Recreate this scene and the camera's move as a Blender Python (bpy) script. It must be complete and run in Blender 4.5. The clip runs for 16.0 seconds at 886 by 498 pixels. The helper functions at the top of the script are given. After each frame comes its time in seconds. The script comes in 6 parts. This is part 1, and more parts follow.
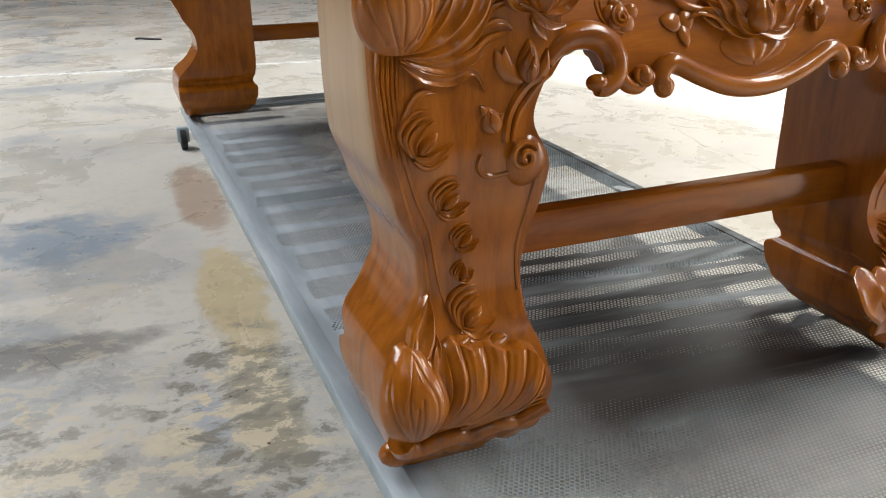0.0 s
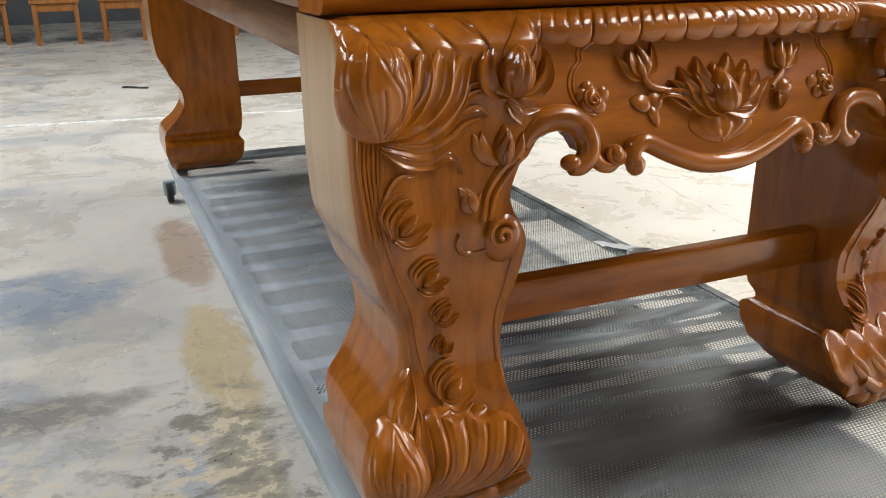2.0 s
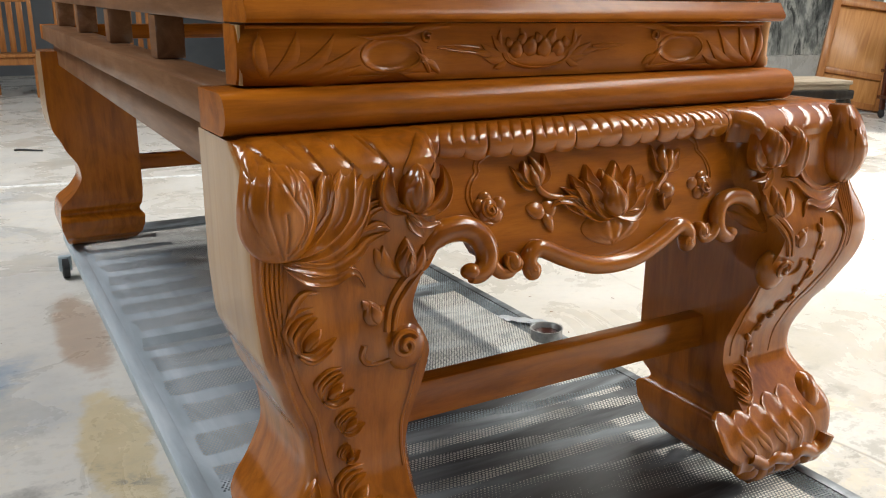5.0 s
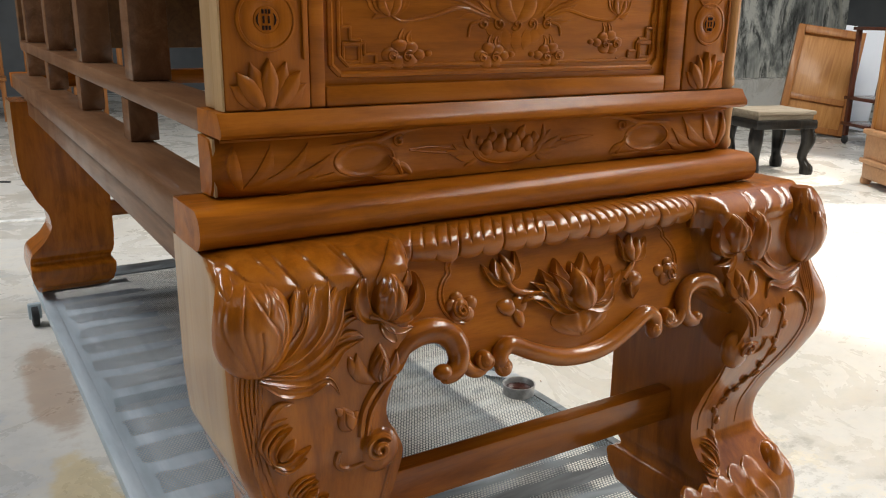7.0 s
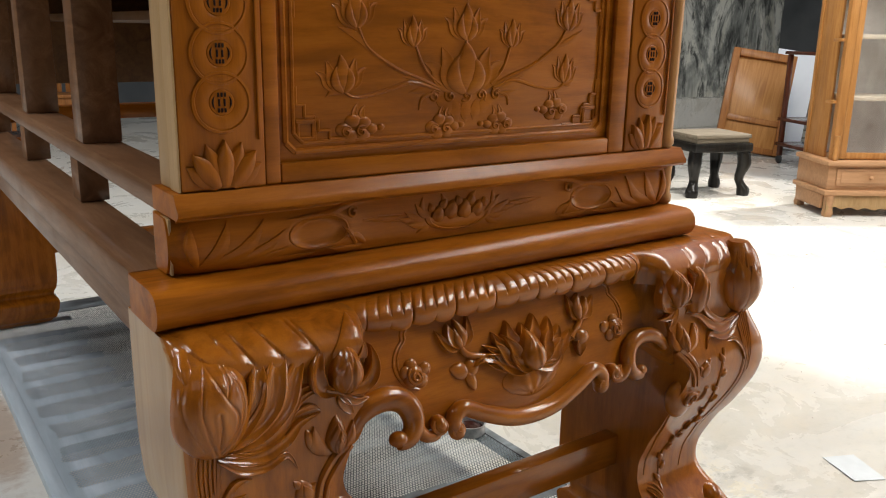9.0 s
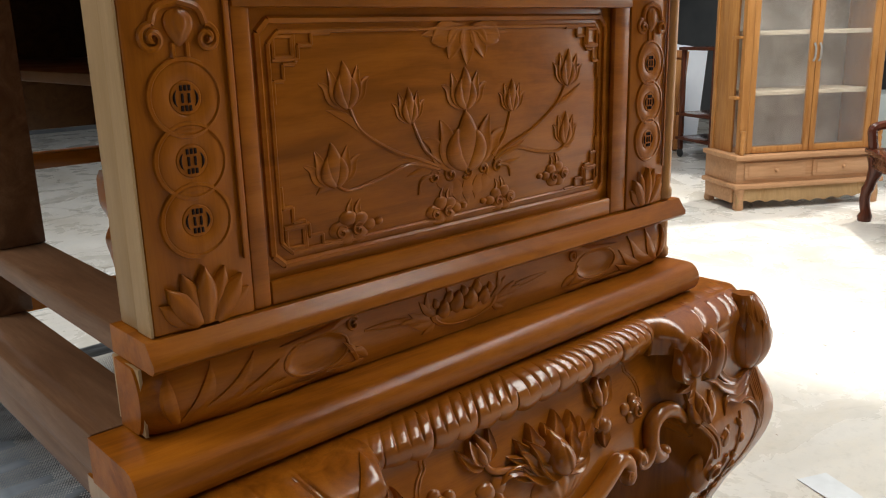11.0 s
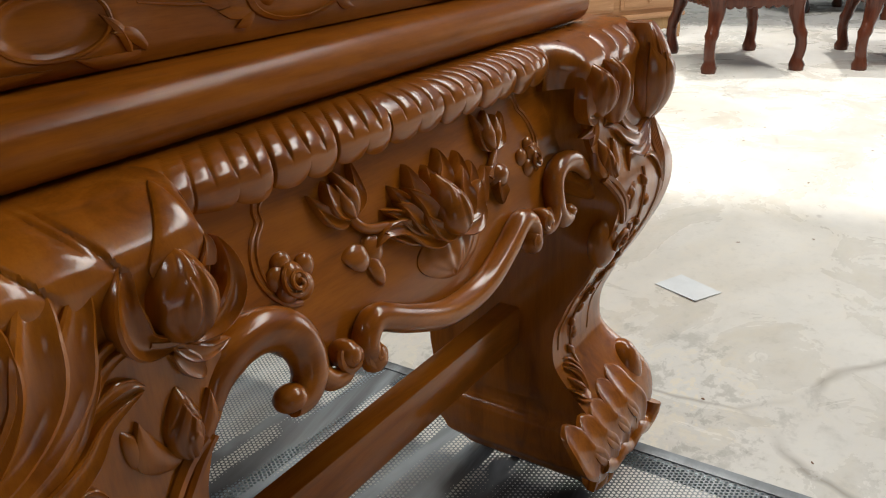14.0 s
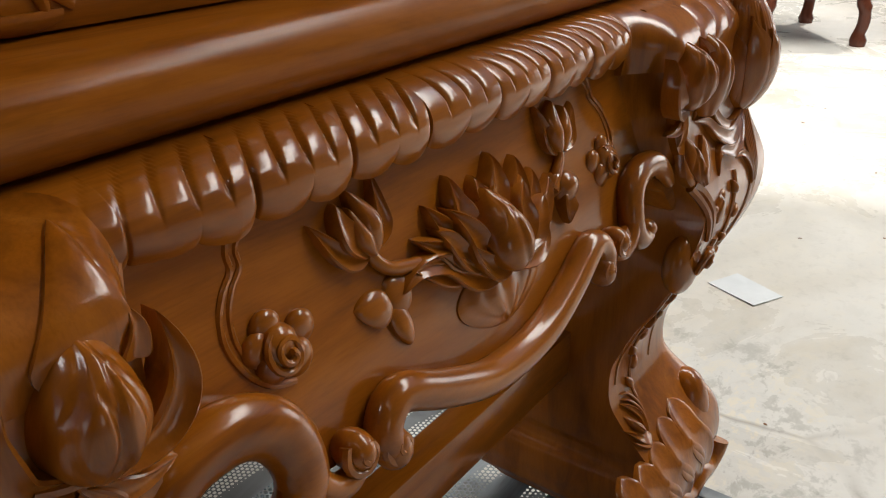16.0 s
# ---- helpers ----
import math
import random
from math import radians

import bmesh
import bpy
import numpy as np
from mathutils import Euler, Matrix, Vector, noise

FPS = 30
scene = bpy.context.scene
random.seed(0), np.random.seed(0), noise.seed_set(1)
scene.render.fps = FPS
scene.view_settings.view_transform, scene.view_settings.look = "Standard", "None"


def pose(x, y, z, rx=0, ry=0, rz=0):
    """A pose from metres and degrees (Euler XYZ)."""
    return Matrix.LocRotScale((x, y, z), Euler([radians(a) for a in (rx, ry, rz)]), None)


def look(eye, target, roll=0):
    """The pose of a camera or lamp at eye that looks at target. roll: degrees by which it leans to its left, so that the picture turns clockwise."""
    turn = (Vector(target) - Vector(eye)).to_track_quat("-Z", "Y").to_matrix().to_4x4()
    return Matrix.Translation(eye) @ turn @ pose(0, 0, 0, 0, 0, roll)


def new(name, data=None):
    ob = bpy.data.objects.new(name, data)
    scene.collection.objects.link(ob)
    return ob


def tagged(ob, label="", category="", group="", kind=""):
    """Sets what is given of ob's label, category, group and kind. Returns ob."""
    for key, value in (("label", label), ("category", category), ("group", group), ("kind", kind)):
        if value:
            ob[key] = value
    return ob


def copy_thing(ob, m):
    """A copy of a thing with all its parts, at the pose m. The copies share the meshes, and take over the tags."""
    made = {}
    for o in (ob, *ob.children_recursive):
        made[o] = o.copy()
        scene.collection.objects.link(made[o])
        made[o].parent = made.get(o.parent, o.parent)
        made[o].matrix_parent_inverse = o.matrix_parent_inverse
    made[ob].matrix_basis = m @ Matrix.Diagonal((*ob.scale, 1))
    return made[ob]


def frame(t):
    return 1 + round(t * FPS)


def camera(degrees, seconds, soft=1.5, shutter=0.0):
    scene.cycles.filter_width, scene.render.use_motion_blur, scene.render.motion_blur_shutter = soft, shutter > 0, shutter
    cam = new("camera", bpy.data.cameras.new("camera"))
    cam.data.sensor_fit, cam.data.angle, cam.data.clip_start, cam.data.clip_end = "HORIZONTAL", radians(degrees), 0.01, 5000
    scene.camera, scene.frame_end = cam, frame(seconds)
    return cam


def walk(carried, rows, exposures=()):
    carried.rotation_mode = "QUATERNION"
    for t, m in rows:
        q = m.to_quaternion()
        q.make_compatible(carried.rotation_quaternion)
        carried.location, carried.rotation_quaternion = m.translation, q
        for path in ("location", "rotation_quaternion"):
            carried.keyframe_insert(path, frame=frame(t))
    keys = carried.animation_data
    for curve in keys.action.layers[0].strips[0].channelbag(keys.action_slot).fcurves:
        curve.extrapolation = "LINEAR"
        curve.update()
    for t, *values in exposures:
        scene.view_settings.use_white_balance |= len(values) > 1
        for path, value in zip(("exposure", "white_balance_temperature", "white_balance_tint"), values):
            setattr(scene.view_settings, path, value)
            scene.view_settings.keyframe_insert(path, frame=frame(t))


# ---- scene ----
cam = camera(56.3, 16.0, soft=1.1)
METRES, EYE, TILT, LEAN, TURN = 1.32, 0.80, 0.0, 0.0, -24.1
PATH = [
    (0, (0.064, 0.024, 0.84), (0.762, 1.736, 0.078), -0.5),
    (0.5, (0.071, 0.016, 0.851), (0.789, 1.731, 0.112), -0.4),
    (1, (0.065, 0.015, 0.87), (0.789, 1.737, 0.155), -0.6),
    (1.5, (0.066, 0.01, 0.885), (0.803, 1.736, 0.192), -0.6),
    (2, (0.067, 0.01, 0.896), (0.809, 1.74, 0.219), -0.5),
    (2.5, (0.078, 0.002, 0.907), (0.831, 1.728, 0.235), -0.5),
    (3, (0.085, 0.002, 0.92), (0.859, 1.73, 0.275), -0.4),
    (3.5, (0.086, 0.001, 0.931), (0.889, 1.727, 0.317), 0.1),
    (4, (0.085, 0.005, 0.945), (0.934, 1.716, 0.352), 0.4),
    (4.2, (0.082, 0.005, 0.952), (0.959, 1.706, 0.37), 0.4),
    (6.3, (0.071, 0.011, 1.05), (1.073, 1.651, 0.497), 0.6),
    (6.5, (0.073, 0.012, 1.067), (1.08, 1.651, 0.521), 0.6),
    (7, (0.08, 0.017, 1.101), (1.094, 1.656, 0.566), 0.7),
    (7.5, (0.08, 0.02, 1.135), (1.1, 1.662, 0.623), 0.5),
    (8, (0.079, 0.018, 1.156), (1.122, 1.646, 0.644), 0.1),
    (8.5, (0.077, 0.012, 1.167), (1.153, 1.619, 0.655), 0.3),
    (9, (0.067, 0.016, 1.186), (1.192, 1.591, 0.681), 1.1),
    (9.2, (0.058, 0.025, 1.197), (1.205, 1.587, 0.7), 1.2),
    (11.3, (0.079, 0.308, 1.273), (1.457, 1.661, 0.754), -2.2),
    (11.5, (0.07, 0.33, 1.26), (1.506, 1.614, 0.72), -2.3),
    (12, (0.071, 0.361, 1.22), (1.57, 1.548, 0.63), -3.9),
    (12.5, (0.08, 0.392, 1.181), (1.595, 1.525, 0.532), -3.4),
    (13, (0.103, 0.438, 1.129), (1.647, 1.503, 0.434), -2.6),
    (13.5, (0.173, 0.479, 1.04), (1.714, 1.518, 0.301), -1.8),
    (14, (0.248, 0.503, 0.985), (1.781, 1.524, 0.207), -1.8),
    (14.5, (0.31, 0.519, 0.952), (1.818, 1.551, 0.138), -1.3),
    (15, (0.358, 0.538, 0.943), (1.85, 1.586, 0.12), -0.4),
    (15.5, (0.394, 0.58, 0.936), (1.86, 1.646, 0.091), -0.3),
    (16, (0.413, 0.634, 0.957), (1.882, 1.685, 0.097), -0.2),
]
walk(cam, [(t, look(eye, target, roll)) for t, eye, target, roll in PATH],
     exposures=[(0.0, 0.74), (4.0, 0.78), (7.0, 0.48), (9.0, 0.38), (11.5, 0.08), (12.5, 0.02), (14.5, -0.05), (16.0, 0.10)])

# ---------------------------------------------------------------- light
world = bpy.data.worlds.new("sky")
scene.world = world
world.use_nodes = True
wn = world.node_tree.nodes
sky = wn.new("ShaderNodeTexSky")
sky.sky_type, sky.sun_disc = "NISHITA", False
sky.sun_elevation, sky.sun_rotation = radians(70), radians(100)
world.node_tree.links.new(sky.outputs[0], wn["Background"].inputs[0])
wn["Background"].inputs[1].default_value = 0.10

SUN_WAY = Vector((-math.cos(radians(70)) * math.sin(radians(100)), -math.cos(radians(70)) * math.cos(radians(100)), -math.sin(radians(70))))
sun = new("sun", bpy.data.lights.new("sun", "SUN"))
sun.data.energy, sun.data.angle, sun.data.color = 3.0, radians(3.0), (1.0, 0.97, 0.92)
sun.rotation_mode = "QUATERNION"
sun.rotation_quaternion = SUN_WAY.to_track_quat("-Z", "Y")


def area_lamp(name, eye, target, sx, sy, power, color):
    lamp = new(name, bpy.data.lights.new(name, "AREA"))
    lamp.data.shape, lamp.data.size, lamp.data.size_y = "RECTANGLE", sx, sy
    lamp.data.energy, lamp.data.color = power, color
    lamp.matrix_world = look(eye, target)
    return lamp


# roof, west and front lamps are added, unseen; no such openings are known
area_lamp("added_roof_lamp", (4.2, 0.7, 4.55), (4.2, 0.701, 0), 1.4, 7.4, 420, (1.0, 0.98, 0.92))
area_lamp("added_roof_lamp_left", (-2.2, 4.5, 4.55), (-2.2, 4.501, 0), 1.0, 6.0, 215, (0.97, 0.98, 1.0))
area_lamp("added_roof_lamp_front", (-0.6, -1.2, 4.55), (-0.6, -1.199, 0), 0.35, 3.0, 5, (1.0, 0.98, 0.94))
area_lamp("added_west_lamp", (-6.95, 1.4, 1.7), (0.0, 1.4, 1.2), 2.6, 2.6, 27, (0.95, 0.98, 1.0))
area_lamp("daylight_door_side", (11.4, -2.0, 2.0), (0, 0.5, 0.8), 3.0, 3.0, 130, (1.0, 0.975, 0.93))
area_lamp("added_front_lamp", (-1.6, -5.4, 1.5), (0.8, 1.5, 0.6), 1.4, 2.0, 9, (0.99, 0.98, 0.96))

# ---------------------------------------------------------------- helpers


def thing(name, at, label, category, group="", kind=""):
    ob = new(name)
    ob.location = at
    ob.empty_display_size = 0.1
    return tagged(ob, label, category, group, kind)


def part(name, bm, material, parent=None, label="", smooth=True, skewed=False):
    """One mesh object from a bmesh in world metres, under a thing or a part."""
    if skewed:
        for v in bm.verts:
            v.co = skew(v.co)
    bmesh.ops.recalc_face_normals(bm, faces=bm.faces[:])
    me = bpy.data.meshes.new(name)
    bm.to_mesh(me)
    bm.free()
    if smooth:
        me.polygons.foreach_set("use_smooth", [True] * len(me.polygons))
        me.set_sharp_from_angle(angle=radians(42))
    me.materials.append(material)
    ob = new(name, me)
    if parent is not None:
        ob.parent = parent
        if parent.type == "EMPTY":
            ob.matrix_parent_inverse = (Matrix.Translation(parent.location) @ parent.rotation_euler.to_matrix().to_4x4()).inverted()
    return tagged(ob, label)


def pieces(name, bm, material, parent, label="", skewed=False):
    """One mesh object for each loose piece of a bmesh."""
    left = set(bm.verts)
    while left:
        seed = left.pop()
        island, queue = {seed}, [seed]
        while queue:
            for e in queue.pop().link_edges:
                for v in e.verts:
                    if v not in island:
                        island.add(v)
                        queue.append(v)
        left -= island
        out = bmesh.new()
        copy = {v: out.verts.new(v.co) for v in island}
        for f in {f for v in island for f in v.link_faces}:
            out.faces.new([copy[v] for v in f.verts])
        part(name, out, material, parent, label, True, skewed)
    bm.free()


def structure(name, bm, material, label, category, smooth=False):
    return tagged(part(name, bm, material, None, "", smooth), label, category, "", "structure")


def skew(co):
    """Lifts the long rails towards the far end, to fit the camera's view."""
    return Vector((co.x, co.y, co.z + 0.012 * max(0.0, co.y - 1.1) * min(1.0, max(0.0, (co.z - 0.5) / 0.2))))


def add_box(bm, lo, hi, bevel=0.0, m=None):
    """A box with rounded edges, from corner to corner."""
    made = bmesh.ops.create_cube(bm, size=1.0)["verts"]
    c = [(a + b) / 2 for a, b in zip(lo, hi)]
    d = [b - a for a, b in zip(lo, hi)]
    for v in made:
        v.co = Vector((c[0] + v.co.x * d[0], c[1] + v.co.y * d[1], c[2] + v.co.z * d[2]))
    if bevel:
        edges = list({e for v in made for e in v.link_edges})
        out = bmesh.ops.bevel(bm, geom=edges, offset=bevel, segments=2, affect="EDGES", profile=0.5)
        made = list({v for f in out["faces"] for v in f.verts} | {v for v in made if v.is_valid})
    if m is not None:
        bmesh.ops.transform(bm, matrix=m, verts=[v for v in made if v.is_valid])
    return bm


def box(lo, hi, bevel=0.003, m=None):
    return add_box(bmesh.new(), lo, hi, bevel, m)


def loft(bm, rings, closed=True, caps=True):
    rows = [[bm.verts.new(p) for p in ring] for ring in rings]
    n = len(rows[0])
    for a, b in zip(rows, rows[1:]):
        for i in range(n if closed else n - 1):
            j = (i + 1) % n
            bm.faces.new((a[i], a[j], b[j], b[i]))
    if caps and closed:
        bm.faces.new(rows[0])
        bm.faces.new(rows[-1][::-1])
    return bm


def lerp_table(table, v):
    """Smooth look-up in rows of (key, value)."""
    if v <= table[0][0]:
        return table[0][1]
    for (a, p), (b, q) in zip(table, table[1:]):
        if v <= b:
            s = (v - a) / (b - a)
            return p + (q - p) * (s * s * (3 - 2 * s))
    return table[-1][1]


def smooth_table(table, v, reach=0.016):
    """The table's value with its corners rounded off."""
    return sum(lerp_table(table, v + reach * k) * g for k, g in ((-1.5, 1), (-1, 2), (-0.5, 3), (0, 3), (0.5, 3), (1, 2), (1.5, 1))) / 15


def spline(points, per=8):
    """Catmull-Rom through points of any dimension."""
    pts = [Vector(p) for p in points]
    out = []
    for i in range(len(pts) - 1):
        p0, p1, p2, p3 = pts[max(0, i - 1)], pts[i], pts[i + 1], pts[min(len(pts) - 1, i + 2)]
        for k in range(per):
            t = k / per
            out.append(0.5 * ((2 * p1) + (p2 - p0) * t + (2 * p0 - 5 * p1 + 4 * p2 - p3) * t * t + (3 * p1 - p0 - 3 * p2 + p3) * t ** 3))
    out.append(pts[-1])
    return out


def add_tube(bm, path, radii, sides=8, flat=1.0, normal=None):
    """A tube along a path in space; radii: one for each end or a list; flat squeezes it along normal."""
    n = len(path)
    rings = []
    side = None
    for i, p in enumerate(path):
        a, b = path[max(0, i - 1)], path[min(n - 1, i + 1)]
        t = (b - a).normalized()
        ref = normal if normal is not None else Vector((0.3, 0.9, 0.2))
        u = t.cross(ref)
        if u.length < 1e-5:
            u = t.cross(Vector((1, 0, 0)))
        u.normalize()
        w = u.cross(t).normalized()
        r = radii[0] + (radii[-1] - radii[0]) * i / (n - 1) if len(radii) == 2 else radii[min(i, len(radii) - 1)]
        rings.append([p + u * (r * math.cos(k * 2 * math.pi / sides)) + w * (r * flat * math.sin(k * 2 * math.pi / sides)) for k in range(sides)])
    return loft(bm, rings)


def add_ball(bm, c, r, scale=(1, 1, 1), seg=12):
    m = Matrix.Translation(c) @ Matrix.Diagonal((*scale, 1))
    bmesh.ops.create_uvsphere(bm, u_segments=seg, v_segments=max(6, seg // 2 + 2), radius=r, matrix=m)
    return bm


def add_turned(bm, at, profile, sides=20):
    """A turned body: rows of (radius, height) round the upright through at."""
    rings = [[Vector((at[0] + r * math.cos(k * 2 * math.pi / sides), at[1] + r * math.sin(k * 2 * math.pi / sides), at[2] + h)) for k in range(sides)] for r, h in profile]
    return loft(bm, rings)


# ---- relief carving: F maps (u, v, n) to the world; n stands out of the surface


def add_petal(bm, F, base, tip, width, bulge, curl=0.0, bend=0.0, lift=0.0, rows=12, cols=10, sharp=1.0, cup=0.0, vein=0.10, sink=0.006, shell=False):
    """A carved petal from base to tip: domed or cupped, with a drawn-out point, a crisp rim and sunk edges."""
    b, t = Vector(base), Vector(tip)
    d = t - b
    side = Vector((d.y, -d.x)).normalized()
    grid = []
    for i in range(rows + 1):
        s = i / rows
        w = max(0.0, math.sin(math.pi * (0.10 + 0.90 * s) ** sharp))
        w = width * 0.5 * (w ** (0.62 if s < 0.5 else 0.62 + 1.1 * (s - 0.5)) if s < 1 else 0.02)
        c = b + d * s + side * (bend * math.sin(math.pi * s))
        row = []
        for j in range(cols + 1):
            k = 2 * j / cols - 1
            body = math.sin(math.pi * (0.08 + 0.89 * s)) ** 0.6
            n = lift + bulge * body * (1 - abs(k) ** 2.4) + curl * s ** 3 * (0.7 + 0.4 * k * k)
            n += cup * body * (k * k - 0.55)
            n -= vein * bulge * math.exp(-((abs(k) - 0.35) / 0.12) ** 2) * body
            if j in (0, cols):
                n = n - 0.004 if shell and s > 0.25 else min(n, lift) - sink
            p = c + side * (w * (k if j in (0, cols) else k * 1.1))
            row.append(bm.verts.new(F(p.x, p.y, n)))
        grid.append(row)
    for a, c in zip(grid, grid[1:]):
        for j in range(cols):
            bm.faces.new((a[j], a[j + 1], c[j + 1], c[j]))
    return bm


def add_frond(bm, F, points, width, high, cup=0.5, lift=0.0, tip=0.0, fat=0.42, base=0.35, twist=0.0, per=6, cols=14, sink=0.004, point=1.5):
    """A carved petal along a curve: hollow (cup above 0) or swelling (below 0) between crisp rims, drawn to a point that may lift."""
    path = spline([(x, z) for x, z in points], per)
    n = len(path)
    grid = []
    for i, p in enumerate(path):
        s = i / (n - 1)
        d = path[min(i + 1, n - 1)] - path[max(i - 1, 0)]
        side = Vector((d.y, -d.x)).normalized()
        if s < fat:
            w = base + (1 - base) * math.sin(0.5 * math.pi * s / fat)
        else:
            w = max(0.02, 1 - ((s - fat) / (1 - fat)) ** point)
        w *= 0.5 * width
        body = high * (0.45 + 0.55 * math.sin(math.pi * min(1.0, 0.12 + 0.80 * s)))
        body = min(body, 0.9 * w + 0.25 * high) + tip * s * s
        row = []
        body *= 1 - 0.55 * s ** 10
        for j in range(cols + 1):
            k = 2 * max(0, min(cols - 2, j - 1)) / (cols - 2) - 1
            q = k * 0.96
            h = lift + body * (1 - cup * (1 - q * q) ** 1.3) if cup > 0 else lift + body * (1 + cup * abs(q) ** 2.2)
            h += twist * body * q
            if j in (1, cols - 1):
                h -= 0.22 * body
                k *= 1.02
            if j in (0, cols):
                h = -sink if lift < 0.004 else max(-sink, lift - 0.008)
            row.append(bm.verts.new(F(p.x + side.x * w * k, p.y + side.y * w * k, h)))
        grid.append(row)
    for a, b in zip(grid, grid[1:]):
        for j in range(cols):
            bm.faces.new((a[j], a[j + 1], b[j + 1], b[j]))
    bm.faces.new(grid[-1])
    return bm


def fronds(name, F, rows, owner, material):
    for points, width, high, cup, lift, tip in rows:
        part(name, add_frond(bmesh.new(), F, points, width, high, cup, lift, tip), material, owner)


def add_heart(bm, F, c, w, h, bulge, tilt=0.0, folds=(), lift=0.0, n_v=30, n_u=26, point=1.0):
    """A closed bud: an egg with a drawn-out tip; each fold (across, tip, width, step) is a petal edge lying on it."""
    ca, sa = math.cos(tilt), math.sin(tilt)
    grid = []
    for i in range(n_v + 1):
        q = i / n_v
        wide = math.sin(math.pi * min(1.0, max(0.0, q)) ** 0.78) ** 0.62 * (1 - 0.25 * point * q * q)
        row = []
        for j in range(n_u + 1):
            p = 2 * j / n_u - 1
            n = bulge * math.sqrt(max(0.0, 1 - p * p)) * math.sin(math.pi * (0.06 + 0.90 * q)) ** 0.6 * min(1.0, 2.2 * wide + 0.1)
            for across, tip, fat, step in folds:
                k = q / tip
                if k < 1:
                    inside = fat * math.sin(math.pi * (0.12 + 0.88 * k)) ** 0.75 - abs(p - across * (1 - 0.5 * k))
                    n += step * (0.35 + 0.65 * math.sin(max(-1.0, min(1.0, inside / 0.10)) * math.pi / 2)) if inside > -0.10 else -0.30 * step * max(0.0, 1 - (-0.10 - inside) / 0.10)
            if j in (0, n_u):
                n = -0.006
            u, v = 0.5 * w * wide * p, h * (q - 0.5)
            row.append(bm.verts.new(F(c[0] + u * ca - v * sa, c[1] + u * sa + v * ca, lift + n)))
        grid.append(row)
    for a, b in zip(grid, grid[1:]):
        for j in range(n_u):
            bm.faces.new((a[j], a[j + 1], b[j + 1], b[j]))
    return bm


def add_crescent(bm, F, c, r, a0, a1, thick, lift=0.0, squash=1.0, tilt=0.0):
    """A thin raised curl along an arc, sharp at both ends."""
    ct, st = math.cos(tilt), math.sin(tilt)
    path = []
    for i in range(15):
        a = a0 + (a1 - a0) * i / 14
        u, v = r * math.cos(a), r * squash * math.sin(a)
        path.append(F(c[0] + u * ct - v * st, c[1] + u * st + v * ct, lift))
    return add_tube(bm, path, [thick * (0.12 + 0.88 * math.sin(math.pi * i / 14)) for i in range(15)], 7)


def add_stem(bm, F, points, r0, r1=None, lift=0.0, per=7, sides=7):
    path = [F(p.x, p.y, lift) for p in spline([(x, z) for x, z in points], per)]
    return add_tube(bm, path, (r0, r1 if r1 is not None else r0), sides)


FOLDS = ((-0.30, 0.80, 0.62, 0.0022), (0.42, 0.66, 0.52, 0.0022), (0.05, 0.45, 0.45, 0.0014))


def add_blossom(bm, F, c, w, h, bulge, turn=0.0):
    """A low-relief lotus seen from the side: an upright heart between petals that bend outwards."""
    ca, sa = math.cos(turn), math.sin(turn)

    def at(u, v):
        return c[0] + w * u * ca - h * v * sa, c[1] + w * u * sa + h * v * ca
    for sgn in (-1, 1):
        add_frond(bm, F, [at(0.04 * sgn, -0.5), at(0.34 * sgn, -0.28), at(0.46 * sgn, 0.02), at(0.62 * sgn, 0.14)], 0.20 * w, bulge * 0.8, 0.5)
        add_frond(bm, F, [at(0.03 * sgn, -0.5), at(0.24 * sgn, -0.2), at(0.28 * sgn, 0.14), at(0.36 * sgn, 0.44)], 0.26 * w, bulge, 0.45)
    add_frond(bm, F, [at(0.0, -0.5), at(-0.02, -0.1), at(0.02, 0.2), at(0.0, 0.56)], 0.40 * w, bulge * 1.3, -0.5, 0.001)
    for sgn in (-1, 1):
        add_frond(bm, F, [at(0.02 * sgn, -0.5), at(0.17 * sgn, -0.26), at(0.18 * sgn, 0.0), at(0.10 * sgn, 0.26)], 0.22 * w, bulge * 1.3, -0.4, 0.002)
    return bm


def add_spiral(bm, F, c, r, turns=1.6, thick=0.2, start=0.0, hand=1, lift=0.0):
    """A carved volute."""
    path = []
    n = int(18 * turns)
    for i in range(n + 1):
        s = i / n
        a = start + hand * s * turns * 2 * math.pi
        q = r * (1 - 0.86 * s)
        path.append(F(c[0] + q * math.cos(a), c[1] + q * math.sin(a), lift + 0.5 * r * s))
    add_tube(bm, path, (r * thick, r * thick * 0.8), 7)
    return bm


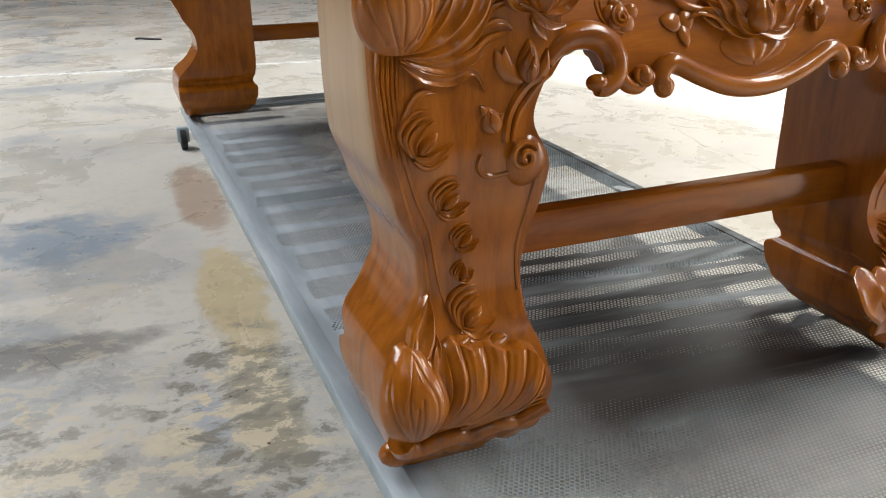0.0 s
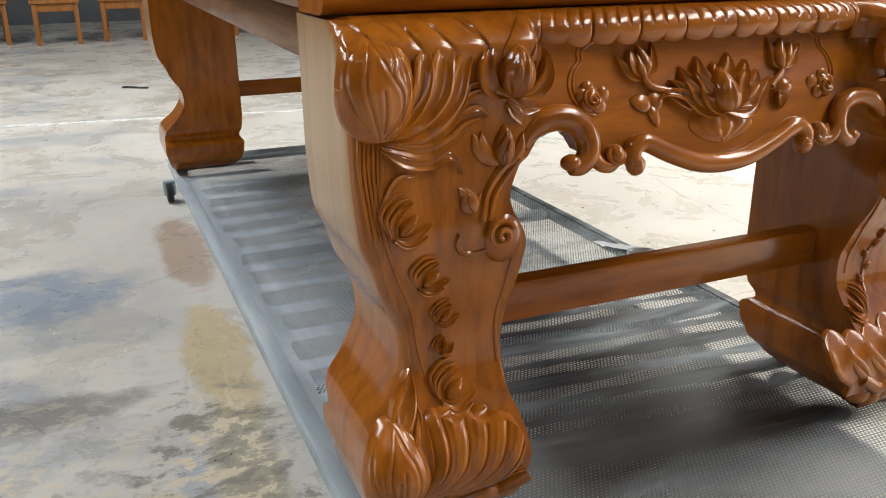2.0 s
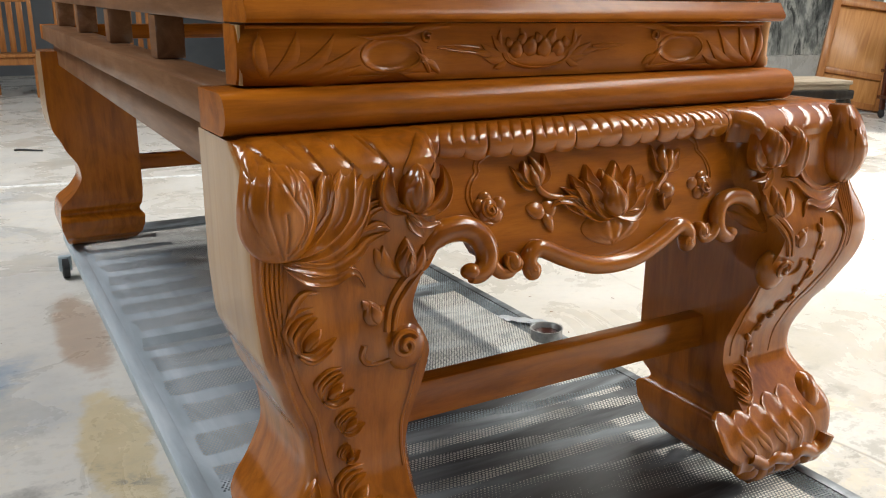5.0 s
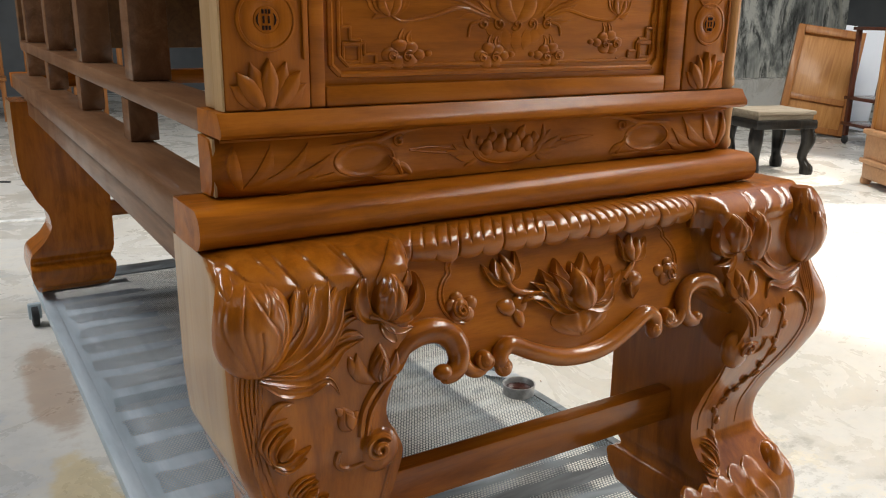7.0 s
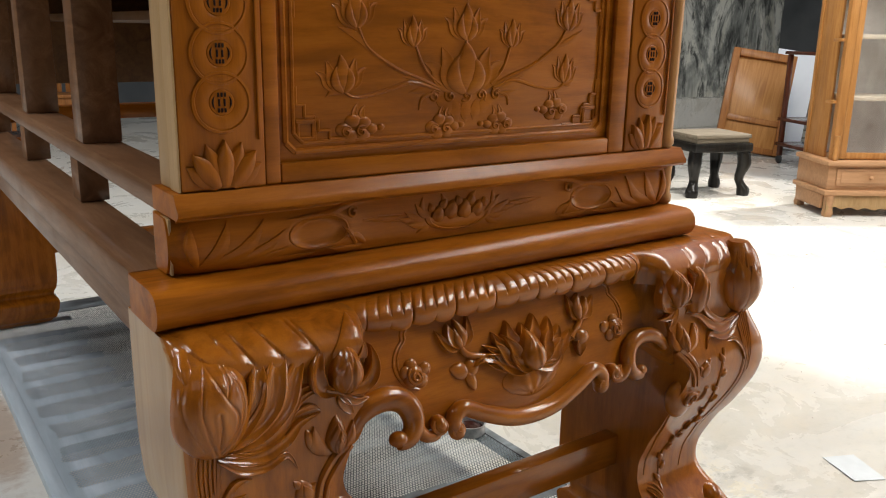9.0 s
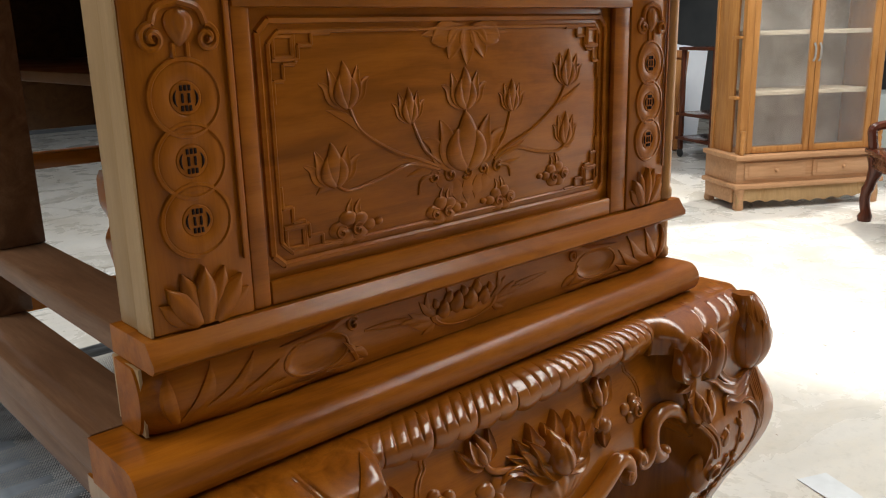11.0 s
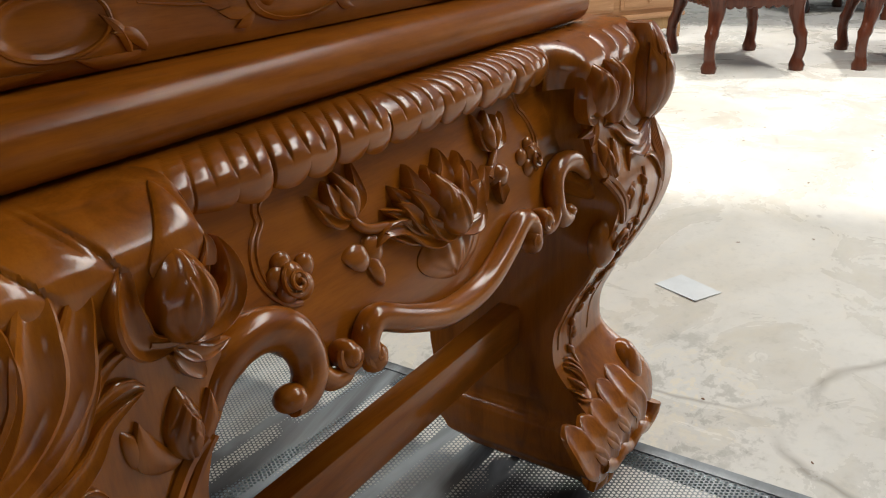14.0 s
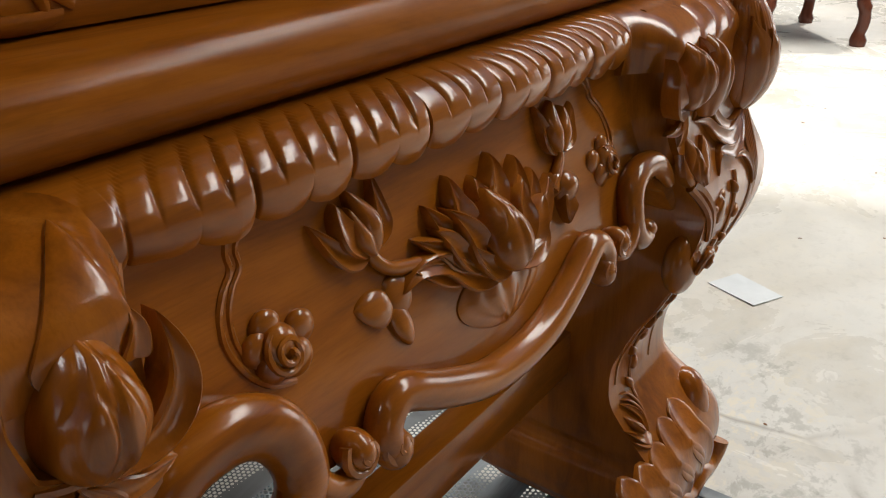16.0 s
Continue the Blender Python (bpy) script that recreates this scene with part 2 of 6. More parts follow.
def add_bloom(bm, F, c, r, bulge, turn=0.0, hand=1):
    """A half-open flower: a plump bud between hollow petals, wrapped in thin crescent leaves."""
    a = math.pi / 2 + turn

    def at(along, across):
        return c[0] + r * (along * math.cos(a) + hand * across * math.sin(a)), c[1] + r * (along * math.sin(a) - hand * across * math.cos(a))
    add_frond(bm, F, [at(-0.85, 0.0), at(-0.45, -0.62), at(0.25, -0.72), at(0.95, -0.52)], 0.44 * r, bulge * 1.2, 0.6, 0.001, 0.003)
    add_frond(bm, F, [at(-0.85, 0.0), at(-0.50, 0.55), at(0.10, 0.70), at(0.85, 0.88)], 0.44 * r, bulge * 1.2, 0.6, 0.001, 0.003)
    add_frond(bm, F, [at(-0.95, -0.20), at(-0.55, -0.98), at(0.25, -1.10), at(0.95, -0.80)], 0.30 * r, bulge * 1.35, -0.6, 0.001)
    add_frond(bm, F, [at(-0.95, -0.35), at(-0.60, -1.28), at(0.35, -1.45), at(1.15, -1.00)], 0.28 * r, bulge * 1.2, -0.6)
    add_frond(bm, F, [at(-1.00, 0.05), at(-0.85, 0.70), at(-0.30, 1.05), at(0.30, 1.15)], 0.30 * r, bulge * 1.35, -0.6, 0.001)
    add_heart(bm, F, at(0.02, 0.05), 0.66 * r, 1.30 * r, bulge * 0.95, turn, ((-0.25 * hand, 0.85, 0.55, bulge * 0.14), (0.55 * hand, 0.75, 0.45, bulge * 0.14)), 0.0, 26, 22)
    return bm


def add_bulb(bm, F, c, w, h, bulge, lines, depth=0.0015, tilt=0.0, blunt=0.0, n_v=110, n_u=100):
    """A broad closed lotus with fine petal lines cut into it; each line is a curve in shares of width (-1 to 1) and height (0 to 1)."""
    ca, sa = math.cos(tilt), math.sin(tilt)
    cuts = np.array([(k.x * 0.5 * w, k.y * h) for line in lines for k in spline(line, 40)])
    grid = []
    for i in range(n_v + 1):
        q = i / n_v
        wide = math.sin(math.pi * (0.03 + 0.97 * q) ** 0.80) ** (0.50 if q < 0.5 else 0.50 - 0.22 * blunt)
        row = []
        for j in range(n_u + 1):
            p = 2 * j / n_u - 1
            n = bulge * (1 - abs(p) ** 2.2) ** 0.6 * math.sin(math.pi * (0.08 + 0.86 * q)) ** 0.55
            x, y = p * wide, q
            near = float(np.sqrt(((cuts - (x * 0.5 * w, y * h)) ** 2).sum(1).min()))
            n -= depth * math.exp(-(near / 0.0013) ** 2) - 0.40 * depth * math.exp(-((near - 0.0046) / 0.0030) ** 2)
            if j in (0, n_u):
                n = -0.006
            u, v = 0.5 * w * x, h * (q - 0.5)
            row.append(bm.verts.new(F(c[0] + u * ca - v * sa, c[1] + u * sa + v * ca, n)))
        grid.append(row)
    for a, b in zip(grid, grid[1:]):
        for j in range(n_u):
            bm.faces.new((a[j], a[j + 1], b[j + 1], b[j]))
    return bm


def add_shell(bm, F, start, ends, bow, flutes, high, ridge, n_s=26):
    """A fluted fan: ribs sweep from a short root line to a wavy lip."""
    lip = spline(ends, 24)
    n = len(lip) - 1
    grid = []
    for i, e in enumerate(lip):
        t = i / n
        a = Vector((start[0][0] + (start[1][0] - start[0][0]) * t, start[0][1] + (start[1][1] - start[0][1]) * t))
        row = []
        g = (t * flutes) % 1.0
        for j in range(n_s + 1):
            k = j / n_s
            p = a.lerp(Vector((e.x, e.y)), k)
            d = Vector((e.x, e.y)) - a
            p += Vector((d.y, -d.x)) * (bow * math.sin(math.pi * k))
            h = high * (0.35 + 0.65 * math.sin(math.pi * (0.10 + 0.62 * k))) * min(1.0, 6 * t + 0.3, 6 * (1 - t) + 0.1)
            h += ridge * (0.3 + 0.7 * k) * ((1 - (1 - g) ** 3) * (1 - g ** 6) - 0.5) + 0.10 * ridge * math.sin(6 * math.pi * g) * k * (1 - g)
            if i in (0, n) or j in (0, n_s):
                h = -0.005
            row.append(bm.verts.new(F(p.x, p.y, h)))
        grid.append(row)
    for a, b in zip(grid, grid[1:]):
        for j in range(n_s):
            bm.faces.new((a[j], a[j + 1], b[j + 1], b[j]))
    return bm


# ---------------------------------------------------------------- materials


class Mat:
    """A node material with a principled shader."""

    def __init__(self, name, rough=0.5, metal=0.0, coat=0.0, specular=0.5):
        self.mat = bpy.data.materials.new(name)
        self.mat.use_nodes = True
        self.tree = self.mat.node_tree
        self.shader = self.tree.nodes["Principled BSDF"]
        self.shader.inputs["Roughness"].default_value = rough
        self.shader.inputs["Metallic"].default_value = metal
        self.shader.inputs["Coat Weight"].default_value = coat
        self.shader.inputs["Coat Roughness"].default_value = 0.05
        self.shader.inputs["Specular IOR Level"].default_value = specular
        self.coords = self.node("ShaderNodeTexCoord").outputs["Object"]

    def node(self, kind, **values):
        n = self.tree.nodes.new(kind)
        for key, value in values.items():
            n.inputs[key].default_value = value
        return n

    def link(self, a, b):
        self.tree.links.new(a, b)

    def stretched(self, scale, turn=(0, 0, 0)):
        n = self.node("ShaderNodeMapping", Scale=scale, Rotation=turn)
        self.link(self.coords, n.inputs["Vector"])
        return n.outputs[0]

    def noise(self, scale, detail=4.0, rough=0.55, vector=None, distortion=0.0):
        n = self.node("ShaderNodeTexNoise", Scale=scale, Detail=detail, Roughness=rough, Distortion=distortion)
        self.link(vector if vector is not None else self.coords, n.inputs["Vector"])
        return n.outputs["Fac"]

    def node_noise_color(self, scale):
        n = self.node("ShaderNodeTexNoise", Scale=scale, Detail=3.0)
        self.link(self.coords, n.inputs["Vector"])
        return n.outputs["Color"]

    def ramp(self, fac, stops):
        n = self.node("ShaderNodeValToRGB")
        els = n.color_ramp.elements
        while len(els) < len(stops):
            els.new(0.5)
        for e, (pos, col) in zip(els, stops):
            e.position, e.color = pos, (*col, 1) if len(col) == 3 else col
        self.link(fac, n.inputs["Fac"])
        return n.outputs["Color"]

    def mix(self, fac, a, b, blend="MIX"):
        n = self.tree.nodes.new("ShaderNodeMix")
        n.data_type, n.blend_type = "RGBA", blend
        for value, index in ((fac, 0), (a, 6), (b, 7)):
            if isinstance(value, (float, int)):
                n.inputs[index].default_value = value
            elif isinstance(value, tuple):
                n.inputs[index].default_value = (*value, 1)
            else:
                self.link(value, n.inputs[index])
        return n.outputs[2]

    def color(self, value):
        if isinstance(value, tuple):
            self.shader.inputs["Base Color"].default_value = (*value, 1)
        else:
            self.link(value, self.shader.inputs["Base Color"])
        return self

    def rough(self, value):
        self.link(value, self.shader.inputs["Roughness"])
        return self

    def math(self, operation, a, b):
        n = self.tree.nodes.new("ShaderNodeMath")
        n.operation = operation
        for i, v in enumerate((a, b)):
            if isinstance(v, (float, int)):
                n.inputs[i].default_value = v
            else:
                self.link(v, n.inputs[i])
        return n.outputs[0]

    def bump(self, height, strength=0.3, distance=0.002):
        n = self.node("ShaderNodeBump", Strength=strength, Distance=distance)
        self.link(height, n.inputs["Height"])
        self.link(n.outputs[0], self.shader.inputs["Normal"])
        self.link(n.outputs[0], self.shader.inputs["Coat Normal"])
        return self


def wood(name, dark, mid, light, along="z", rough=0.3, coat=0.5, grain=1.0, pale_side=False, flame=0.0):
    """Timber with long grain, pores and broad tone changes."""
    w = Mat(name, rough, 0.0, coat, 0.03 if coat > 0.28 else 0.2)
    w.shader.inputs["Coat Roughness"].default_value = 0.16
    k = {"x": (1.2, 14, 14), "y": (14, 1.2, 14), "z": (14, 14, 1.2)}[along]
    vec = w.stretched(tuple(c * grain for c in k))
    figure = w.noise(1.6, 5, 0.6, vec, 1.4)
    pores = w.noise(9.0, 3, 0.6, vec)
    broad = w.noise(2.2, 2, 0.5)
    tone = w.ramp(figure, ((0.28, dark), (0.5, mid), (0.72, light)))
    tone = w.mix(w.ramp(pores, ((0.35, (0.0,) * 3), (0.62, (0.16,) * 3))), tone, dark)
    streak = w.noise(34.0, 3, 0.7, vec)
    tone = w.mix(w.ramp(streak, ((0.44, (0.0,) * 3), (0.66, (0.30,) * 3))), tone, dark)
    tone = w.mix(w.ramp(broad, ((0.35, (0.0,) * 3), (0.7, (0.35,) * 3))), tone, light)
    if flame:
        # broad flame figure of the heartwood
        swirl = w.noise(1.5, 4, 0.55, w.stretched({"x": (2.2, 8, 8), "y": (8, 2.2, 8), "z": (8, 8, 2.2)}[along]), 2.4)
        tone = w.mix(w.ramp(swirl, ((0.38, (flame,) * 3), (0.49, (0.0,) * 3))), tone, tuple(0.55 * v for v in dark))
        tone = w.mix(w.ramp(swirl, ((0.50, (0.0,) * 3), (0.60, (0.8 * flame,) * 3))), tone, tuple(1.25 * v for v in light))
    if pale_side:
        # the -x side is painted paler: bare timber plus the window's sheen on varnish
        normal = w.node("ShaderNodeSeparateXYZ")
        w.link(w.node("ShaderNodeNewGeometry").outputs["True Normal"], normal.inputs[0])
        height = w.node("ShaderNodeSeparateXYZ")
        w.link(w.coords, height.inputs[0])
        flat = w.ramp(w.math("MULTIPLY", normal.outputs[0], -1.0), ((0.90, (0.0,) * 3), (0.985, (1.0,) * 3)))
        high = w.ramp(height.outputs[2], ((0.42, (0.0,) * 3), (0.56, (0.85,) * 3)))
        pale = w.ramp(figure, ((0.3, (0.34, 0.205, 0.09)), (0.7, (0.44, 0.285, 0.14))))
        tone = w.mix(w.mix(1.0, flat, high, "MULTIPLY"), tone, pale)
    w.color(tone)
    w.rough(w.ramp(w.noise(6.0, 3), ((0.3, (rough * 0.8,) * 3), (0.7, (min(1, rough * 1.3),) * 3))))
    w.bump(w.math("ADD", w.math("MULTIPLY", pores, 0.25), w.noise(26.0, 2, 0.5)), 0.16, 0.0035)
    return w.mat


VARNISHED = wood("varnished_wood", (0.172, 0.044, 0.0025), (0.315, 0.088, 0.0045), (0.386, 0.122, 0.010), "z", 0.38, 0.85, flame=0.20)
VARNISHED_X = wood("varnished_wood_long", (0.172, 0.044, 0.0025), (0.315, 0.088, 0.0045), (0.386, 0.122, 0.010), "x", 0.38, 0.85, flame=0.22)
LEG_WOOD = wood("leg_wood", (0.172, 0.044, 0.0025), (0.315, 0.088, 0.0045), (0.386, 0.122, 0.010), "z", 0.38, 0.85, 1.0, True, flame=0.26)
SATIN = wood("satin_wood", (0.172, 0.044, 0.0025), (0.315, 0.088, 0.0045), (0.386, 0.122, 0.010), "z", 0.42, 0.30, flame=0.09)
SATIN_X = wood("satin_wood_long", (0.172, 0.044, 0.0025), (0.315, 0.088, 0.0045), (0.386, 0.122, 0.010), "x", 0.42, 0.30, flame=0.24)
for satin in (SATIN, SATIN_X):
    satin.node_tree.nodes["Principled BSDF"].inputs["Coat Roughness"].default_value = 0.22
CARAMEL = wood("caramel_wood", (0.16, 0.052, 0.012), (0.30, 0.115, 0.028), (0.40, 0.17, 0.05), "z", 0.42, 0.15)
PALE = wood("sanded_wood", (0.28, 0.160, 0.066), (0.38, 0.235, 0.105), (0.45, 0.29, 0.14), "z", 0.5, 0.08)
RAIL = wood("sealed_wood", (0.11, 0.05, 0.023), (0.185, 0.092, 0.045), (0.265, 0.14, 0.074), "y", 0.36, 0.45)
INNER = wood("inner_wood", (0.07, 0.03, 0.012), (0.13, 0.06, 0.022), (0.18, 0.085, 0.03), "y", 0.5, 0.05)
GOLDEN = wood("golden_wood", (0.26, 0.105, 0.026), (0.40, 0.18, 0.05), (0.50, 0.245, 0.08), "z", 0.42, 0.15)
PIERCING_SHADE = wood("pierced_shadow_wood", (0.012, 0.005, 0.002), (0.02, 0.008, 0.003), (0.03, 0.012, 0.005), "z", 0.8, 0.0)
DUSTY = wood("dusty_wood", (0.12, 0.095, 0.065), (0.20, 0.165, 0.12), (0.27, 0.23, 0.175), "x", 0.7, 0.0)
PEACH = wood("raw_peach_wood", (0.30, 0.15, 0.070), (0.42, 0.225, 0.11), (0.52, 0.30, 0.16), "x", 0.5, 0.05)
ROSEWOOD = wood("rosewood", (0.035, 0.010, 0.006), (0.085, 0.024, 0.012), (0.13, 0.04, 0.02), "z", 0.25, 0.5)
EBONY = wood("black_lacquer", (0.006, 0.006, 0.006), (0.012, 0.011, 0.010), (0.03, 0.025, 0.018), "z", 0.28, 0.4)

c = Mat("concrete_floor", 0.4, specular=0.5)
xyz = c.node("ShaderNodeSeparateXYZ")
c.link(c.coords, xyz.inputs[0])
big = c.noise(0.7, 4, 0.6, None, 0.8)
midn = c.noise(2.6, 6, 0.68, None, 0.8)
flake = c.noise(11.0, 8, 0.72, c.stretched((1.0, 1.35, 1), (0, 0, 0.5)), 0.25)
fine = c.noise(34, 4, 0.6)
wob = c.noise(5.0, 5, 0.65)


def blob(cx, cy, rx, ry, soft=0.5, ragged=0.9):
    """A ragged-rimmed patch, for stains and for painted shade or reflection."""
    dx = c.math("MULTIPLY", c.math("SUBTRACT", xyz.outputs[0], cx), 1 / rx)
    dy = c.math("MULTIPLY", c.math("SUBTRACT", xyz.outputs[1], cy), 1 / ry)
    d = c.math("ADD", c.math("MULTIPLY", dx, dx), c.math("MULTIPLY", dy, dy))
    d = c.math("ADD", d, c.math("MULTIPLY", c.math("SUBTRACT", wob, 0.5), 2 * ragged))
    d = c.math("ADD", d, c.math("MULTIPLY", c.math("SUBTRACT", flake, 0.5), 1.8 * ragged))
    return c.ramp(c.math("MULTIPLY", d, 0.5), ((0.5 - 0.5 * soft, (1.0,) * 3), (0.5, (0.0,) * 3)))


tone = c.ramp(big, ((0.32, (0.53, 0.495, 0.43)), (0.47, (0.62, 0.595, 0.545)), (0.60, (0.64, 0.62, 0.57)), (0.72, (0.67, 0.66, 0.63))))
tone = c.mix(c.ramp(midn, ((0.34, (0.38,) * 3), (0.45, (0.12,) * 3), (0.54, (0.0,) * 3))), tone, (0.46, 0.41, 0.32))
side = c.ramp(c.math("ADD", c.math("MULTIPLY", xyz.outputs[0], 0.3), c.math("MULTIPLY", c.noise(0.55, 4, 0.6), 1.6)), ((0.72, (1.0,) * 3), (0.97, (0.0,) * 3)))
cool = c.ramp(c.noise(1.3, 3, 0.45, c.stretched((1, 1.6, 1), (0, 0, 1.1)), 1.0), ((0.50, (0.0,) * 3), (0.64, (0.75,) * 3)))
tone = c.mix(c.mix(1.0, cool, side, "MULTIPLY"), tone, (0.34, 0.37, 0.40))
tone = c.mix(c.mix(1.0, cool, (0.22,) * 3, "MULTIPLY"), tone, (0.40, 0.41, 0.41))
# dark band (y 1.71) paints a shadow, brown (y 2.62) the table's reflection
for cx, cy, rx, ry, col, soft, amount in (
        (-0.12, 2.40, 0.26, 0.24, (0.27, 0.33, 0.40), 0.7, 0.9), (-0.75, 2.9, 0.5, 0.3, (0.33, 0.37, 0.41), 0.8, 0.8), (-0.18, 1.71, 0.34, 0.085, (0.20, 0.19, 0.175), 0.8, 0.8), (0.29, 2.62, 0.085, 0.40, (0.40, 0.29, 0.21), 0.5, 0.8),
        (0.27, 1.84, 0.085, 0.34, (0.56, 0.46, 0.27), 0.4, 0.85), (0.03, 1.18, 0.34, 0.17, (0.36, 0.355, 0.32), 0.9, 0.6), (0.25, 1.36, 0.07, 0.26, (0.36, 0.325, 0.23), 0.6, 0.75), (0.15, 1.33, 0.036, 0.13, (0.40, 0.44, 0.50), 0.7, 0.7),
        (0.082, 1.295, 0.060, 0.05, (0.68, 0.60, 0.44), 0.4, 0.8), (-0.11, 1.31, 0.10, 0.05, (0.66, 0.59, 0.45), 0.4, 0.8), (-0.22, 1.50, 0.20, 0.07, (0.42, 0.44, 0.44), 0.7, 0.6)):
    tone = c.mix(c.mix(1.0, blob(cx, cy, rx, ry, soft), (amount,) * 3, "MULTIPLY"), tone, col)
near = c.mix(1.0, c.ramp(c.math("MULTIPLY", c.math("ADD", xyz.outputs[1], c.math("MULTIPLY", wob, 0.3)), 0.25), ((0.40, (1.0,) * 3), (0.48, (0.25,) * 3))), side, "MULTIPLY")
near = c.mix(1.0, near, c.ramp(c.noise(0.9, 3, 0.55), ((0.38, (0.65,) * 3), (0.55, (1.0,) * 3))), "MULTIPLY")
edge = c.mix(1.0, blob(1.75, 1.15, 0.34, 0.55, 0.7, 1.4), (0.55,) * 3, "MULTIPLY")
edge = c.mix(1.0, edge, blob(0.20, 1.32, 0.16, 0.46, 0.7, 1.2), "ADD")
worn = c.mix(1.0, c.mix(1.0, near, edge, "ADD"), (0.10,) * 3, "ADD")
tone = c.mix(c.mix(1.0, c.ramp(flake, ((0.38, (0.85,) * 3), (0.44, (0.6,) * 3), (0.47, (0.0,) * 3))), worn, "MULTIPLY"), tone, (0.29, 0.275, 0.235))
tone = c.mix(c.mix(1.0, c.ramp(flake, ((0.535, (0.0,) * 3), (0.55, (0.8,) * 3))), worn, "MULTIPLY"), tone, (0.70, 0.62, 0.46))
spots = c.noise(11.0, 3, 0.5, None, 0.3)
tone = c.mix(c.ramp(spots, ((0.24, (0.6,) * 3), (0.29, (0.0,) * 3))), tone, (0.24, 0.22, 0.19))
tone = c.mix(c.ramp(fine, ((0.55, (0.0,) * 3), (0.8, (0.3,) * 3))), tone, (0.26, 0.24, 0.20))
cell = c.node("ShaderNodeTexVoronoi", Scale=0.55)
cell.feature = "DISTANCE_TO_EDGE"
c.link(c.mix(0.12, c.coords, c.node_noise_color(2.2)), cell.inputs["Vector"])
crack = c.mix(1.0, c.ramp(cell.outputs["Distance"], ((0.0, (0.6,) * 3), (0.0011, (0.0,) * 3))), c.ramp(big, ((0.45, (0.0,) * 3), (0.52, (1.0,) * 3))), "MULTIPLY")
crack = c.mix(1.0, crack, c.ramp(xyz.outputs[0], ((0.7, (0.0,) * 3), (0.9, (1.0,) * 3))), "MULTIPLY")
tone = c.mix(crack, tone, (0.20, 0.17, 0.13))
c.color(tone)
c.rough(c.ramp(midn, ((0.35, (0.16,) * 3), (0.65, (0.46,) * 3))))
c.bump(flake, 0.16, 0.004)
CONCRETE = c.mat

m = Mat("sprayed_shaded_steel", 0.45, 0.12)
xyz = m.node("ShaderNodeSeparateXYZ")
m.link(m.node("ShaderNodeTexCoord").outputs["Object"], xyz.inputs[0])
patch = m.noise(2.4, 5, 0.62, m.stretched((0.9, 4.0, 1), (0, 0, -0.12)), 0.8)
tone = m.ramp(patch, ((0.38, (0.030, 0.031, 0.032)), (0.48, (0.075, 0.079, 0.081)), (0.57, (0.135, 0.150, 0.158)), (0.68, (0.25, 0.275, 0.285))))
tone = m.mix(m.ramp(m.noise(3.0, 4), ((0.56, (0.0,) * 3), (0.74, (0.40,) * 3))), tone, (0.16, 0.125, 0.09))
# dark patches: overspray together with the table's cast shadow
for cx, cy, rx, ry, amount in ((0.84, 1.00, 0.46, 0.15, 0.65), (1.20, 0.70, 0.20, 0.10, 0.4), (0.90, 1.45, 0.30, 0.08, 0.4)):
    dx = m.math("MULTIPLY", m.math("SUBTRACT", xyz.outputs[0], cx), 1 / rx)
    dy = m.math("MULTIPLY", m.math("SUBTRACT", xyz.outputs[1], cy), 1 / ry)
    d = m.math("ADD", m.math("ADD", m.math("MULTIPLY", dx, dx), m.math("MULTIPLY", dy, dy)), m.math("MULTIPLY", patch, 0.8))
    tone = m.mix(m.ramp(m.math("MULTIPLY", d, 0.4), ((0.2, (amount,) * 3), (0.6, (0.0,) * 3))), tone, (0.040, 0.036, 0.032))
# front tan-grey, lightened for the stronger light there
front = m.ramp(m.math("ADD", xyz.outputs[1], m.math("MULTIPLY", patch, 0.22)), ((0.94, (0.75,) * 3), (1.05, (0.0,) * 3)))
tone = m.mix(front, tone, m.ramp(m.noise(3.4, 5, 0.62, m.stretched((0.9, 3.0, 1))), ((0.36, (0.155, 0.164, 0.168)), (0.5, (0.27, 0.288, 0.296)), (0.64, (0.39, 0.408, 0.415)))))
streak = m.noise(2.0, 5, 0.6, m.stretched((7.0, 0.8, 1)), 0.4)
left = m.ramp(xyz.outputs[0], ((0.42, (1.0,) * 3), (0.70, (0.0,) * 3)))
tone = m.mix(m.mix(1.0, left, (0.9,) * 3, "MULTIPLY"), tone, m.ramp(streak, ((0.32, (0.34, 0.40, 0.44)), (0.5, (0.47, 0.545, 0.595)), (0.66, (0.60, 0.665, 0.71)))))
m.color(tone)
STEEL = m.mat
m = Mat("painted_steel_frame", 0.4, 0.2)
m.color(m.ramp(m.noise(9, 5, 0.65), ((0.35, (0.30, 0.37, 0.41)), (0.6, (0.44, 0.52, 0.56)))))
FRAME = m.mat
m = Mat("mouldy_plaster", 0.9)
tone = m.ramp(m.noise(1.1, 6, 0.7, m.stretched((1, 1, 0.45)), 1.2), ((0.35, (0.045, 0.046, 0.044)), (0.45, (0.27, 0.275, 0.25)), (0.53, (0.64, 0.63, 0.56))))
tone = m.mix(m.ramp(m.noise(5.5, 7, 0.75, m.stretched((1, 1, 0.30)), 0.6), ((0.40, (0.9,) * 3), (0.50, (0.0,) * 3))), tone, (0.040, 0.042, 0.038))
tone = m.mix(m.ramp(m.noise(2.2, 6, 0.7, m.stretched((1, 1, 0.5)), 0.8), ((0.56, (0.0,) * 3), (0.64, (0.7,) * 3))), tone, (0.55, 0.53, 0.43))
m.color(tone)
m.bump(m.noise(14, 5), 0.3, 0.006)
MOULD = m.mat
m = Mat("shed_sheeting", 0.7)
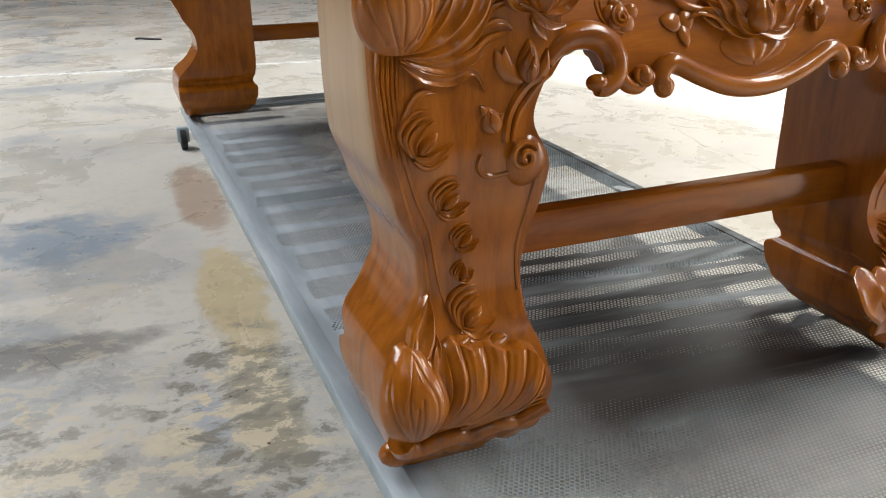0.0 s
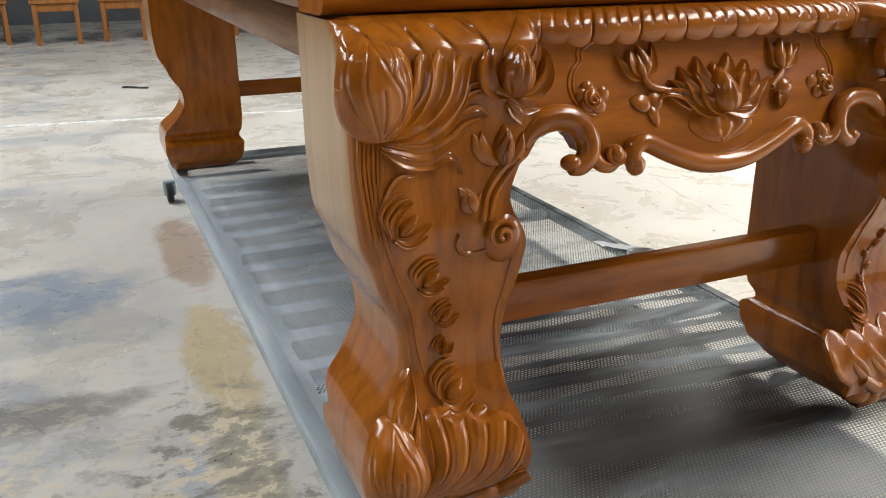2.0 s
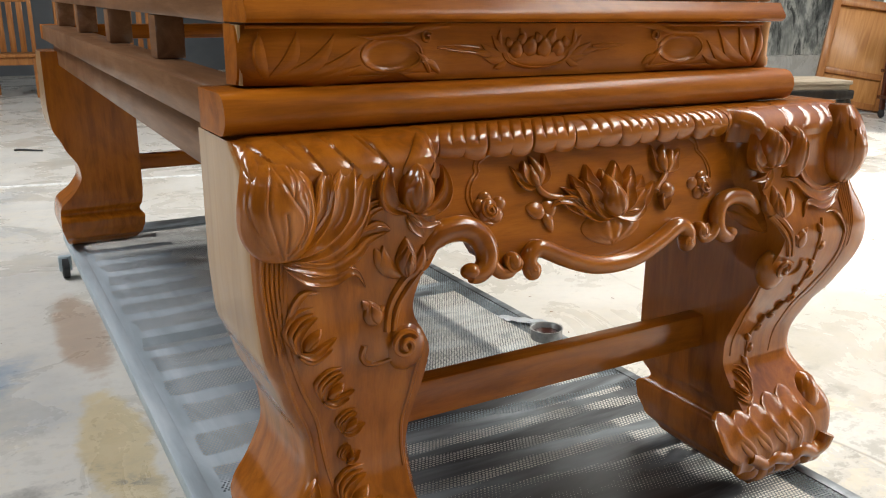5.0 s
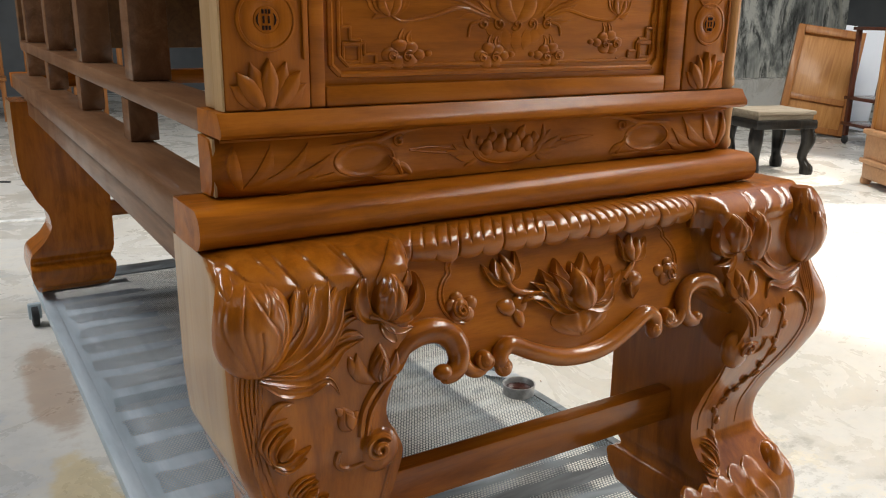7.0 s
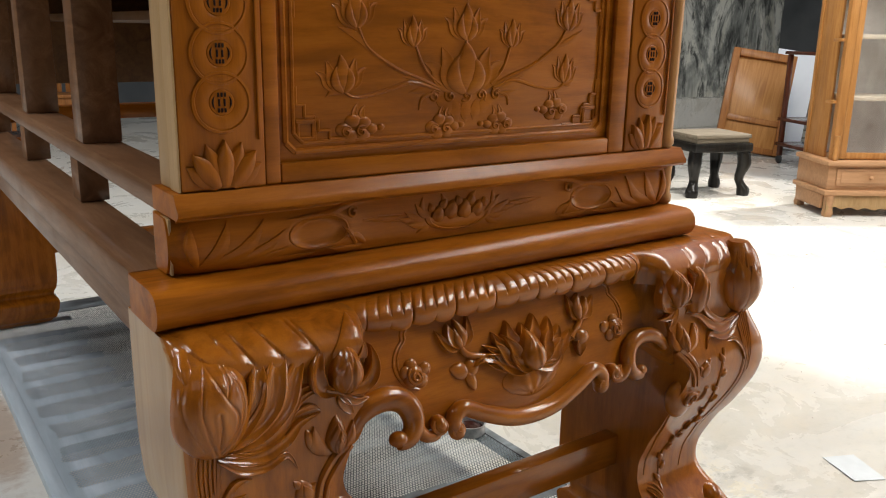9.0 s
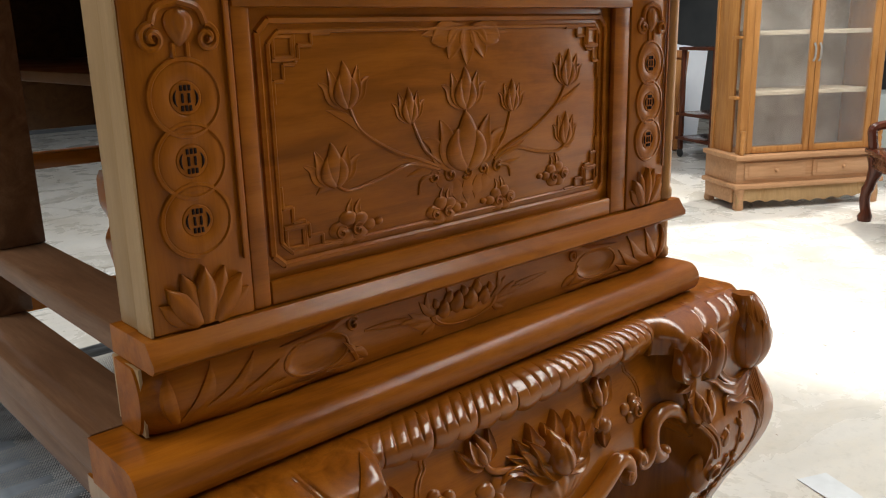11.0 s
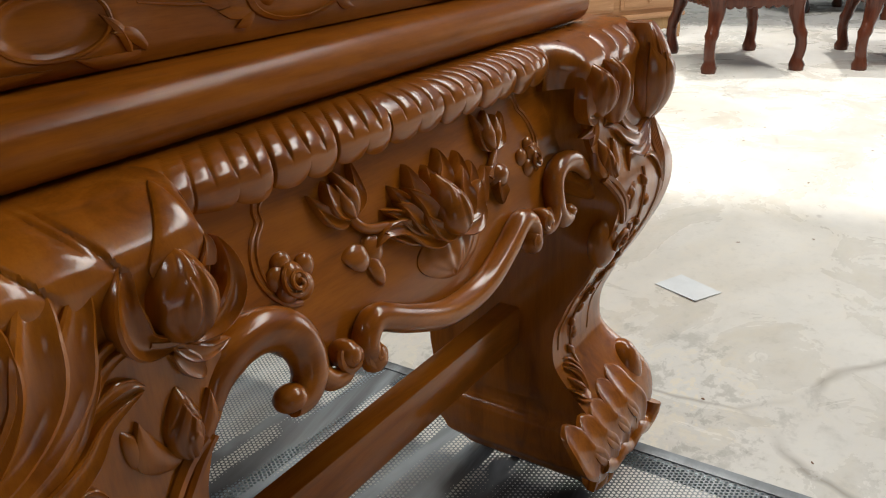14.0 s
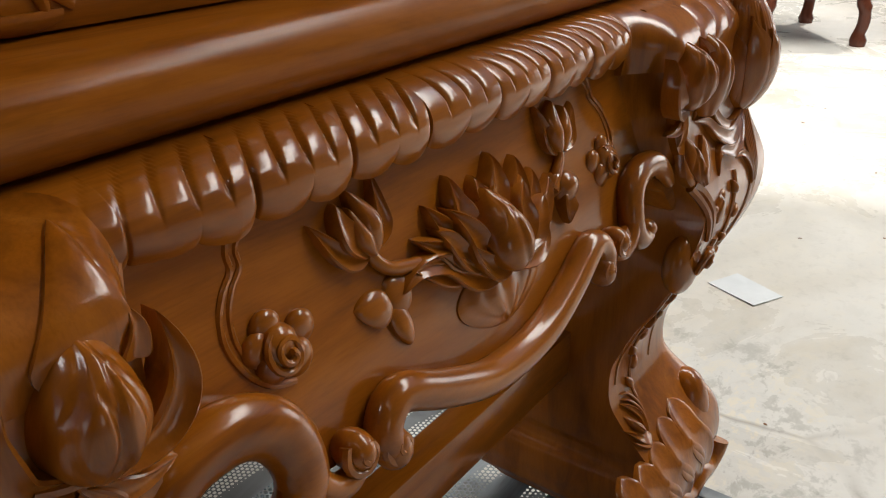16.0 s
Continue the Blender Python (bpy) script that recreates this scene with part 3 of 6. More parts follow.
m.color(m.ramp(m.noise(0.8, 4), ((0.35, (0.05, 0.055, 0.06)), (0.65, (0.11, 0.115, 0.12)))))
SHED = m.mat
m = Mat("black_rubber", 0.7)
m.color((0.012, 0.012, 0.013))
RUBBER = m.mat

# ---------------------------------------------------------------- the hall
P = 0.12
structure("floor", box((-7, -5.5, -0.15), (11.5, 13, 0.0), 0), CONCRETE, "stained grey concrete workshop floor with pale worn patches", "floor")
# west walls stand out of view, with a gap left for a lamp
structure("wall_west", box((-7.2, -5.5, 0), (-7, 0.0, 4.6), 0), SHED, "dim grey sheet wall of the workshop", "wall")
structure("wall_west_far", box((-7.2, 3.4, 0), (-7, 13, 4.6), 0), SHED, "dim grey sheet wall of the workshop", "wall")
# unseen wall, added to cut the flat light from the front
for k, (lo, hi) in enumerate((((-7, -5.7, 0), (-3.0, -5.5, 4.6)), ((-1.4, -5.7, 0), (11.5, -5.5, 4.6)), ((-3.0, -5.7, 0), (-1.4, -5.5, 0.7)), ((-3.0, -5.7, 3.1), (-1.4, -5.5, 4.6)))):
    structure("wall_south_%d" % (k + 1), box(lo, hi, 0), SHED, "unseen grey sheet wall closing off light from the front", "wall")
structure("wall_north", box((-7, 13, 0), (11.5, 13.2, 4.6), 0), SHED, "dark far wall of the workshop", "wall")
structure("wall_mouldy", box((6.0, 7.5, 0), (11.5, 7.7, 4.6), 0), MOULD, "bare plaster wall black with mould", "wall")
structure("wall_curb", box((6.0, 7.3, 0), (11.5, 7.497, 0.39), 0.01), CONCRETE, "low concrete curb along the wall foot", "curb")
structure("wall_east", box((11.5, 1.2, 0), (11.7, 7.7, 4.6), 0), SHED, "dim grey sheet wall of the workshop", "wall")


def roof_slab(name, corners):
    bm = bmesh.new()
    loft(bm, [[Vector((x, y, z)) for x, y in corners] for z in (4.6, 4.72)])
    return structure(name, bm, SHED, "unseen sheet roof, its gap shaping the sun patch", "ceiling")


# edge of the unseen roof, set by where the sun patch ends
def roof_edge(y):
    return 4.60 - 0.26 * (y - 1.06)


roof_slab("ceiling_west", [(-7.2, -5.7), (roof_edge(-5.7), -5.7), (roof_edge(13.2), 13.2), (-7.2, 13.2)])
roof_slab("ceiling_east", [(roof_edge(-5.7) + 4.4, -5.7), (14.0, -5.7), (14.0, 4.3), (roof_edge(4.3) + 4.4, 4.3)])
roof_slab("ceiling_north", [(roof_edge(4.3), 4.3), (14.0, 4.3), (14.0, 13.2), (roof_edge(13.2), 13.2)])

# ---------------------------------------------------------------- wheeled platform
PLAT = thing("platform_trolley", (0.85, 1.7, 0), "low wheeled platform of perforated grey steel sheet, stained by spraying", "trolley")
X0, X1, Y0, Y1 = 0.335, 1.405, 0.42, 3.45
PITCH, HOLE = 0.0079, 0.0030
chance = random.Random(11)


def open_share(x, y):
    """Old paint narrows or fills the holes along the edge, between the slats' rows and in patches: 1 is open, 0 is filled."""
    rag = 0.5 * math.sin(37 * x + 11 * y) + 0.5 * math.sin(23 * y - 51 * x + 1.3)
    if x < 0.395 + 0.012 * rag:
        return 0.0
    if x < 0.66 + 0.03 * rag and y > 1.20:
        return 0.0 if abs((y - 1.70) / 0.147 - round((y - 1.70) / 0.147)) > 0.32 + 0.03 * rag else 1.0
    lane = y + 0.10 * (x - 0.8)
    core = 1.2 - ((x - 0.86 + 0.05 * rag) / 0.46) ** 2 - ((lane - 1.00) / 0.13) ** 2 + 0.3 * math.sin(48 * lane + 5 * x) + 0.10 * chance.random()
    share = max(0.0, min(1.0, 1.15 - 1.1 * core))
    if 1.085 < lane < 1.52:
        row = lane / 0.072
        fill = 0.26 + 0.10 * math.sin(9 * x + 3 * round(row)) + 0.05 * rag - abs(row - round(row))
        share = min(share, max(0.0, min(1.0, 0.5 - 9 * fill + 0.2 * chance.random())))
    patch = math.sin(5.1 * x + 1.7) * math.sin(17.0 * y + 2.3 * x) + 0.5 * math.sin(11.0 * x - 29.0 * y)
    return min(share, max(0.0, min(1.0, 5 * (1.50 - patch - 0.2 * rag))))


def perforated(x0, x1, y0, y1, z):
    """A sheet with round holes in staggered rows, in one mesh."""
    verts, faces, known = [], [], {}

    def vert(x, y):
        key = (round(x * 20000), round(y * 20000))
        if key not in known:
            known[key] = len(verts)
            verts.append(skew(Vector((x, y, z))))
        return known[key]

    dy = PITCH * math.sqrt(3) / 2
    for r in range(int((y1 - y0) / dy)):
        cy = y0 + (r + 0.5) * dy
        for q in range(int((x1 - x0) / PITCH)):
            cx = x0 + (q + 0.5 + 0.5 * (r % 2)) * PITCH
            outer = [vert(cx + PITCH / math.sqrt(3) * math.cos(math.pi / 6 + k * math.pi / 3), cy + PITCH / math.sqrt(3) * math.sin(math.pi / 6 + k * math.pi / 3)) for k in range(6)]
            share = open_share(cx, cy)
            if share < 0.3:
                faces.append(tuple(outer))
                continue
            first = len(verts)
            for k in range(6):
                a = math.pi / 6 + k * math.pi / 3
                verts.append(skew(Vector((cx + share * HOLE * math.cos(a), cy + share * HOLE * math.sin(a), z))))
            for k in range(6):
                j = (k + 1) % 6
                faces.append((outer[k], outer[j], first + j, first + k))
    me = bpy.data.meshes.new("perforated_sheet")
    me.from_pydata(verts, [], faces)
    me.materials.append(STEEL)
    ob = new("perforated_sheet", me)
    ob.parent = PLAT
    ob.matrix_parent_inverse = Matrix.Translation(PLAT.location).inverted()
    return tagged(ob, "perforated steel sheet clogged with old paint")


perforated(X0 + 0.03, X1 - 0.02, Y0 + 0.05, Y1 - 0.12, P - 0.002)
part("edge_plate", box((X0, Y0, P - 0.004), (X0 + 0.034, Y1, P), 0.001), STEEL, PLAT, skewed=True)
part("edge_plate", box((X1 - 0.024, Y0, P - 0.004), (X1, Y1, P), 0.001), STEEL, PLAT, skewed=True)
part("edge_plate", box((X0 + 0.034, Y1 - 0.124, P - 0.004), (X1 - 0.024, Y1, P), 0.001), STEEL, PLAT, skewed=True)
part("edge_plate", box((X0 + 0.034, Y0, P - 0.004), (X1 - 0.024, Y0 + 0.054, P), 0.001), STEEL, PLAT, skewed=True)
for lo, hi in (((X0, Y0, 0.085), (X0 + 0.03, Y1, P - 0.005)), ((X1 - 0.03, Y0, 0.085), (X1, Y1, P - 0.005)), ((X0 + 0.031, Y0, 0.085), (X1 - 0.031, Y0 + 0.03, P - 0.005)),
               ((X0 + 0.031, Y1 - 0.03, 0.085), (X1 - 0.031, Y1, P - 0.005)), ((X0 + 0.031, 1.4, 0.085), (X1 - 0.031, 1.43, P - 0.005)), ((X0 + 0.031, 2.2, 0.085), (X1 - 0.031, 2.23, P - 0.005))):
    part("frame_bar", box(lo, hi, 0.003), FRAME, PLAT, skewed=True)
for x in (X0 - 0.022, X1 + 0.016):
    for y in (Y0 + 0.12, Y1 - 0.23):
        bm = bmesh.new()
        ring = [(math.cos(a * math.pi / 12), math.sin(a * math.pi / 12)) for a in range(24)]
        loft(bm, [[Vector((x + dx, y + 0.040 * r * ca, 0.041 + 0.040 * r * sa)) for ca, sa in ring] for dx, r in ((-0.012, 0.8), (-0.010, 1.0), (0.010, 1.0), (0.012, 0.8))])
        wheel = part("caster", bm, RUBBER, PLAT, "black rubber caster", skewed=True)
        bm = bmesh.new()
        out = -1 if x < 0.8 else 1
        loft(bm, [[Vector((x + out * dx, y + 0.017 * r * ca, 0.041 + 0.017 * r * sa)) for ca, sa in ring] for dx, r in ((0.010, 1.0), (0.0145, 1.0), (0.0165, 0.6), (0.0165, 0.1))])
        part("hub", bm, FRAME, wheel, "pale metal hub", skewed=True)
        part("fork", box((x - 0.022, y - 0.014, 0.03), (x + 0.022, y + 0.014, 0.086), 0.004), FRAME, wheel, skewed=True)

# ---------------------------------------------------------------- altar table (lower part)
TOP = 0.822
TABLE = thing("altar_table", (0.85, 1.9, P), "varnished brown wooden altar stand with carved lotus legs", "altar")
OUT = ((0.12, 0.030), (0.15, 0.012), (0.22, 0.0), (0.29, 0.004), (0.335, 0.040), (0.385, 0.062), (0.43, 0.058), (0.50, 0.028), (0.57, 0.004), (0.64, 0.0), (0.82, 0.0))
OUT_R = ((0.12, 0.060), (0.15, 0.042), (0.20, 0.026), (0.26, 0.022), (0.30, 0.040), (0.335, 0.064), (0.375, 0.068), (0.43, 0.052), (0.50, 0.020), (0.56, 0.002), (0.60, -0.002), (0.64, 0.006), (0.675, 0.024), (0.70, 0.030), (0.82, 0.036))
SHOULDER = ((0.56, 0.004), (0.62, 0.012), (0.66, 0.016), (0.70, 0.020), (0.77, 0.020), (0.79, 0.024), (0.806, 0.044), (0.816, 0.066), (0.822, 0.088))
FRONT_IN = ((0.12, 0.085), (0.16, 0.035), (0.20, 0.014), (0.245, 0.006), (0.29, 0.016), (0.344, 0.031), (0.40, 0.032), (0.453, 0.023), (0.50, 0.010), (0.538, 0.002), (0.56, 0.006), (0.585, 0.026), (0.61, 0.028), (0.65, 0.008), (0.70, -0.012), (0.82, -0.012))
FRONT_IN_R = ((0.12, 0.055), (0.16, 0.020), (0.22, 0.004), (0.30, 0.0), (0.50, 0.0), (0.54, -0.004), (0.565, 0.0), (0.59, 0.022), (0.615, 0.028), (0.65, 0.010), (0.68, -0.010), (0.70, -0.016), (0.82, -0.016))
FRONT_L = ((0.12, 0.040), (0.145, 0.022), (0.18, 0.0), (0.21, -0.026), (0.26, -0.036), (0.305, -0.020), (0.345, 0.012), (0.38, 0.024), (0.43, 0.024), (0.50, 0.012)) + SHOULDER
FRONT_R = ((0.12, 0.044), (0.145, 0.020), (0.18, 0.002), (0.23, 0.0), (0.27, 0.012), (0.31, 0.050), (0.35, 0.084), (0.40, 0.086), (0.45, 0.066), (0.50, 0.038), (0.54, 0.018), (0.58, 0.006), (0.62, 0.006), (0.66, 0.022), (0.69, 0.034), (0.72, 0.040), (0.77, 0.038), (0.79, 0.040), (0.806, 0.056), (0.816, 0.074), (0.822, 0.092))
HEEL = ((0.12, 0.130), (0.130, 0.090), (0.15, 0.052), (0.175, 0.020), (0.21, 0.004), (0.234, 0.0), (0.243, 0.004), (0.251, 0.028), (0.262, 0.027), (0.285, 0.010), (0.31, 0.003), (0.34, 0.0), (0.82, 0.0))


def leg(x_out, x_in, y_front, y_back, label, material, front, side=OUT, inside=FRONT_IN, side_deep=1.0):
    """A corner leg with an ogee to both outer faces and a straight inner block that ends in a notched, rounded heel."""
    sx = 1 if x_in > x_out else -1
    sy = 1 if y_back > y_front else -1
    bm = bmesh.new()
    rings = []
    steps = 150
    for i in range(steps + 1):
        z = P + (TOP - P) * i / steps
        heel = smooth_table(HEEL, z, 0.004)
        xo = x_out + sx * side_deep * smooth_table(side, z)
        yf = y_front + sy * smooth_table(front, z)
        xi = x_in - sx * 0.45 * heel
        yb = y_back - sy * heel
        xe = x_in - sx * smooth_table(inside, z)
        r = 0.022
        ring = []
        for k in range(5):
            ring.append(Vector((xo, yb + (yf - yb) * k / 5, z)))
        for k in range(5):
            a = math.pi / 2 * k / 4
            ring.append(Vector((xo + sx * r * (1 - math.cos(a)), yf + sy * r * (1 - math.sin(a)), z)))
        for k in range(1, 6):
            ring.append(Vector((xo + (xe - xo) * k / 5, yf, z)))
        for k in range(1, 5):
            ring.append(Vector((xi + (xe - xi) * (0.8, 0.0, 0.0, 0.0)[k - 1], yf + (yb - yf) * (0.12, 0.30, 0.6, 0.8)[k - 1], z)))
        ring.append(Vector((xi, yb, z)))
        for k in range(1, 3):
            ring.append(Vector((xi + (xo - xi) * k / 3, yb, z)))
        rings.append(ring)
    loft(bm, rings)
    return part("leg", bm, material, TABLE, label)


LEG_L = leg(0.337, 0.568, 0.890, 1.120, "carved lotus leg with one pale plain side", LEG_WOOD, FRONT_L)
LEG_R = leg(1.460, 1.205, 0.870, 1.170, "carved lotus leg", VARNISHED, FRONT_R, OUT_R, FRONT_IN_R)
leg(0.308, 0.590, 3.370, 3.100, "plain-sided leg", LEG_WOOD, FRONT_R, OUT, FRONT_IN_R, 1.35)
leg(1.460, 1.205, 3.370, 3.100, "carved lotus leg", VARNISHED, FRONT_R, OUT_R, FRONT_IN_R)
part("top_rail", box((0.40, 0.986, 0.775), (1.36, 1.07, 0.8245), 0.003), VARNISHED_X, TABLE)
part("stretcher", box((0.55, 1.010, 0.372), (1.22, 1.045, 0.434), 0.003), VARNISHED_X, TABLE, "plain wooden stretcher")
part("stretcher", box((0.57, 3.20, 0.385), (1.22, 3.235, 0.440), 0.003), VARNISHED_X, TABLE, "plain wooden stretcher")
part("side_rail", box((0.360, 1.121, 0.752), (0.395, 3.20, 0.822), 0.003), RAIL, TABLE, "dull brown side rail", skewed=True)
part("side_rail", box((1.33, 1.171, 0.70), (1.37, 3.20, 0.822), 0.003), VARNISHED, TABLE, skewed=True)

# ---- end apron
CX = 0.8765
PLATE = ((0.58, 0.904), (0.62, 0.908), (0.65, 0.914), (0.68, 0.923), (0.71, 0.934), (0.74, 0.946), (0.77, 0.956), (0.80, 0.962), (0.83, 0.964))


def plate_y(z):
    """The apron hollows out under the fluted moulding and swells towards its lower edge."""
    for (a, p), (b, q) in zip(PLATE, PLATE[1:]):
        if z <= b:
            return p + (q - p) * max(0.0, (z - a) / (b - a))
    return PLATE[-1][1]


def apron_low(x):
    """Lower edge of the apron plate, alike on both halves."""
    return lerp_table(((0.0, 0.608), (0.04, 0.611), (0.09, 0.628), (0.131, 0.646), (0.146, 0.640), (0.16, 0.632), (0.19, 0.632), (0.203, 0.638), (0.216, 0.656), (0.232, 0.673), (0.255, 0.681), (0.28, 0.672), (0.312, 0.645), (0.34, 0.615)), abs(x - CX))


bm = bmesh.new()
rings = []
for i in range(121):
    x = 0.556 + (1.222 - 0.556) * i / 120
    lo = apron_low(x)
    face = [lo + (0.815 - lo) * k / 14 for k in range(15)]
    rings.append([Vector((x, plate_y(z), z)) for z in face[::-1]] + [Vector((x, plate_y(lo) + 0.004, lo - 0.002)), Vector((x, 0.975, lo)), Vector((x, 0.9855, 0.70)), Vector((x, 0.9855, 0.815))])
loft(bm, rings)
APRON = part("apron", bm, VARNISHED_X, TABLE, "carved end apron with lotus relief")


def FA(u, v, n):
    return Vector((u, plate_y(v) - n, v))


def both(points):
    return points, [(2 * CX - x, z) for x, z in points]


for side, hand in zip((0, 1), (1, -1)):
    drop = 0.0 if side == 0 else -0.010
    bm = bmesh.new()
    arm = both([(0.562, 0.664), (0.574, 0.680), (0.595, 0.692), (0.624, 0.694), (0.647, 0.684), (0.658, 0.664), (0.656, 0.645), (0.644, 0.634), (0.630, 0.634)])[side]
    path = [FA(p.x, p.y + drop * min(1.0, abs(p.x - CX) / 0.25), 0.009) for p in spline(arm, 7)]
    n = len(path)
    add_tube(bm, path, [(0.0125 + 0.0055 * math.sin(math.pi * (i / n) ** 0.8)) * min(1.0, 0.6 + 2.0 * i / n) * (1.0 if side == 0 else 0.82) for i in range(n)], 16, 0.9, Vector((0, 1, 0)))
    c = both([(0.630, 0.638)])[side][0]
    add_ball(bm, FA(c[0], c[1] + drop * 0.8, 0.010), 0.0130 if side == 0 else 0.0105, (1.15, 1.0, 0.85), 14)
    part("scroll_arm", bm, VARNISHED_X, APRON)
    bm = bmesh.new()
    add_stem(bm, FA, both([(0.659, 0.655), (0.666, 0.640), (0.676, 0.630), (0.690, 0.628), (0.700, 0.636)])[side], 0.0105, 0.0080, 0.010, 7, 10)
    part("scroll_link", bm, VARNISHED_X, APRON)
    for x, z, r in ((0.698, 0.642, 0.0150), (0.729, 0.629, 0.0135)):
        bm = bmesh.new()
        c = both([(x, z)])[side][0]
        add_ball(bm, FA(*c, 0.009), r * 0.84, (1, 1.25, 1.05), 14)
        add_spiral(bm, FA, c, r * 0.92, 1.35, 0.27, 2.4 if side == 0 else 0.7, hand, 0.015)
        part("scroll_knob", bm, VARNISHED_X, APRON)
    for off, r in ((0.0, 0.0024), (0.0066, 0.0020)):
        bm = bmesh.new()
        add_stem(bm, FA, both([(0.703 + off * 0.2, 0.791 - off), (0.684 + off * 0.6, 0.787 - off), (0.670 + off, 0.778 - off * 0.6), (0.665 + off, 0.768), (0.664 + off, 0.759), (0.655 + off, 0.750), (0.648 + off, 0.738), (0.646 + off, 0.724), (0.652 + off * 0.8, 0.708 + off * 0.4), (0.664 + off * 0.3, 0.696 + off), (0.680, 0.691 + off)])[side], r, r, -0.0004, 8)
        part("panel_moulding", bm, VARNISHED_X, APRON)
    bm = bmesh.new()
    c = both([(0.675, 0.7125)])[side][0]
    c = (c[0] + (0.003 if side else 0.0), c[1] - (0.007 if side else 0.0))
    for a, r, q in ((1.75, 0.0125, 0.0115), (0.15, 0.0200, 0.0115), (-0.85, 0.0165, 0.0125), (-2.1, 0.0115, 0.0125), (2.9, 0.0120, 0.0115)):
        a = a if side == 0 else math.pi - a
        add_ball(bm, FA(c[0] + r * math.cos(a), c[1] + 0.9 * r * math.sin(a), -0.001), q, (1, 0.55, 1), 20)
    add_ball(bm, FA(*c, 0.0), 0.0145, (1, 0.72, 1), 20)
    add_spiral(bm, FA, c, 0.0128, 1.9, 0.20, 2.0, hand, 0.0072)
    part("cloud_scroll", bm, VARNISHED_X, APRON)

bm = bmesh.new()
half = [(0.729, 0.624), (0.724, 0.638), (0.731, 0.650), (0.748, 0.653), (0.785, 0.636), (0.832, 0.619)]
wave = half + [(CX, 0.614)] + [(2 * CX - x, z) for x, z in half[::-1]]
path = [FA(p.x, p.y, 0.010) for p in spline(wave, 8)]
add_tube(bm, path, [0.0118 + 0.0022 * math.sin(math.pi * i / (len(path) - 1)) for i in range(len(path))], 14)
for end in (path[0], path[-1]):
    add_ball(bm, end, 0.0132, (1, 1, 1), 12)
part("wave_moulding", bm, VARNISHED_X, APRON)

# the open lotus: hollow outer petals with lifted points round a closed heart
fronds("lotus_petal", FA, (
    ([(0.862, 0.690), (0.845, 0.712), (0.832, 0.728), (0.823, 0.744)], 0.0240, 0.0100, 0.55, 0.0000, 0.0090),
    ([(0.868, 0.692), (0.860, 0.720), (0.853, 0.738), (0.853, 0.756)], 0.0256, 0.0120, 0.50, 0.0010, 0.0090),
    ([(0.880, 0.700), (0.886, 0.725), (0.881, 0.738), (0.882, 0.748)], 0.0208, 0.0100, 0.35, 0.0010, 0.0070),
    ([(0.892, 0.700), (0.899, 0.728), (0.903, 0.742), (0.907, 0.758)], 0.0256, 0.0130, 0.40, 0.0010, 0.0090),
    ([(0.902, 0.694), (0.922, 0.716), (0.931, 0.732), (0.938, 0.748)], 0.0240, 0.0120, 0.50, 0.0010, 0.0090),
    ([(0.906, 0.690), (0.934, 0.704), (0.947, 0.718), (0.958, 0.733)], 0.0224, 0.0110, 0.55, 0.0000, 0.0090),
    ([(0.908, 0.688), (0.942, 0.694), (0.962, 0.706), (0.980, 0.722)], 0.0208, 0.0100, 0.50, 0.0000, 0.0080),
    ([(0.856, 0.688), (0.836, 0.706), (0.822, 0.717), (0.803, 0.728)], 0.0192, 0.0100, 0.55, 0.0020, 0.0090),
    ([(0.852, 0.686), (0.826, 0.698), (0.806, 0.708), (0.782, 0.721)], 0.0176, 0.0090, 0.50, 0.0010, 0.0080),
    ([(0.862, 0.690), (0.842, 0.704), (0.830, 0.722), (0.822, 0.729)], 0.0176, 0.0120, 0.40, 0.0060, 0.0070),
    ([(0.872, 0.688), (0.858, 0.704), (0.851, 0.722), (0.840, 0.738)], 0.0256, 0.0170, 0.45, 0.0060, 0.0090),
    ([(0.898, 0.688), (0.916, 0.704), (0.920, 0.722), (0.932, 0.736)], 0.0240, 0.0170, 0.45, 0.0060, 0.0090),
    ([(0.904, 0.686), (0.930, 0.694), (0.942, 0.706), (0.955, 0.716)], 0.0192, 0.0140, 0.45, 0.0060, 0.0080),
    ([(0.894, 0.684), (0.866, 0.683), (0.842, 0.692), (0.822, 0.708), (0.795, 0.712), (0.776, 0.703)], 0.0192, 0.0180, 0.45, 0.0020, 0.0050),
    ([(0.890, 0.687), (0.868, 0.690), (0.852, 0.701), (0.842, 0.716)], 0.0192, 0.0190, 0.40, 0.0080, 0.0070),
    ([(0.892, 0.682), (0.918, 0.679), (0.938, 0.684), (0.952, 0.694)], 0.0176, 0.0150, 0.40, 0.0040, 0.0070)), APRON, VARNISHED_X)
bm = bmesh.new()
add_heart(bm, FA, (0.884, 0.7115), 0.050, 0.058, 0.022, 0.05, ((-0.42, 0.92, 0.62, 0.0016), (0.55, 0.86, 0.50, 0.0020)), 0.014)
part("lotus_heart", bm, VARNISHED_X, APRON)
for x, z, w, h, tilt in ((0.753, 0.702, 0.026, 0.034, 1.3), (0.778, 0.704, 0.028, 0.030, -1.1), (0.772, 0.684, 0.020, 0.032, 3.4)):
    bm = bmesh.new()
    add_heart(bm, FA, (x, z), w, h, 0.0060, tilt, (), 0.0, 20, 16, 0.2)
    part("trefoil_leaf", bm, VARNISHED_X, APRON)
bm = bmesh.new()
add_heart(bm, FA, (0.884, 0.662), 0.118, 0.050, 0.0040, math.pi, ((-0.45, 0.9, 0.34, 0.0012), (0.05, 0.95, 0.3, 0.0014), (0.5, 0.85, 0.3, 0.0012)), 0.0, 24, 40, 0.2)
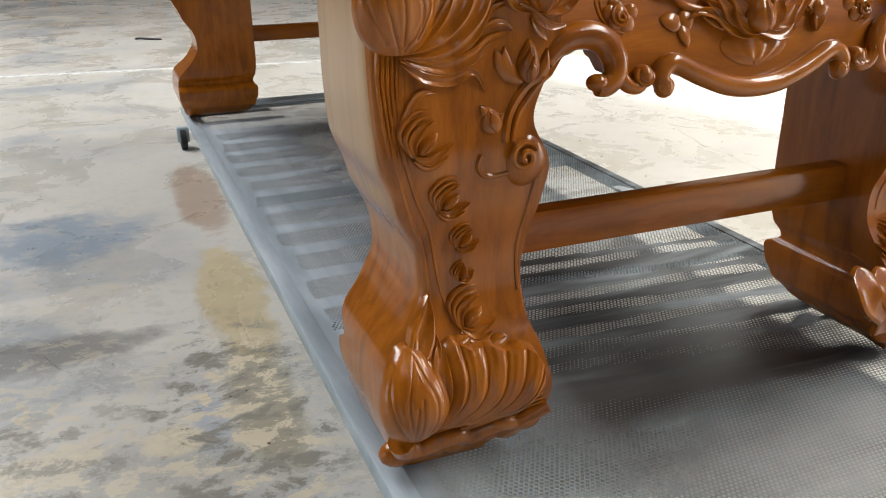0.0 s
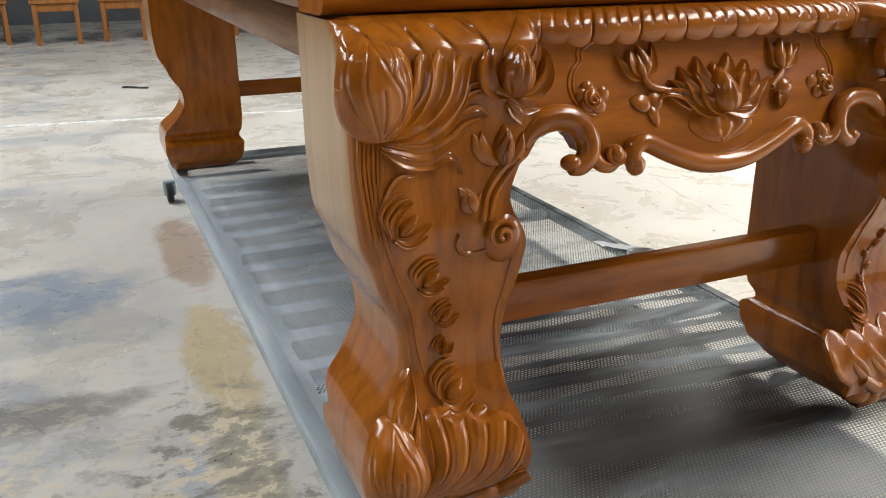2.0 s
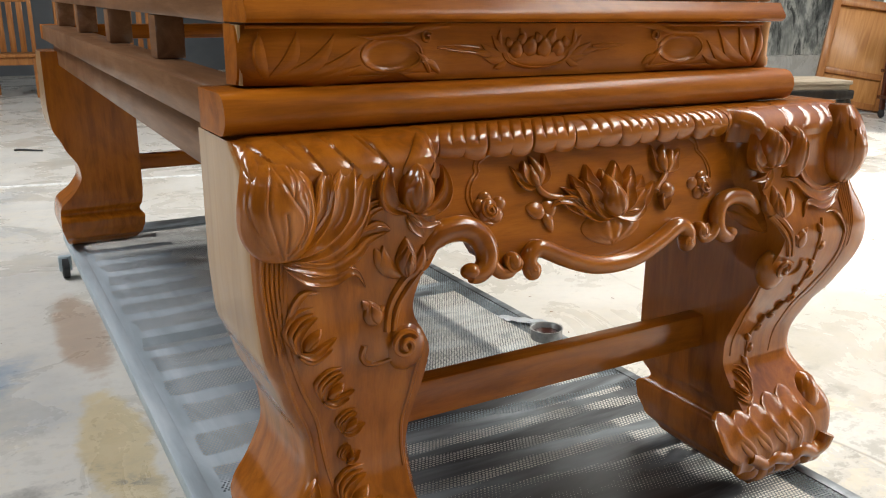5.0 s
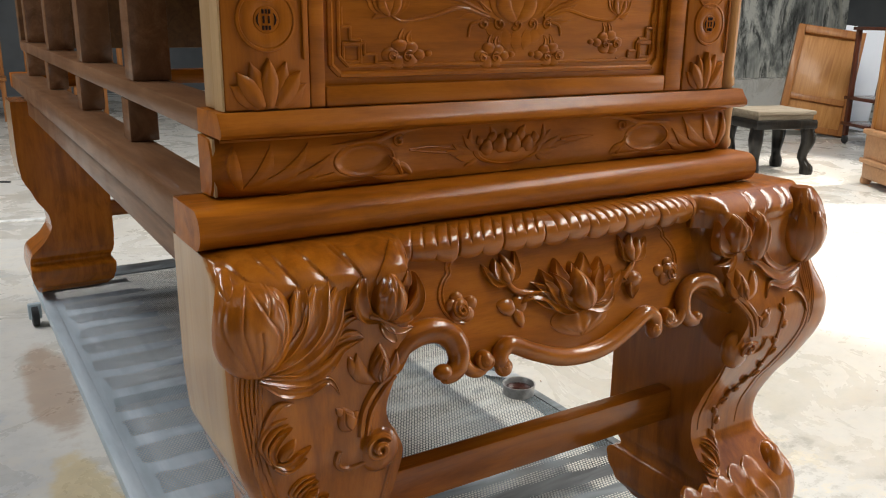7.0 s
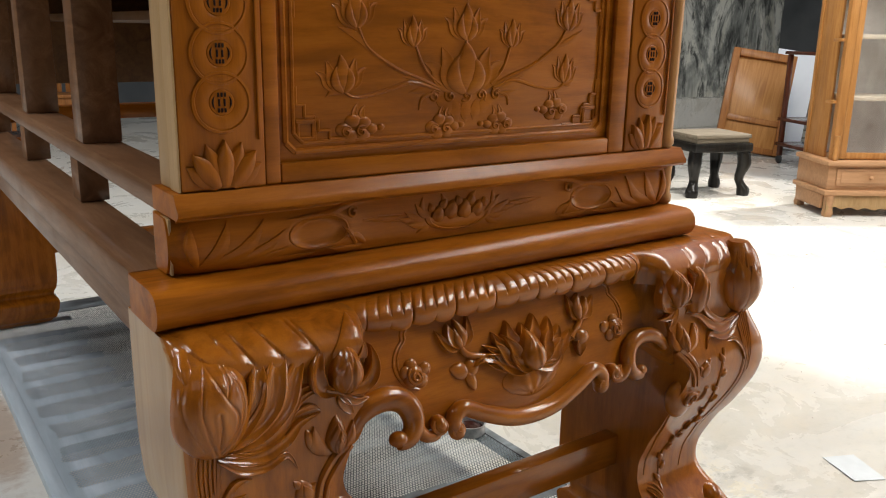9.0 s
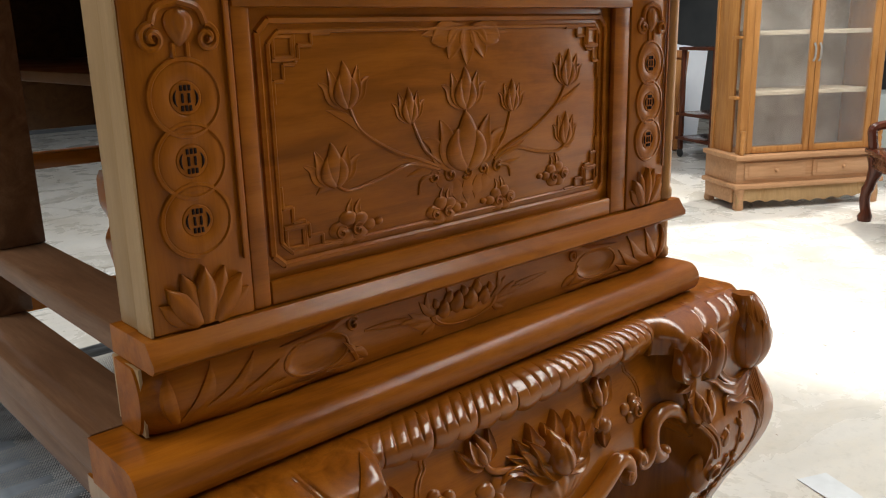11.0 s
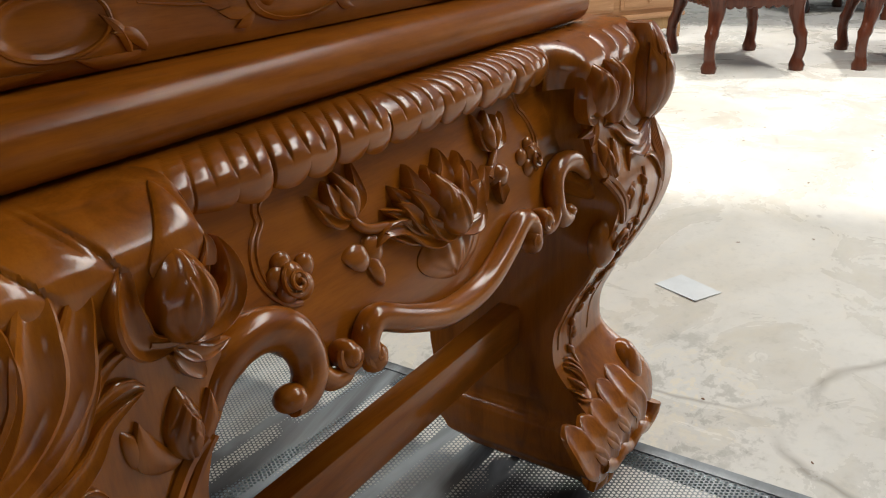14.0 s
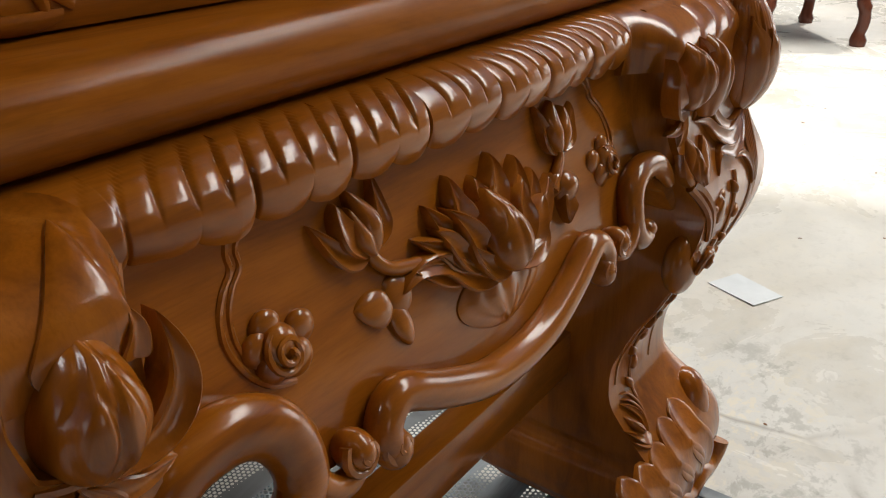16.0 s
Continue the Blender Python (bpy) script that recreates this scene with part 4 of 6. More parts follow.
part("leaf_fold", bm, VARNISHED_X, APRON)
# two buds on stalks
fronds("bud_petal", FA, (
    ([(0.762, 0.736), (0.746, 0.738), (0.733, 0.748), (0.722, 0.764)], 0.017, 0.010, 0.45, 0.000, 0.006),
    ([(0.762, 0.736), (0.777, 0.746), (0.780, 0.760), (0.781, 0.779)], 0.016, 0.010, 0.45, 0.000, 0.006),
    ([(0.760, 0.736), (0.748, 0.748), (0.744, 0.760), (0.745, 0.770)], 0.018, 0.011, 0.25, 0.003, 0.003),
    ([(0.762, 0.736), (0.765, 0.750), (0.762, 0.762), (0.756, 0.775)], 0.021, 0.013, -0.55, 0.004, 0.002),
    ([(0.761, 0.736), (0.756, 0.746), (0.753, 0.755), (0.752, 0.766)], 0.014, 0.013, -0.45, 0.007, 0.001),
    ([(1.006, 0.734), (0.994, 0.742), (0.990, 0.756), (0.985, 0.774)], 0.016, 0.010, 0.45, 0.000, 0.006),
    ([(1.007, 0.734), (1.024, 0.740), (1.032, 0.752), (1.044, 0.765)], 0.016, 0.010, 0.45, 0.000, 0.006),
    ([(1.006, 0.734), (1.002, 0.748), (1.004, 0.760), (1.011, 0.773)], 0.020, 0.012, -0.55, 0.003, 0.002),
    ([(1.006, 0.734), (1.014, 0.746), (1.020, 0.756), (1.025, 0.766)], 0.015, 0.012, -0.45, 0.005, 0.002)), APRON, VARNISHED_X)
for stem in ([(0.761, 0.738), (0.766, 0.727), (0.778, 0.719), (0.800, 0.714)], [(1.006, 0.737), (1.004, 0.728), (0.992, 0.718), (0.980, 0.708)]):
    bm = bmesh.new()
    add_stem(bm, FA, stem, 0.0042, 0.0055, 0.004, 7, 10)
    part("stalk", bm, VARNISHED_X, APRON)
bm = bmesh.new()
add_ball(bm, FA(1.000, 0.705, 0.003), 0.0150, (1.15, 0.75, 0.95), 16)
part("seed_pod", bm, VARNISHED_X, APRON)
fronds("curled_leaf", FA, (([(1.004, 0.704), (0.996, 0.698), (0.992, 0.688), (0.992, 0.677)], 0.020, 0.012, 0.55, 0.002, 0.002), ([(0.975, 0.706), (0.984, 0.712), (0.996, 0.716), (1.008, 0.710)], 0.012, 0.010, 0.3, 0.002, 0.002)), APRON, VARNISHED_X)

# fluted shoulder along the top of the apron: overlapping swags, each with thin slanted cuts
bm = bmesh.new()
nx, nv = 1500, 26
grid = []
X_A, X_B, SWAG, MID, CORE = 0.566, 1.152, 0.0752, 0.872, 0.042
for i in range(nx + 1):
    x = X_A + (X_B - X_A) * i / nx
    d = abs(x - MID)
    way = 1 if x > MID else -1
    if d < CORE:
        g, span, way = (x - MID + CORE) / (2 * CORE), 2 * CORE, 0
        swell = 0.9
    else:
        g = ((d - CORE) / SWAG) % 1.0
        span = SWAG
        swell = 0.55 + 0.45 * math.cos(0.5 * math.pi * g)
    row = []
    for j in range(nv + 1):
        s = j / nv
        a = radians(-12 + 130 * s)
        lean = 0.060 * max(0.0, 0.75 - s) ** 2.0 / span
        cut_at = g + lean if way else g
        near = min((cut_at - e for e in (0.24, 0.50, 0.76)), key=abs) * span
        first = (cut_at if cut_at < 0.5 else cut_at - 1.0) * span
        cut_len = math.sin(math.pi * max(0.0, min(1.0, (s - 0.14) / 0.56))) ** 0.5
        slit = (math.exp(-(near / 0.0012) ** 2) if near < 0 else math.exp(-near / 0.0028)) * cut_len
        if way:
            slit = max(slit, (math.exp(-(first / 0.0010) ** 2) if first < 0 else math.exp(-first / 0.0016)) * min(1.0, max(0.0, s - 0.12) * 4))
        blend = max(0.0, min(1.0, (x - X_A - 0.01) / 0.09, (X_B - x) / 0.012))
        r = 1.0 + ((0.03 * swell + 0.045 * math.sin(math.pi * g) ** 0.7) * min(1.0, s * 1.6) - 0.105 * slit) * blend
        low = max(0.0, (s - 0.62) / 0.38)
        hang = 0.0070 * abs(math.sin(2 * math.pi * g)) ** 0.5 * (1.15 - 0.3 * g) + 0.002 * swell
        row.append(bm.verts.new((x, 0.985 - (0.040 + 0.004 * blend) * r * math.sin(a), 0.8000 + 0.0250 * r * math.cos(a) - low * hang * blend)))
    row.append(bm.verts.new((x, plate_y(0.78) + 0.006, row[-1].co.z + 0.001)))
    row.append(bm.verts.new((x, 0.985, 0.812)))
    grid.append(row)
for a, b in zip(grid, grid[1:]):
    for j in range(len(a) - 1):
        bm.faces.new((a[j], a[j + 1], b[j + 1], b[j]))
bm.faces.new(grid[0])
bm.faces.new(grid[-1])
part("gadroon_moulding", bm, VARNISHED_X, APRON, "fluted rope moulding")


def surface_of(y_front, table):
    def F(u, v, n):
        return Vector((u, y_front + smooth_table(table, v) - n, v))
    return F


def carve_leg(owner, flip, F, side, rim, foot=1.0):
    """Lotus carving down the front of a leg."""
    sgn = 1 if flip(1.0) > flip(0.0) else -1

    def X(x, z):
        if z < 0.66:
            x = max(x, rim + smooth_table(side, z))
        return flip(x), z

    def low(p):
        return (p[0], 0.2 + (p[1] - 0.2) * foot) if 0.2 < p[1] < 0.42 else p

    def pts(rows):
        return [X(*r) for r in rows]

    def petals(name, rows):
        for base, tip, w, b, curl, bend, lift in rows:
            bm = bmesh.new()
            add_petal(bm, F, X(*low(base)), X(*low(tip)), w, b, curl, bend * sgn, lift, rows=13)
            part(name, bm, VARNISHED, owner)

    def stems(name, rows):
        for points, r0, r1, lift in rows:
            bm = bmesh.new()
            add_stem(bm, F, pts(points), r0, r1, lift)
            part(name, bm, VARNISHED, owner)

    # rounded shoulder with thin leaf cuts
    bm = bmesh.new()
    cuts = ((0.350, 0.386, 0.85), (0.388, 0.407, 0.6), (0.410, 0.432, 0.85), (0.444, 0.478, 0.95), (0.488, 0.502, 0.6), (0.496, 0.522, 1.0))
    rows = []
    for i in range(171):
        u = 0.343 + (0.2570 if sgn > 0 else 0.2700) * i / 170
        low_end = max(0.0, (u - 0.560) / 0.053) if sgn < 0 else max(0.0, (u - 0.574) / 0.026)
        low_end = low_end * low_end * (3 - 2 * low_end)
        row = []
        edge = min(1.0, i / 14)
        x = X(u, 0.8)[0]
        for j in range(21):
            q = j / 20
            a = radians(-4 + 96 * q)
            n = 0.0
            for top, end, reach in cuts:
                k = (q - 0.15) / (0.95 * reach)
                if 0 < k < 1:
                    d = u - (top + (end - top) * k ** 1.6)
                    n -= 0.0045 * (math.exp(-(d / 0.0010) ** 2) if d > 0 else math.exp(d / 0.006)) * math.sin(math.pi * k) ** 0.5
            row.append(bm.verts.new(Vector((x, 0.985 - (0.0770 - 0.037 * low_end + n) * math.sin(a) + 0.010 * (1 - edge) ** 2, 0.785 + 0.008 * low_end + (0.0400 - 0.009 * low_end + 0.5 * n) * math.cos(a) - 0.008 * (1 - edge) ** 2))))
        row.append(bm.verts.new(Vector((x, 0.9105 + 0.038 * low_end + 0.010 * (1 - edge) ** 2, 0.768))))
        row.append(bm.verts.new(Vector((x, 0.980, 0.765))))
        rows.append(row)
    for a, b in zip(rows, rows[1:]):
        for j in range(len(a) - 1):
            bm.faces.new((a[j], a[j + 1], b[j + 1], b[j]))
    bm.faces.new(rows[0])
    bm.faces.new(rows[-1])
    part("carved_shoulder", bm, VARNISHED, owner)

    if sgn < 0:
        # hollow flank between the apron and the leg, and a second bud beside the first
        bm = bmesh.new()
        rows = []
        for i in range(25):
            z = 0.672 + 0.118 * i / 24
            rows.append([Vector((1.128 + 0.076 * k / 16, plate_y(z) + 0.003 - (plate_y(z) + 0.003 - 0.904) * (k / 16) ** 2.2, z)) for k in range(17)] + [Vector((1.206, 0.930, z)), Vector((1.130, 0.975, z))])
        loft(bm, rows)
        part("hollow_flank", bm, VARNISHED, owner)
        bm = bmesh.new()
        add_heart(bm, F, (1.262, 0.752), 0.052, 0.092, 0.026, 0.0, ((-0.2, 0.95, 0.5, 0.002), (0.6, 0.8, 0.4, 0.002)), 0.0, 36, 30)
        part("lotus_bud", bm, VARNISHED, owner)

    def buds(name, rows, lift=0.0):
        for x, z, w, h, b, tilt, folds in rows:
            bm = bmesh.new()
            add_heart(bm, F, X(*low((x, z))), w, h * (foot if z < 0.3 else 1.0), b, tilt * sgn, [(f[0] * sgn,) + f[1:] for f in folds], lift, 52, 44)
            part(name, bm, VARNISHED, owner)

    def carve(name, rows, **form):
        for points, w, h, cup, lift, tip in rows:
            bm = bmesh.new()
            add_frond(bm, F, [X(*low(q)) for q in points], w, h, cup, lift, tip, **form)
            part(name, bm, VARNISHED, owner)

    # big lotus: long hollow petals sweep up beside a closed bulb of folded ones
    if sgn > 0:
        carve("lotus_petal", (([(0.374, 0.690), (0.424, 0.697), (0.461, 0.729), (0.475, 0.764), (0.495, 0.795)], 0.030, 0.011, 0.6, 0.0, 0.002), ([(0.372, 0.694), (0.412, 0.708), (0.441, 0.737), (0.452, 0.775), (0.470, 0.806)], 0.034, 0.014, 0.6, 0.002, 0.003),
                              ([(0.374, 0.696), (0.402, 0.712), (0.421, 0.742), (0.428, 0.775), (0.436, 0.800)], 0.026, 0.014, 0.5, 0.003, 0.001)), fat=0.6, base=0.3, point=1.8)
        bm = bmesh.new()
        add_bulb(bm, F, X(0.3715, 0.752), 0.096, 0.124, 0.029, (((-0.06, 0.03), (-0.26, 0.28), (-0.40, 0.52), (-0.30, 0.74), (-0.10, 0.90)), ((0.06, 0.04), (0.46, 0.24), (0.50, 0.44), (0.22, 0.62), (-0.10, 0.90)), ((0.38, 0.14), (0.68, 0.40), (0.66, 0.62), (0.42, 0.86)), ((-0.36, 0.12), (-0.72, 0.40), (-0.80, 0.62), (-0.56, 0.86)), ((0.04, 0.10), (0.06, 0.30), (0.02, 0.48)), ((0.22, 0.62), (0.34, 0.74), (0.30, 0.92))), blunt=1.0)
        part("lotus_heart", bm, VARNISHED, owner)
        carve("lotus_petal", (([(0.352, 0.772), (0.346, 0.790), (0.350, 0.806), (0.362, 0.816)], 0.018, 0.019, -0.4, 0.004, 0.0), ([(0.382, 0.776), (0.390, 0.790), (0.388, 0.804), (0.380, 0.815)], 0.018, 0.017, -0.4, 0.004, 0.0)), fat=0.5, base=0.3)
    # swirling leaves under it
    carve("leaf", (([(0.371, 0.689), (0.417, 0.681), (0.456, 0.698), (0.476, 0.726), (0.484, 0.742), (0.502, 0.747), (0.534, 0.735)], 0.013, 0.009, 0.4, 0.001, 0.0), ([(0.374, 0.685), (0.426, 0.672), (0.462, 0.683), (0.484, 0.700), (0.514, 0.707)], 0.018, 0.010, 0.5, 0.001, 0.0),
                   ([(0.450, 0.690), (0.470, 0.712), (0.486, 0.732), (0.506, 0.738), (0.530, 0.729)], 0.010, 0.007, 0.3, 0.0, 0.0), ([(0.375, 0.681), (0.401, 0.662), (0.432, 0.657), (0.457, 0.664), (0.468, 0.658), (0.477, 0.640)], 0.014, 0.010, 0.5, 0.001, 0.0),
                   ([(0.385, 0.676), (0.420, 0.664), (0.446, 0.669), (0.470, 0.684)], 0.010, 0.008, 0.3, 0.0, 0.0), ([(0.478, 0.712), (0.492, 0.718), (0.506, 0.716), (0.516, 0.708)], 0.009, 0.006, 0.4, 0.0, 0.0)), fat=0.35, base=0.5)
    carve("leaf", (([(0.540, 0.728), (0.552, 0.716), (0.568, 0.709), (0.588, 0.709)], 0.013, 0.008, 0.4, 0.0, 0.0), ([(0.540, 0.722), (0.552, 0.705), (0.562, 0.692)], 0.016, 0.007, 0.4, 0.0, 0.0), ([(0.372, 0.612), (0.384, 0.634), (0.398, 0.645), (0.416, 0.643)], 0.010, 0.008, 0.3, 0.0, 0.0), ([(0.368, 0.600), (0.376, 0.622), (0.386, 0.634)], 0.008, 0.006, 0.3, 0.0, 0.0)))
    stems("stalk", (([(0.549, 0.652), (0.530, 0.640), (0.510, 0.613), (0.502, 0.578)], 0.007, 0.005, 0.0), ([(0.556, 0.650), (0.540, 0.634), (0.520, 0.608), (0.511, 0.578)], 0.005, 0.004, 0.001)))

    def FT(u, v, n):
        if v < 0.785:
            return Vector((u, 0.9085 - n, v))
        a = max(0.0, math.pi / 2 - (v - 0.785) / 0.062)
        return Vector((u, 0.985 - (0.0770 + n) * math.sin(a), 0.785 + (0.0400 + n) * math.cos(a)))

    crown = () if sgn < 0 else (([(0.554, 0.772), (0.558, 0.796), (0.564, 0.824), (0.573, 0.853)], 0.046, 0.0032, -0.3), ([(0.574, 0.770), (0.577, 0.783), (0.576, 0.797)], 0.014, 0.0060, 0.4))
    for points, w, h, cup in crown:
        bm = bmesh.new()
        add_frond(bm, FT, [X(*q) for q in points], w, h, cup, 0.001, 0.0, fat=0.15, base=0.85, per=10, point=1.15)
        part("crown_leaf", bm, VARNISHED, owner)
    carve("bud_petal", (([(0.536, 0.731), (0.513, 0.742), (0.507, 0.770), (0.522, 0.797)], 0.022, 0.018, 0.55, 0.002, 0.006), ([(0.546, 0.730), (0.574, 0.733), (0.590, 0.754), (0.590, 0.784)], 0.022, 0.018, 0.55, 0.002, 0.006)), fat=0.5, base=0.4)
    buds("lotus_bud", ((0.550, 0.762, 0.050, 0.070, 0.026, -0.06, ((-0.15, 0.97, 0.55, 0.0022), (0.62, 0.85, 0.45, 0.0024), (-0.75, 0.70, 0.40, 0.0022))),), 0.002)
    stems("stalk", (([(0.520, 0.738), (0.538, 0.731), (0.560, 0.730), (0.580, 0.738)], 0.0036, 0.0028, 0.006),))
    buds("lotus_bud", ((0.535, 0.671, 0.032, 0.052, 0.011, -0.08, FOLDS), (0.484, 0.606, 0.030, 0.034, 0.006, 0.3, ((0.3, 0.8, 0.5, 0.0012),)), (0.498, 0.672, 0.018, 0.034, 0.005, 0.35, ())))
    petals("bud_petal", (((0.526, 0.646), (0.503, 0.690), 0.024, 0.006, 0.004, -0.010, 0.0), ((0.536, 0.646), (0.560, 0.684), 0.018, 0.006, 0.004, 0.008, 0.0), ((0.482, 0.608), (0.470, 0.624), 0.012, 0.004, 0.002, 0.0, 0.0), ((0.490, 0.604), (0.501, 0.613), 0.010, 0.004, 0.002, 0.0, 0.0)))
    stems("reed", [([(0.349 + 0.0058 * k, 0.697), (0.346 + 0.0056 * k, 0.66), (0.349 + 0.005 * k, 0.62), (0.354 + 0.0055 * k, 0.575 - 0.012 * (k % 2))], 0.0036, 0.0012, 0.0) for k in range(5)])
    stems("ridge", (([(0.376, 0.690), (0.372, 0.640), (0.369, 0.590), (0.384, 0.530), (0.408, 0.468), (0.421, 0.400), (0.430, 0.360)], 0.005, 0.0035, -0.002), ([(0.366, 0.640), (0.360, 0.580), (0.376, 0.510), (0.398, 0.450), (0.408, 0.390)], 0.004, 0.002, -0.002),
                    ([(0.548, 0.530), (0.538, 0.480), (0.530, 0.430), (0.532, 0.370)], 0.004, 0.003, -0.001)))
    if sgn > 0:
        for x, z, r, turn in ((0.401, 0.587, 0.026, -0.85), (0.431, 0.511, 0.0215, -0.95), (0.455, 0.453, 0.0165, -0.9), (0.454, 0.407, 0.0120, -0.6)):
            bm = bmesh.new()
            add_bloom(bm, F, X(x, z), r, 0.0100, turn)
            pieces("flower", bm, VARNISHED, owner)
    else:
        # a thin garland of small leaves ends in a bud
        vine = [(1.262, 0.334), (1.264, 0.372), (1.270, 0.414), (1.288, 0.442), (1.318, 0.468), (1.322, 0.520), (1.318, 0.580), (1.325, 0.634)]
        bm = bmesh.new()
        add_stem(bm, F, vine, 0.0028, 0.0034, 0.0)
        part("stalk", bm, VARNISHED, owner)
        line = spline(vine, 4)
        for i, p in enumerate(line[2:-1:2]):
            d = (line[i * 2 + 3] - line[i * 2 + 2]).normalized()
            q = Vector((d.y, -d.x, 0)) * (1 if i % 2 else -1)
            bm = bmesh.new()
            add_frond(bm, F, [(p.x, p.y), (p.x + 0.006 * q.x + 0.006 * d.x, p.y + 0.006 * q.y + 0.006 * d.y), (p.x + 0.012 * q.x + 0.014 * d.x, p.y + 0.012 * q.y + 0.014 * d.y)], 0.012, 0.0065, -0.4, 0.001, 0.002)
            part("leaf", bm, VARNISHED, owner)
        bm = bmesh.new()
        add_bloom(bm, F, (1.228, 0.321), 0.021, 0.012, 0.7, -1)
        pieces("flower", bm, VARNISHED, owner)
    bm = bmesh.new()
    add_ball(bm, F(*X(0.530, 0.552), -0.010), 0.031, (1.05, 0.6, 1.15), 16)
    add_spiral(bm, F, X(0.523, 0.560), 0.019, 1.7, 0.22, 0.4, sgn, 0.008)
    pieces("volute", bm, VARNISHED, owner)
    bm = bmesh.new()
    add_stem(bm, F, pts([(0.470, 0.566), (0.466, 0.552), (0.474, 0.540), (0.490, 0.537), (0.510, 0.540)]), 0.005, 0.003, 0.0)
    part("curl", bm, VARNISHED, owner)
    if sgn > 0:
        bm = bmesh.new()
        add_bloom(bm, F, X(0.462, 0.350), 0.026, 0.012, -1.0)
        pieces("flower", bm, VARNISHED, owner)
    # lotus foot: a fluted shell fans out beside a broad closed bulb
    if sgn > 0:
        bm = bmesh.new()
        add_shell(bm, F, ((0.376, 0.222), (0.470, 0.212)), [X(*q) for q in ((0.402, 0.322), (0.424, 0.334), (0.446, 0.326), (0.472, 0.326), (0.494, 0.316), (0.516, 0.316), (0.537, 0.304), (0.544, 0.272), (0.530, 0.226))], 0.16, 6, 0.020, 0.0085)
        part("foot_shell", bm, VARNISHED, owner, "fluted lotus shell")
        carve("foot_petal", (([(0.392, 0.240), (0.399, 0.270), (0.400, 0.300), (0.409, 0.335)], 0.026, 0.024, 0.45, 0.0, 0.004), ([(0.416, 0.296), (0.428, 0.310), (0.436, 0.324), (0.452, 0.330)], 0.016, 0.022, 0.4, 0.002, 0.002), ([(0.462, 0.292), (0.476, 0.306), (0.486, 0.318), (0.502, 0.322)], 0.016, 0.021, 0.4, 0.002, 0.002)), fat=0.6, base=0.4, point=1.8)
        carve("slim_leaf", (([(0.347, 0.300), (0.352, 0.330), (0.364, 0.358), (0.377, 0.384)], 0.030, 0.016, 0.5, 0.0, 0.003), ([(0.368, 0.296), (0.380, 0.318), (0.384, 0.346), (0.380, 0.374)], 0.024, 0.013, 0.5, 0.0, 0.002), ([(0.388, 0.306), (0.400, 0.326), (0.402, 0.350)], 0.018, 0.011, 0.5, 0.0, 0.003)), fat=0.5)
        bm = bmesh.new()
        add_bulb(bm, F, X(0.365, 0.272), 0.092, 0.124, 0.028, (((-0.05, 0.02), (-0.28, 0.30), (-0.34, 0.56), (-0.06, 0.84), (0.06, 0.92)), ((0.10, 0.03), (0.42, 0.28), (0.46, 0.54), (0.22, 0.76), (0.06, 0.92)), ((0.44, 0.16), (0.74, 0.44), (0.70, 0.66), (0.44, 0.86)), ((-0.34, 0.12), (-0.70, 0.42), (-0.74, 0.64), (-0.50, 0.86)), ((0.02, 0.08), (0.02, 0.34), (0.06, 0.58)), ((-0.16, 0.10), (-0.16, 0.34), (-0.12, 0.50))))
        part("foot_heart", bm, VARNISHED, owner)
    else:
        for points, w in (([(1.186, 0.186), (1.186, 0.222), (1.154, 0.256), (1.150, 0.304)], 0.044), ([(1.222, 0.184), (1.226, 0.222), (1.196, 0.256), (1.190, 0.298)], 0.046), ([(1.262, 0.186), (1.268, 0.224), (1.238, 0.258), (1.232, 0.302)], 0.046), ([(1.302, 0.190), (1.308, 0.230), (1.280, 0.264), (1.276, 0.312)], 0.046), ([(1.340, 0.196), (1.342, 0.236), (1.320, 0.272), (1.318, 0.316)], 0.044)):
            bm = bmesh.new()
            add_frond(bm, F, [(x, 0.186 + (z - 0.186) * 0.94) for x, z in points], 1.12 * w, 0.0135, 0.40, 0.0, -0.002, fat=0.6, base=0.8, point=6.0, per=10)
            part("foot_petal", bm, VARNISHED, owner)
    stems("fold_line", [] if sgn < 0 else [([(0.430 + 0.004 * k, 0.206 - 0.002 * k), (0.468, 0.214 - 0.003 * k), (0.510, 0.226 - 0.004 * k), (0.546, 0.240 - 0.008 * k)], 0.004, 0.002, 0.004) for k in range(3)])
    bm = bmesh.new()
    roll = [(0.346, 0.206), (0.356, 0.186), (0.378, 0.178), (0.402, 0.188), (0.424, 0.192), (0.446, 0.182), (0.470, 0.190), (0.492, 0.196), (0.516, 0.190), (0.540, 0.204), (0.558, 0.214)]
    add_stem(bm, F, pts(roll), 0.017, 0.013, 0.002, 7, 12)
    part("foot_scroll", bm, VARNISHED, owner)
    for i in range(8):
        bm = bmesh.new()
        u = 0.356 + 0.0265 * i
        add_ball(bm, F(*X(u, 0.158 + 0.004 * math.sin(i * 1.9) + 0.0022 * i), -0.008), 0.0200 + 0.002 * math.sin(i * 2.3), (1.35, 1.0, 0.95), 14)
        part("toe_roll", bm, VARNISHED, owner)


carve_leg(LEG_L, lambda x: x, surface_of(0.890, FRONT_L), OUT, 0.345)
carve_leg(LEG_R, lambda x: 1.755 - x, surface_of(0.870, FRONT_R), OUT_R, 0.302, 0.66)
# full lotus on the free outer corner of the leg
corner = Vector((1.394, 0.922, 0.752))
bm = bmesh.new()
rings = []
for j in range(33):
    q = j / 32
    r0 = 0.048 * math.sin(math.pi * (0.06 + 0.88 * q) ** 0.9) ** 0.55
    ring = []
    for i in range(160):
        a = 2 * math.pi * i / 160
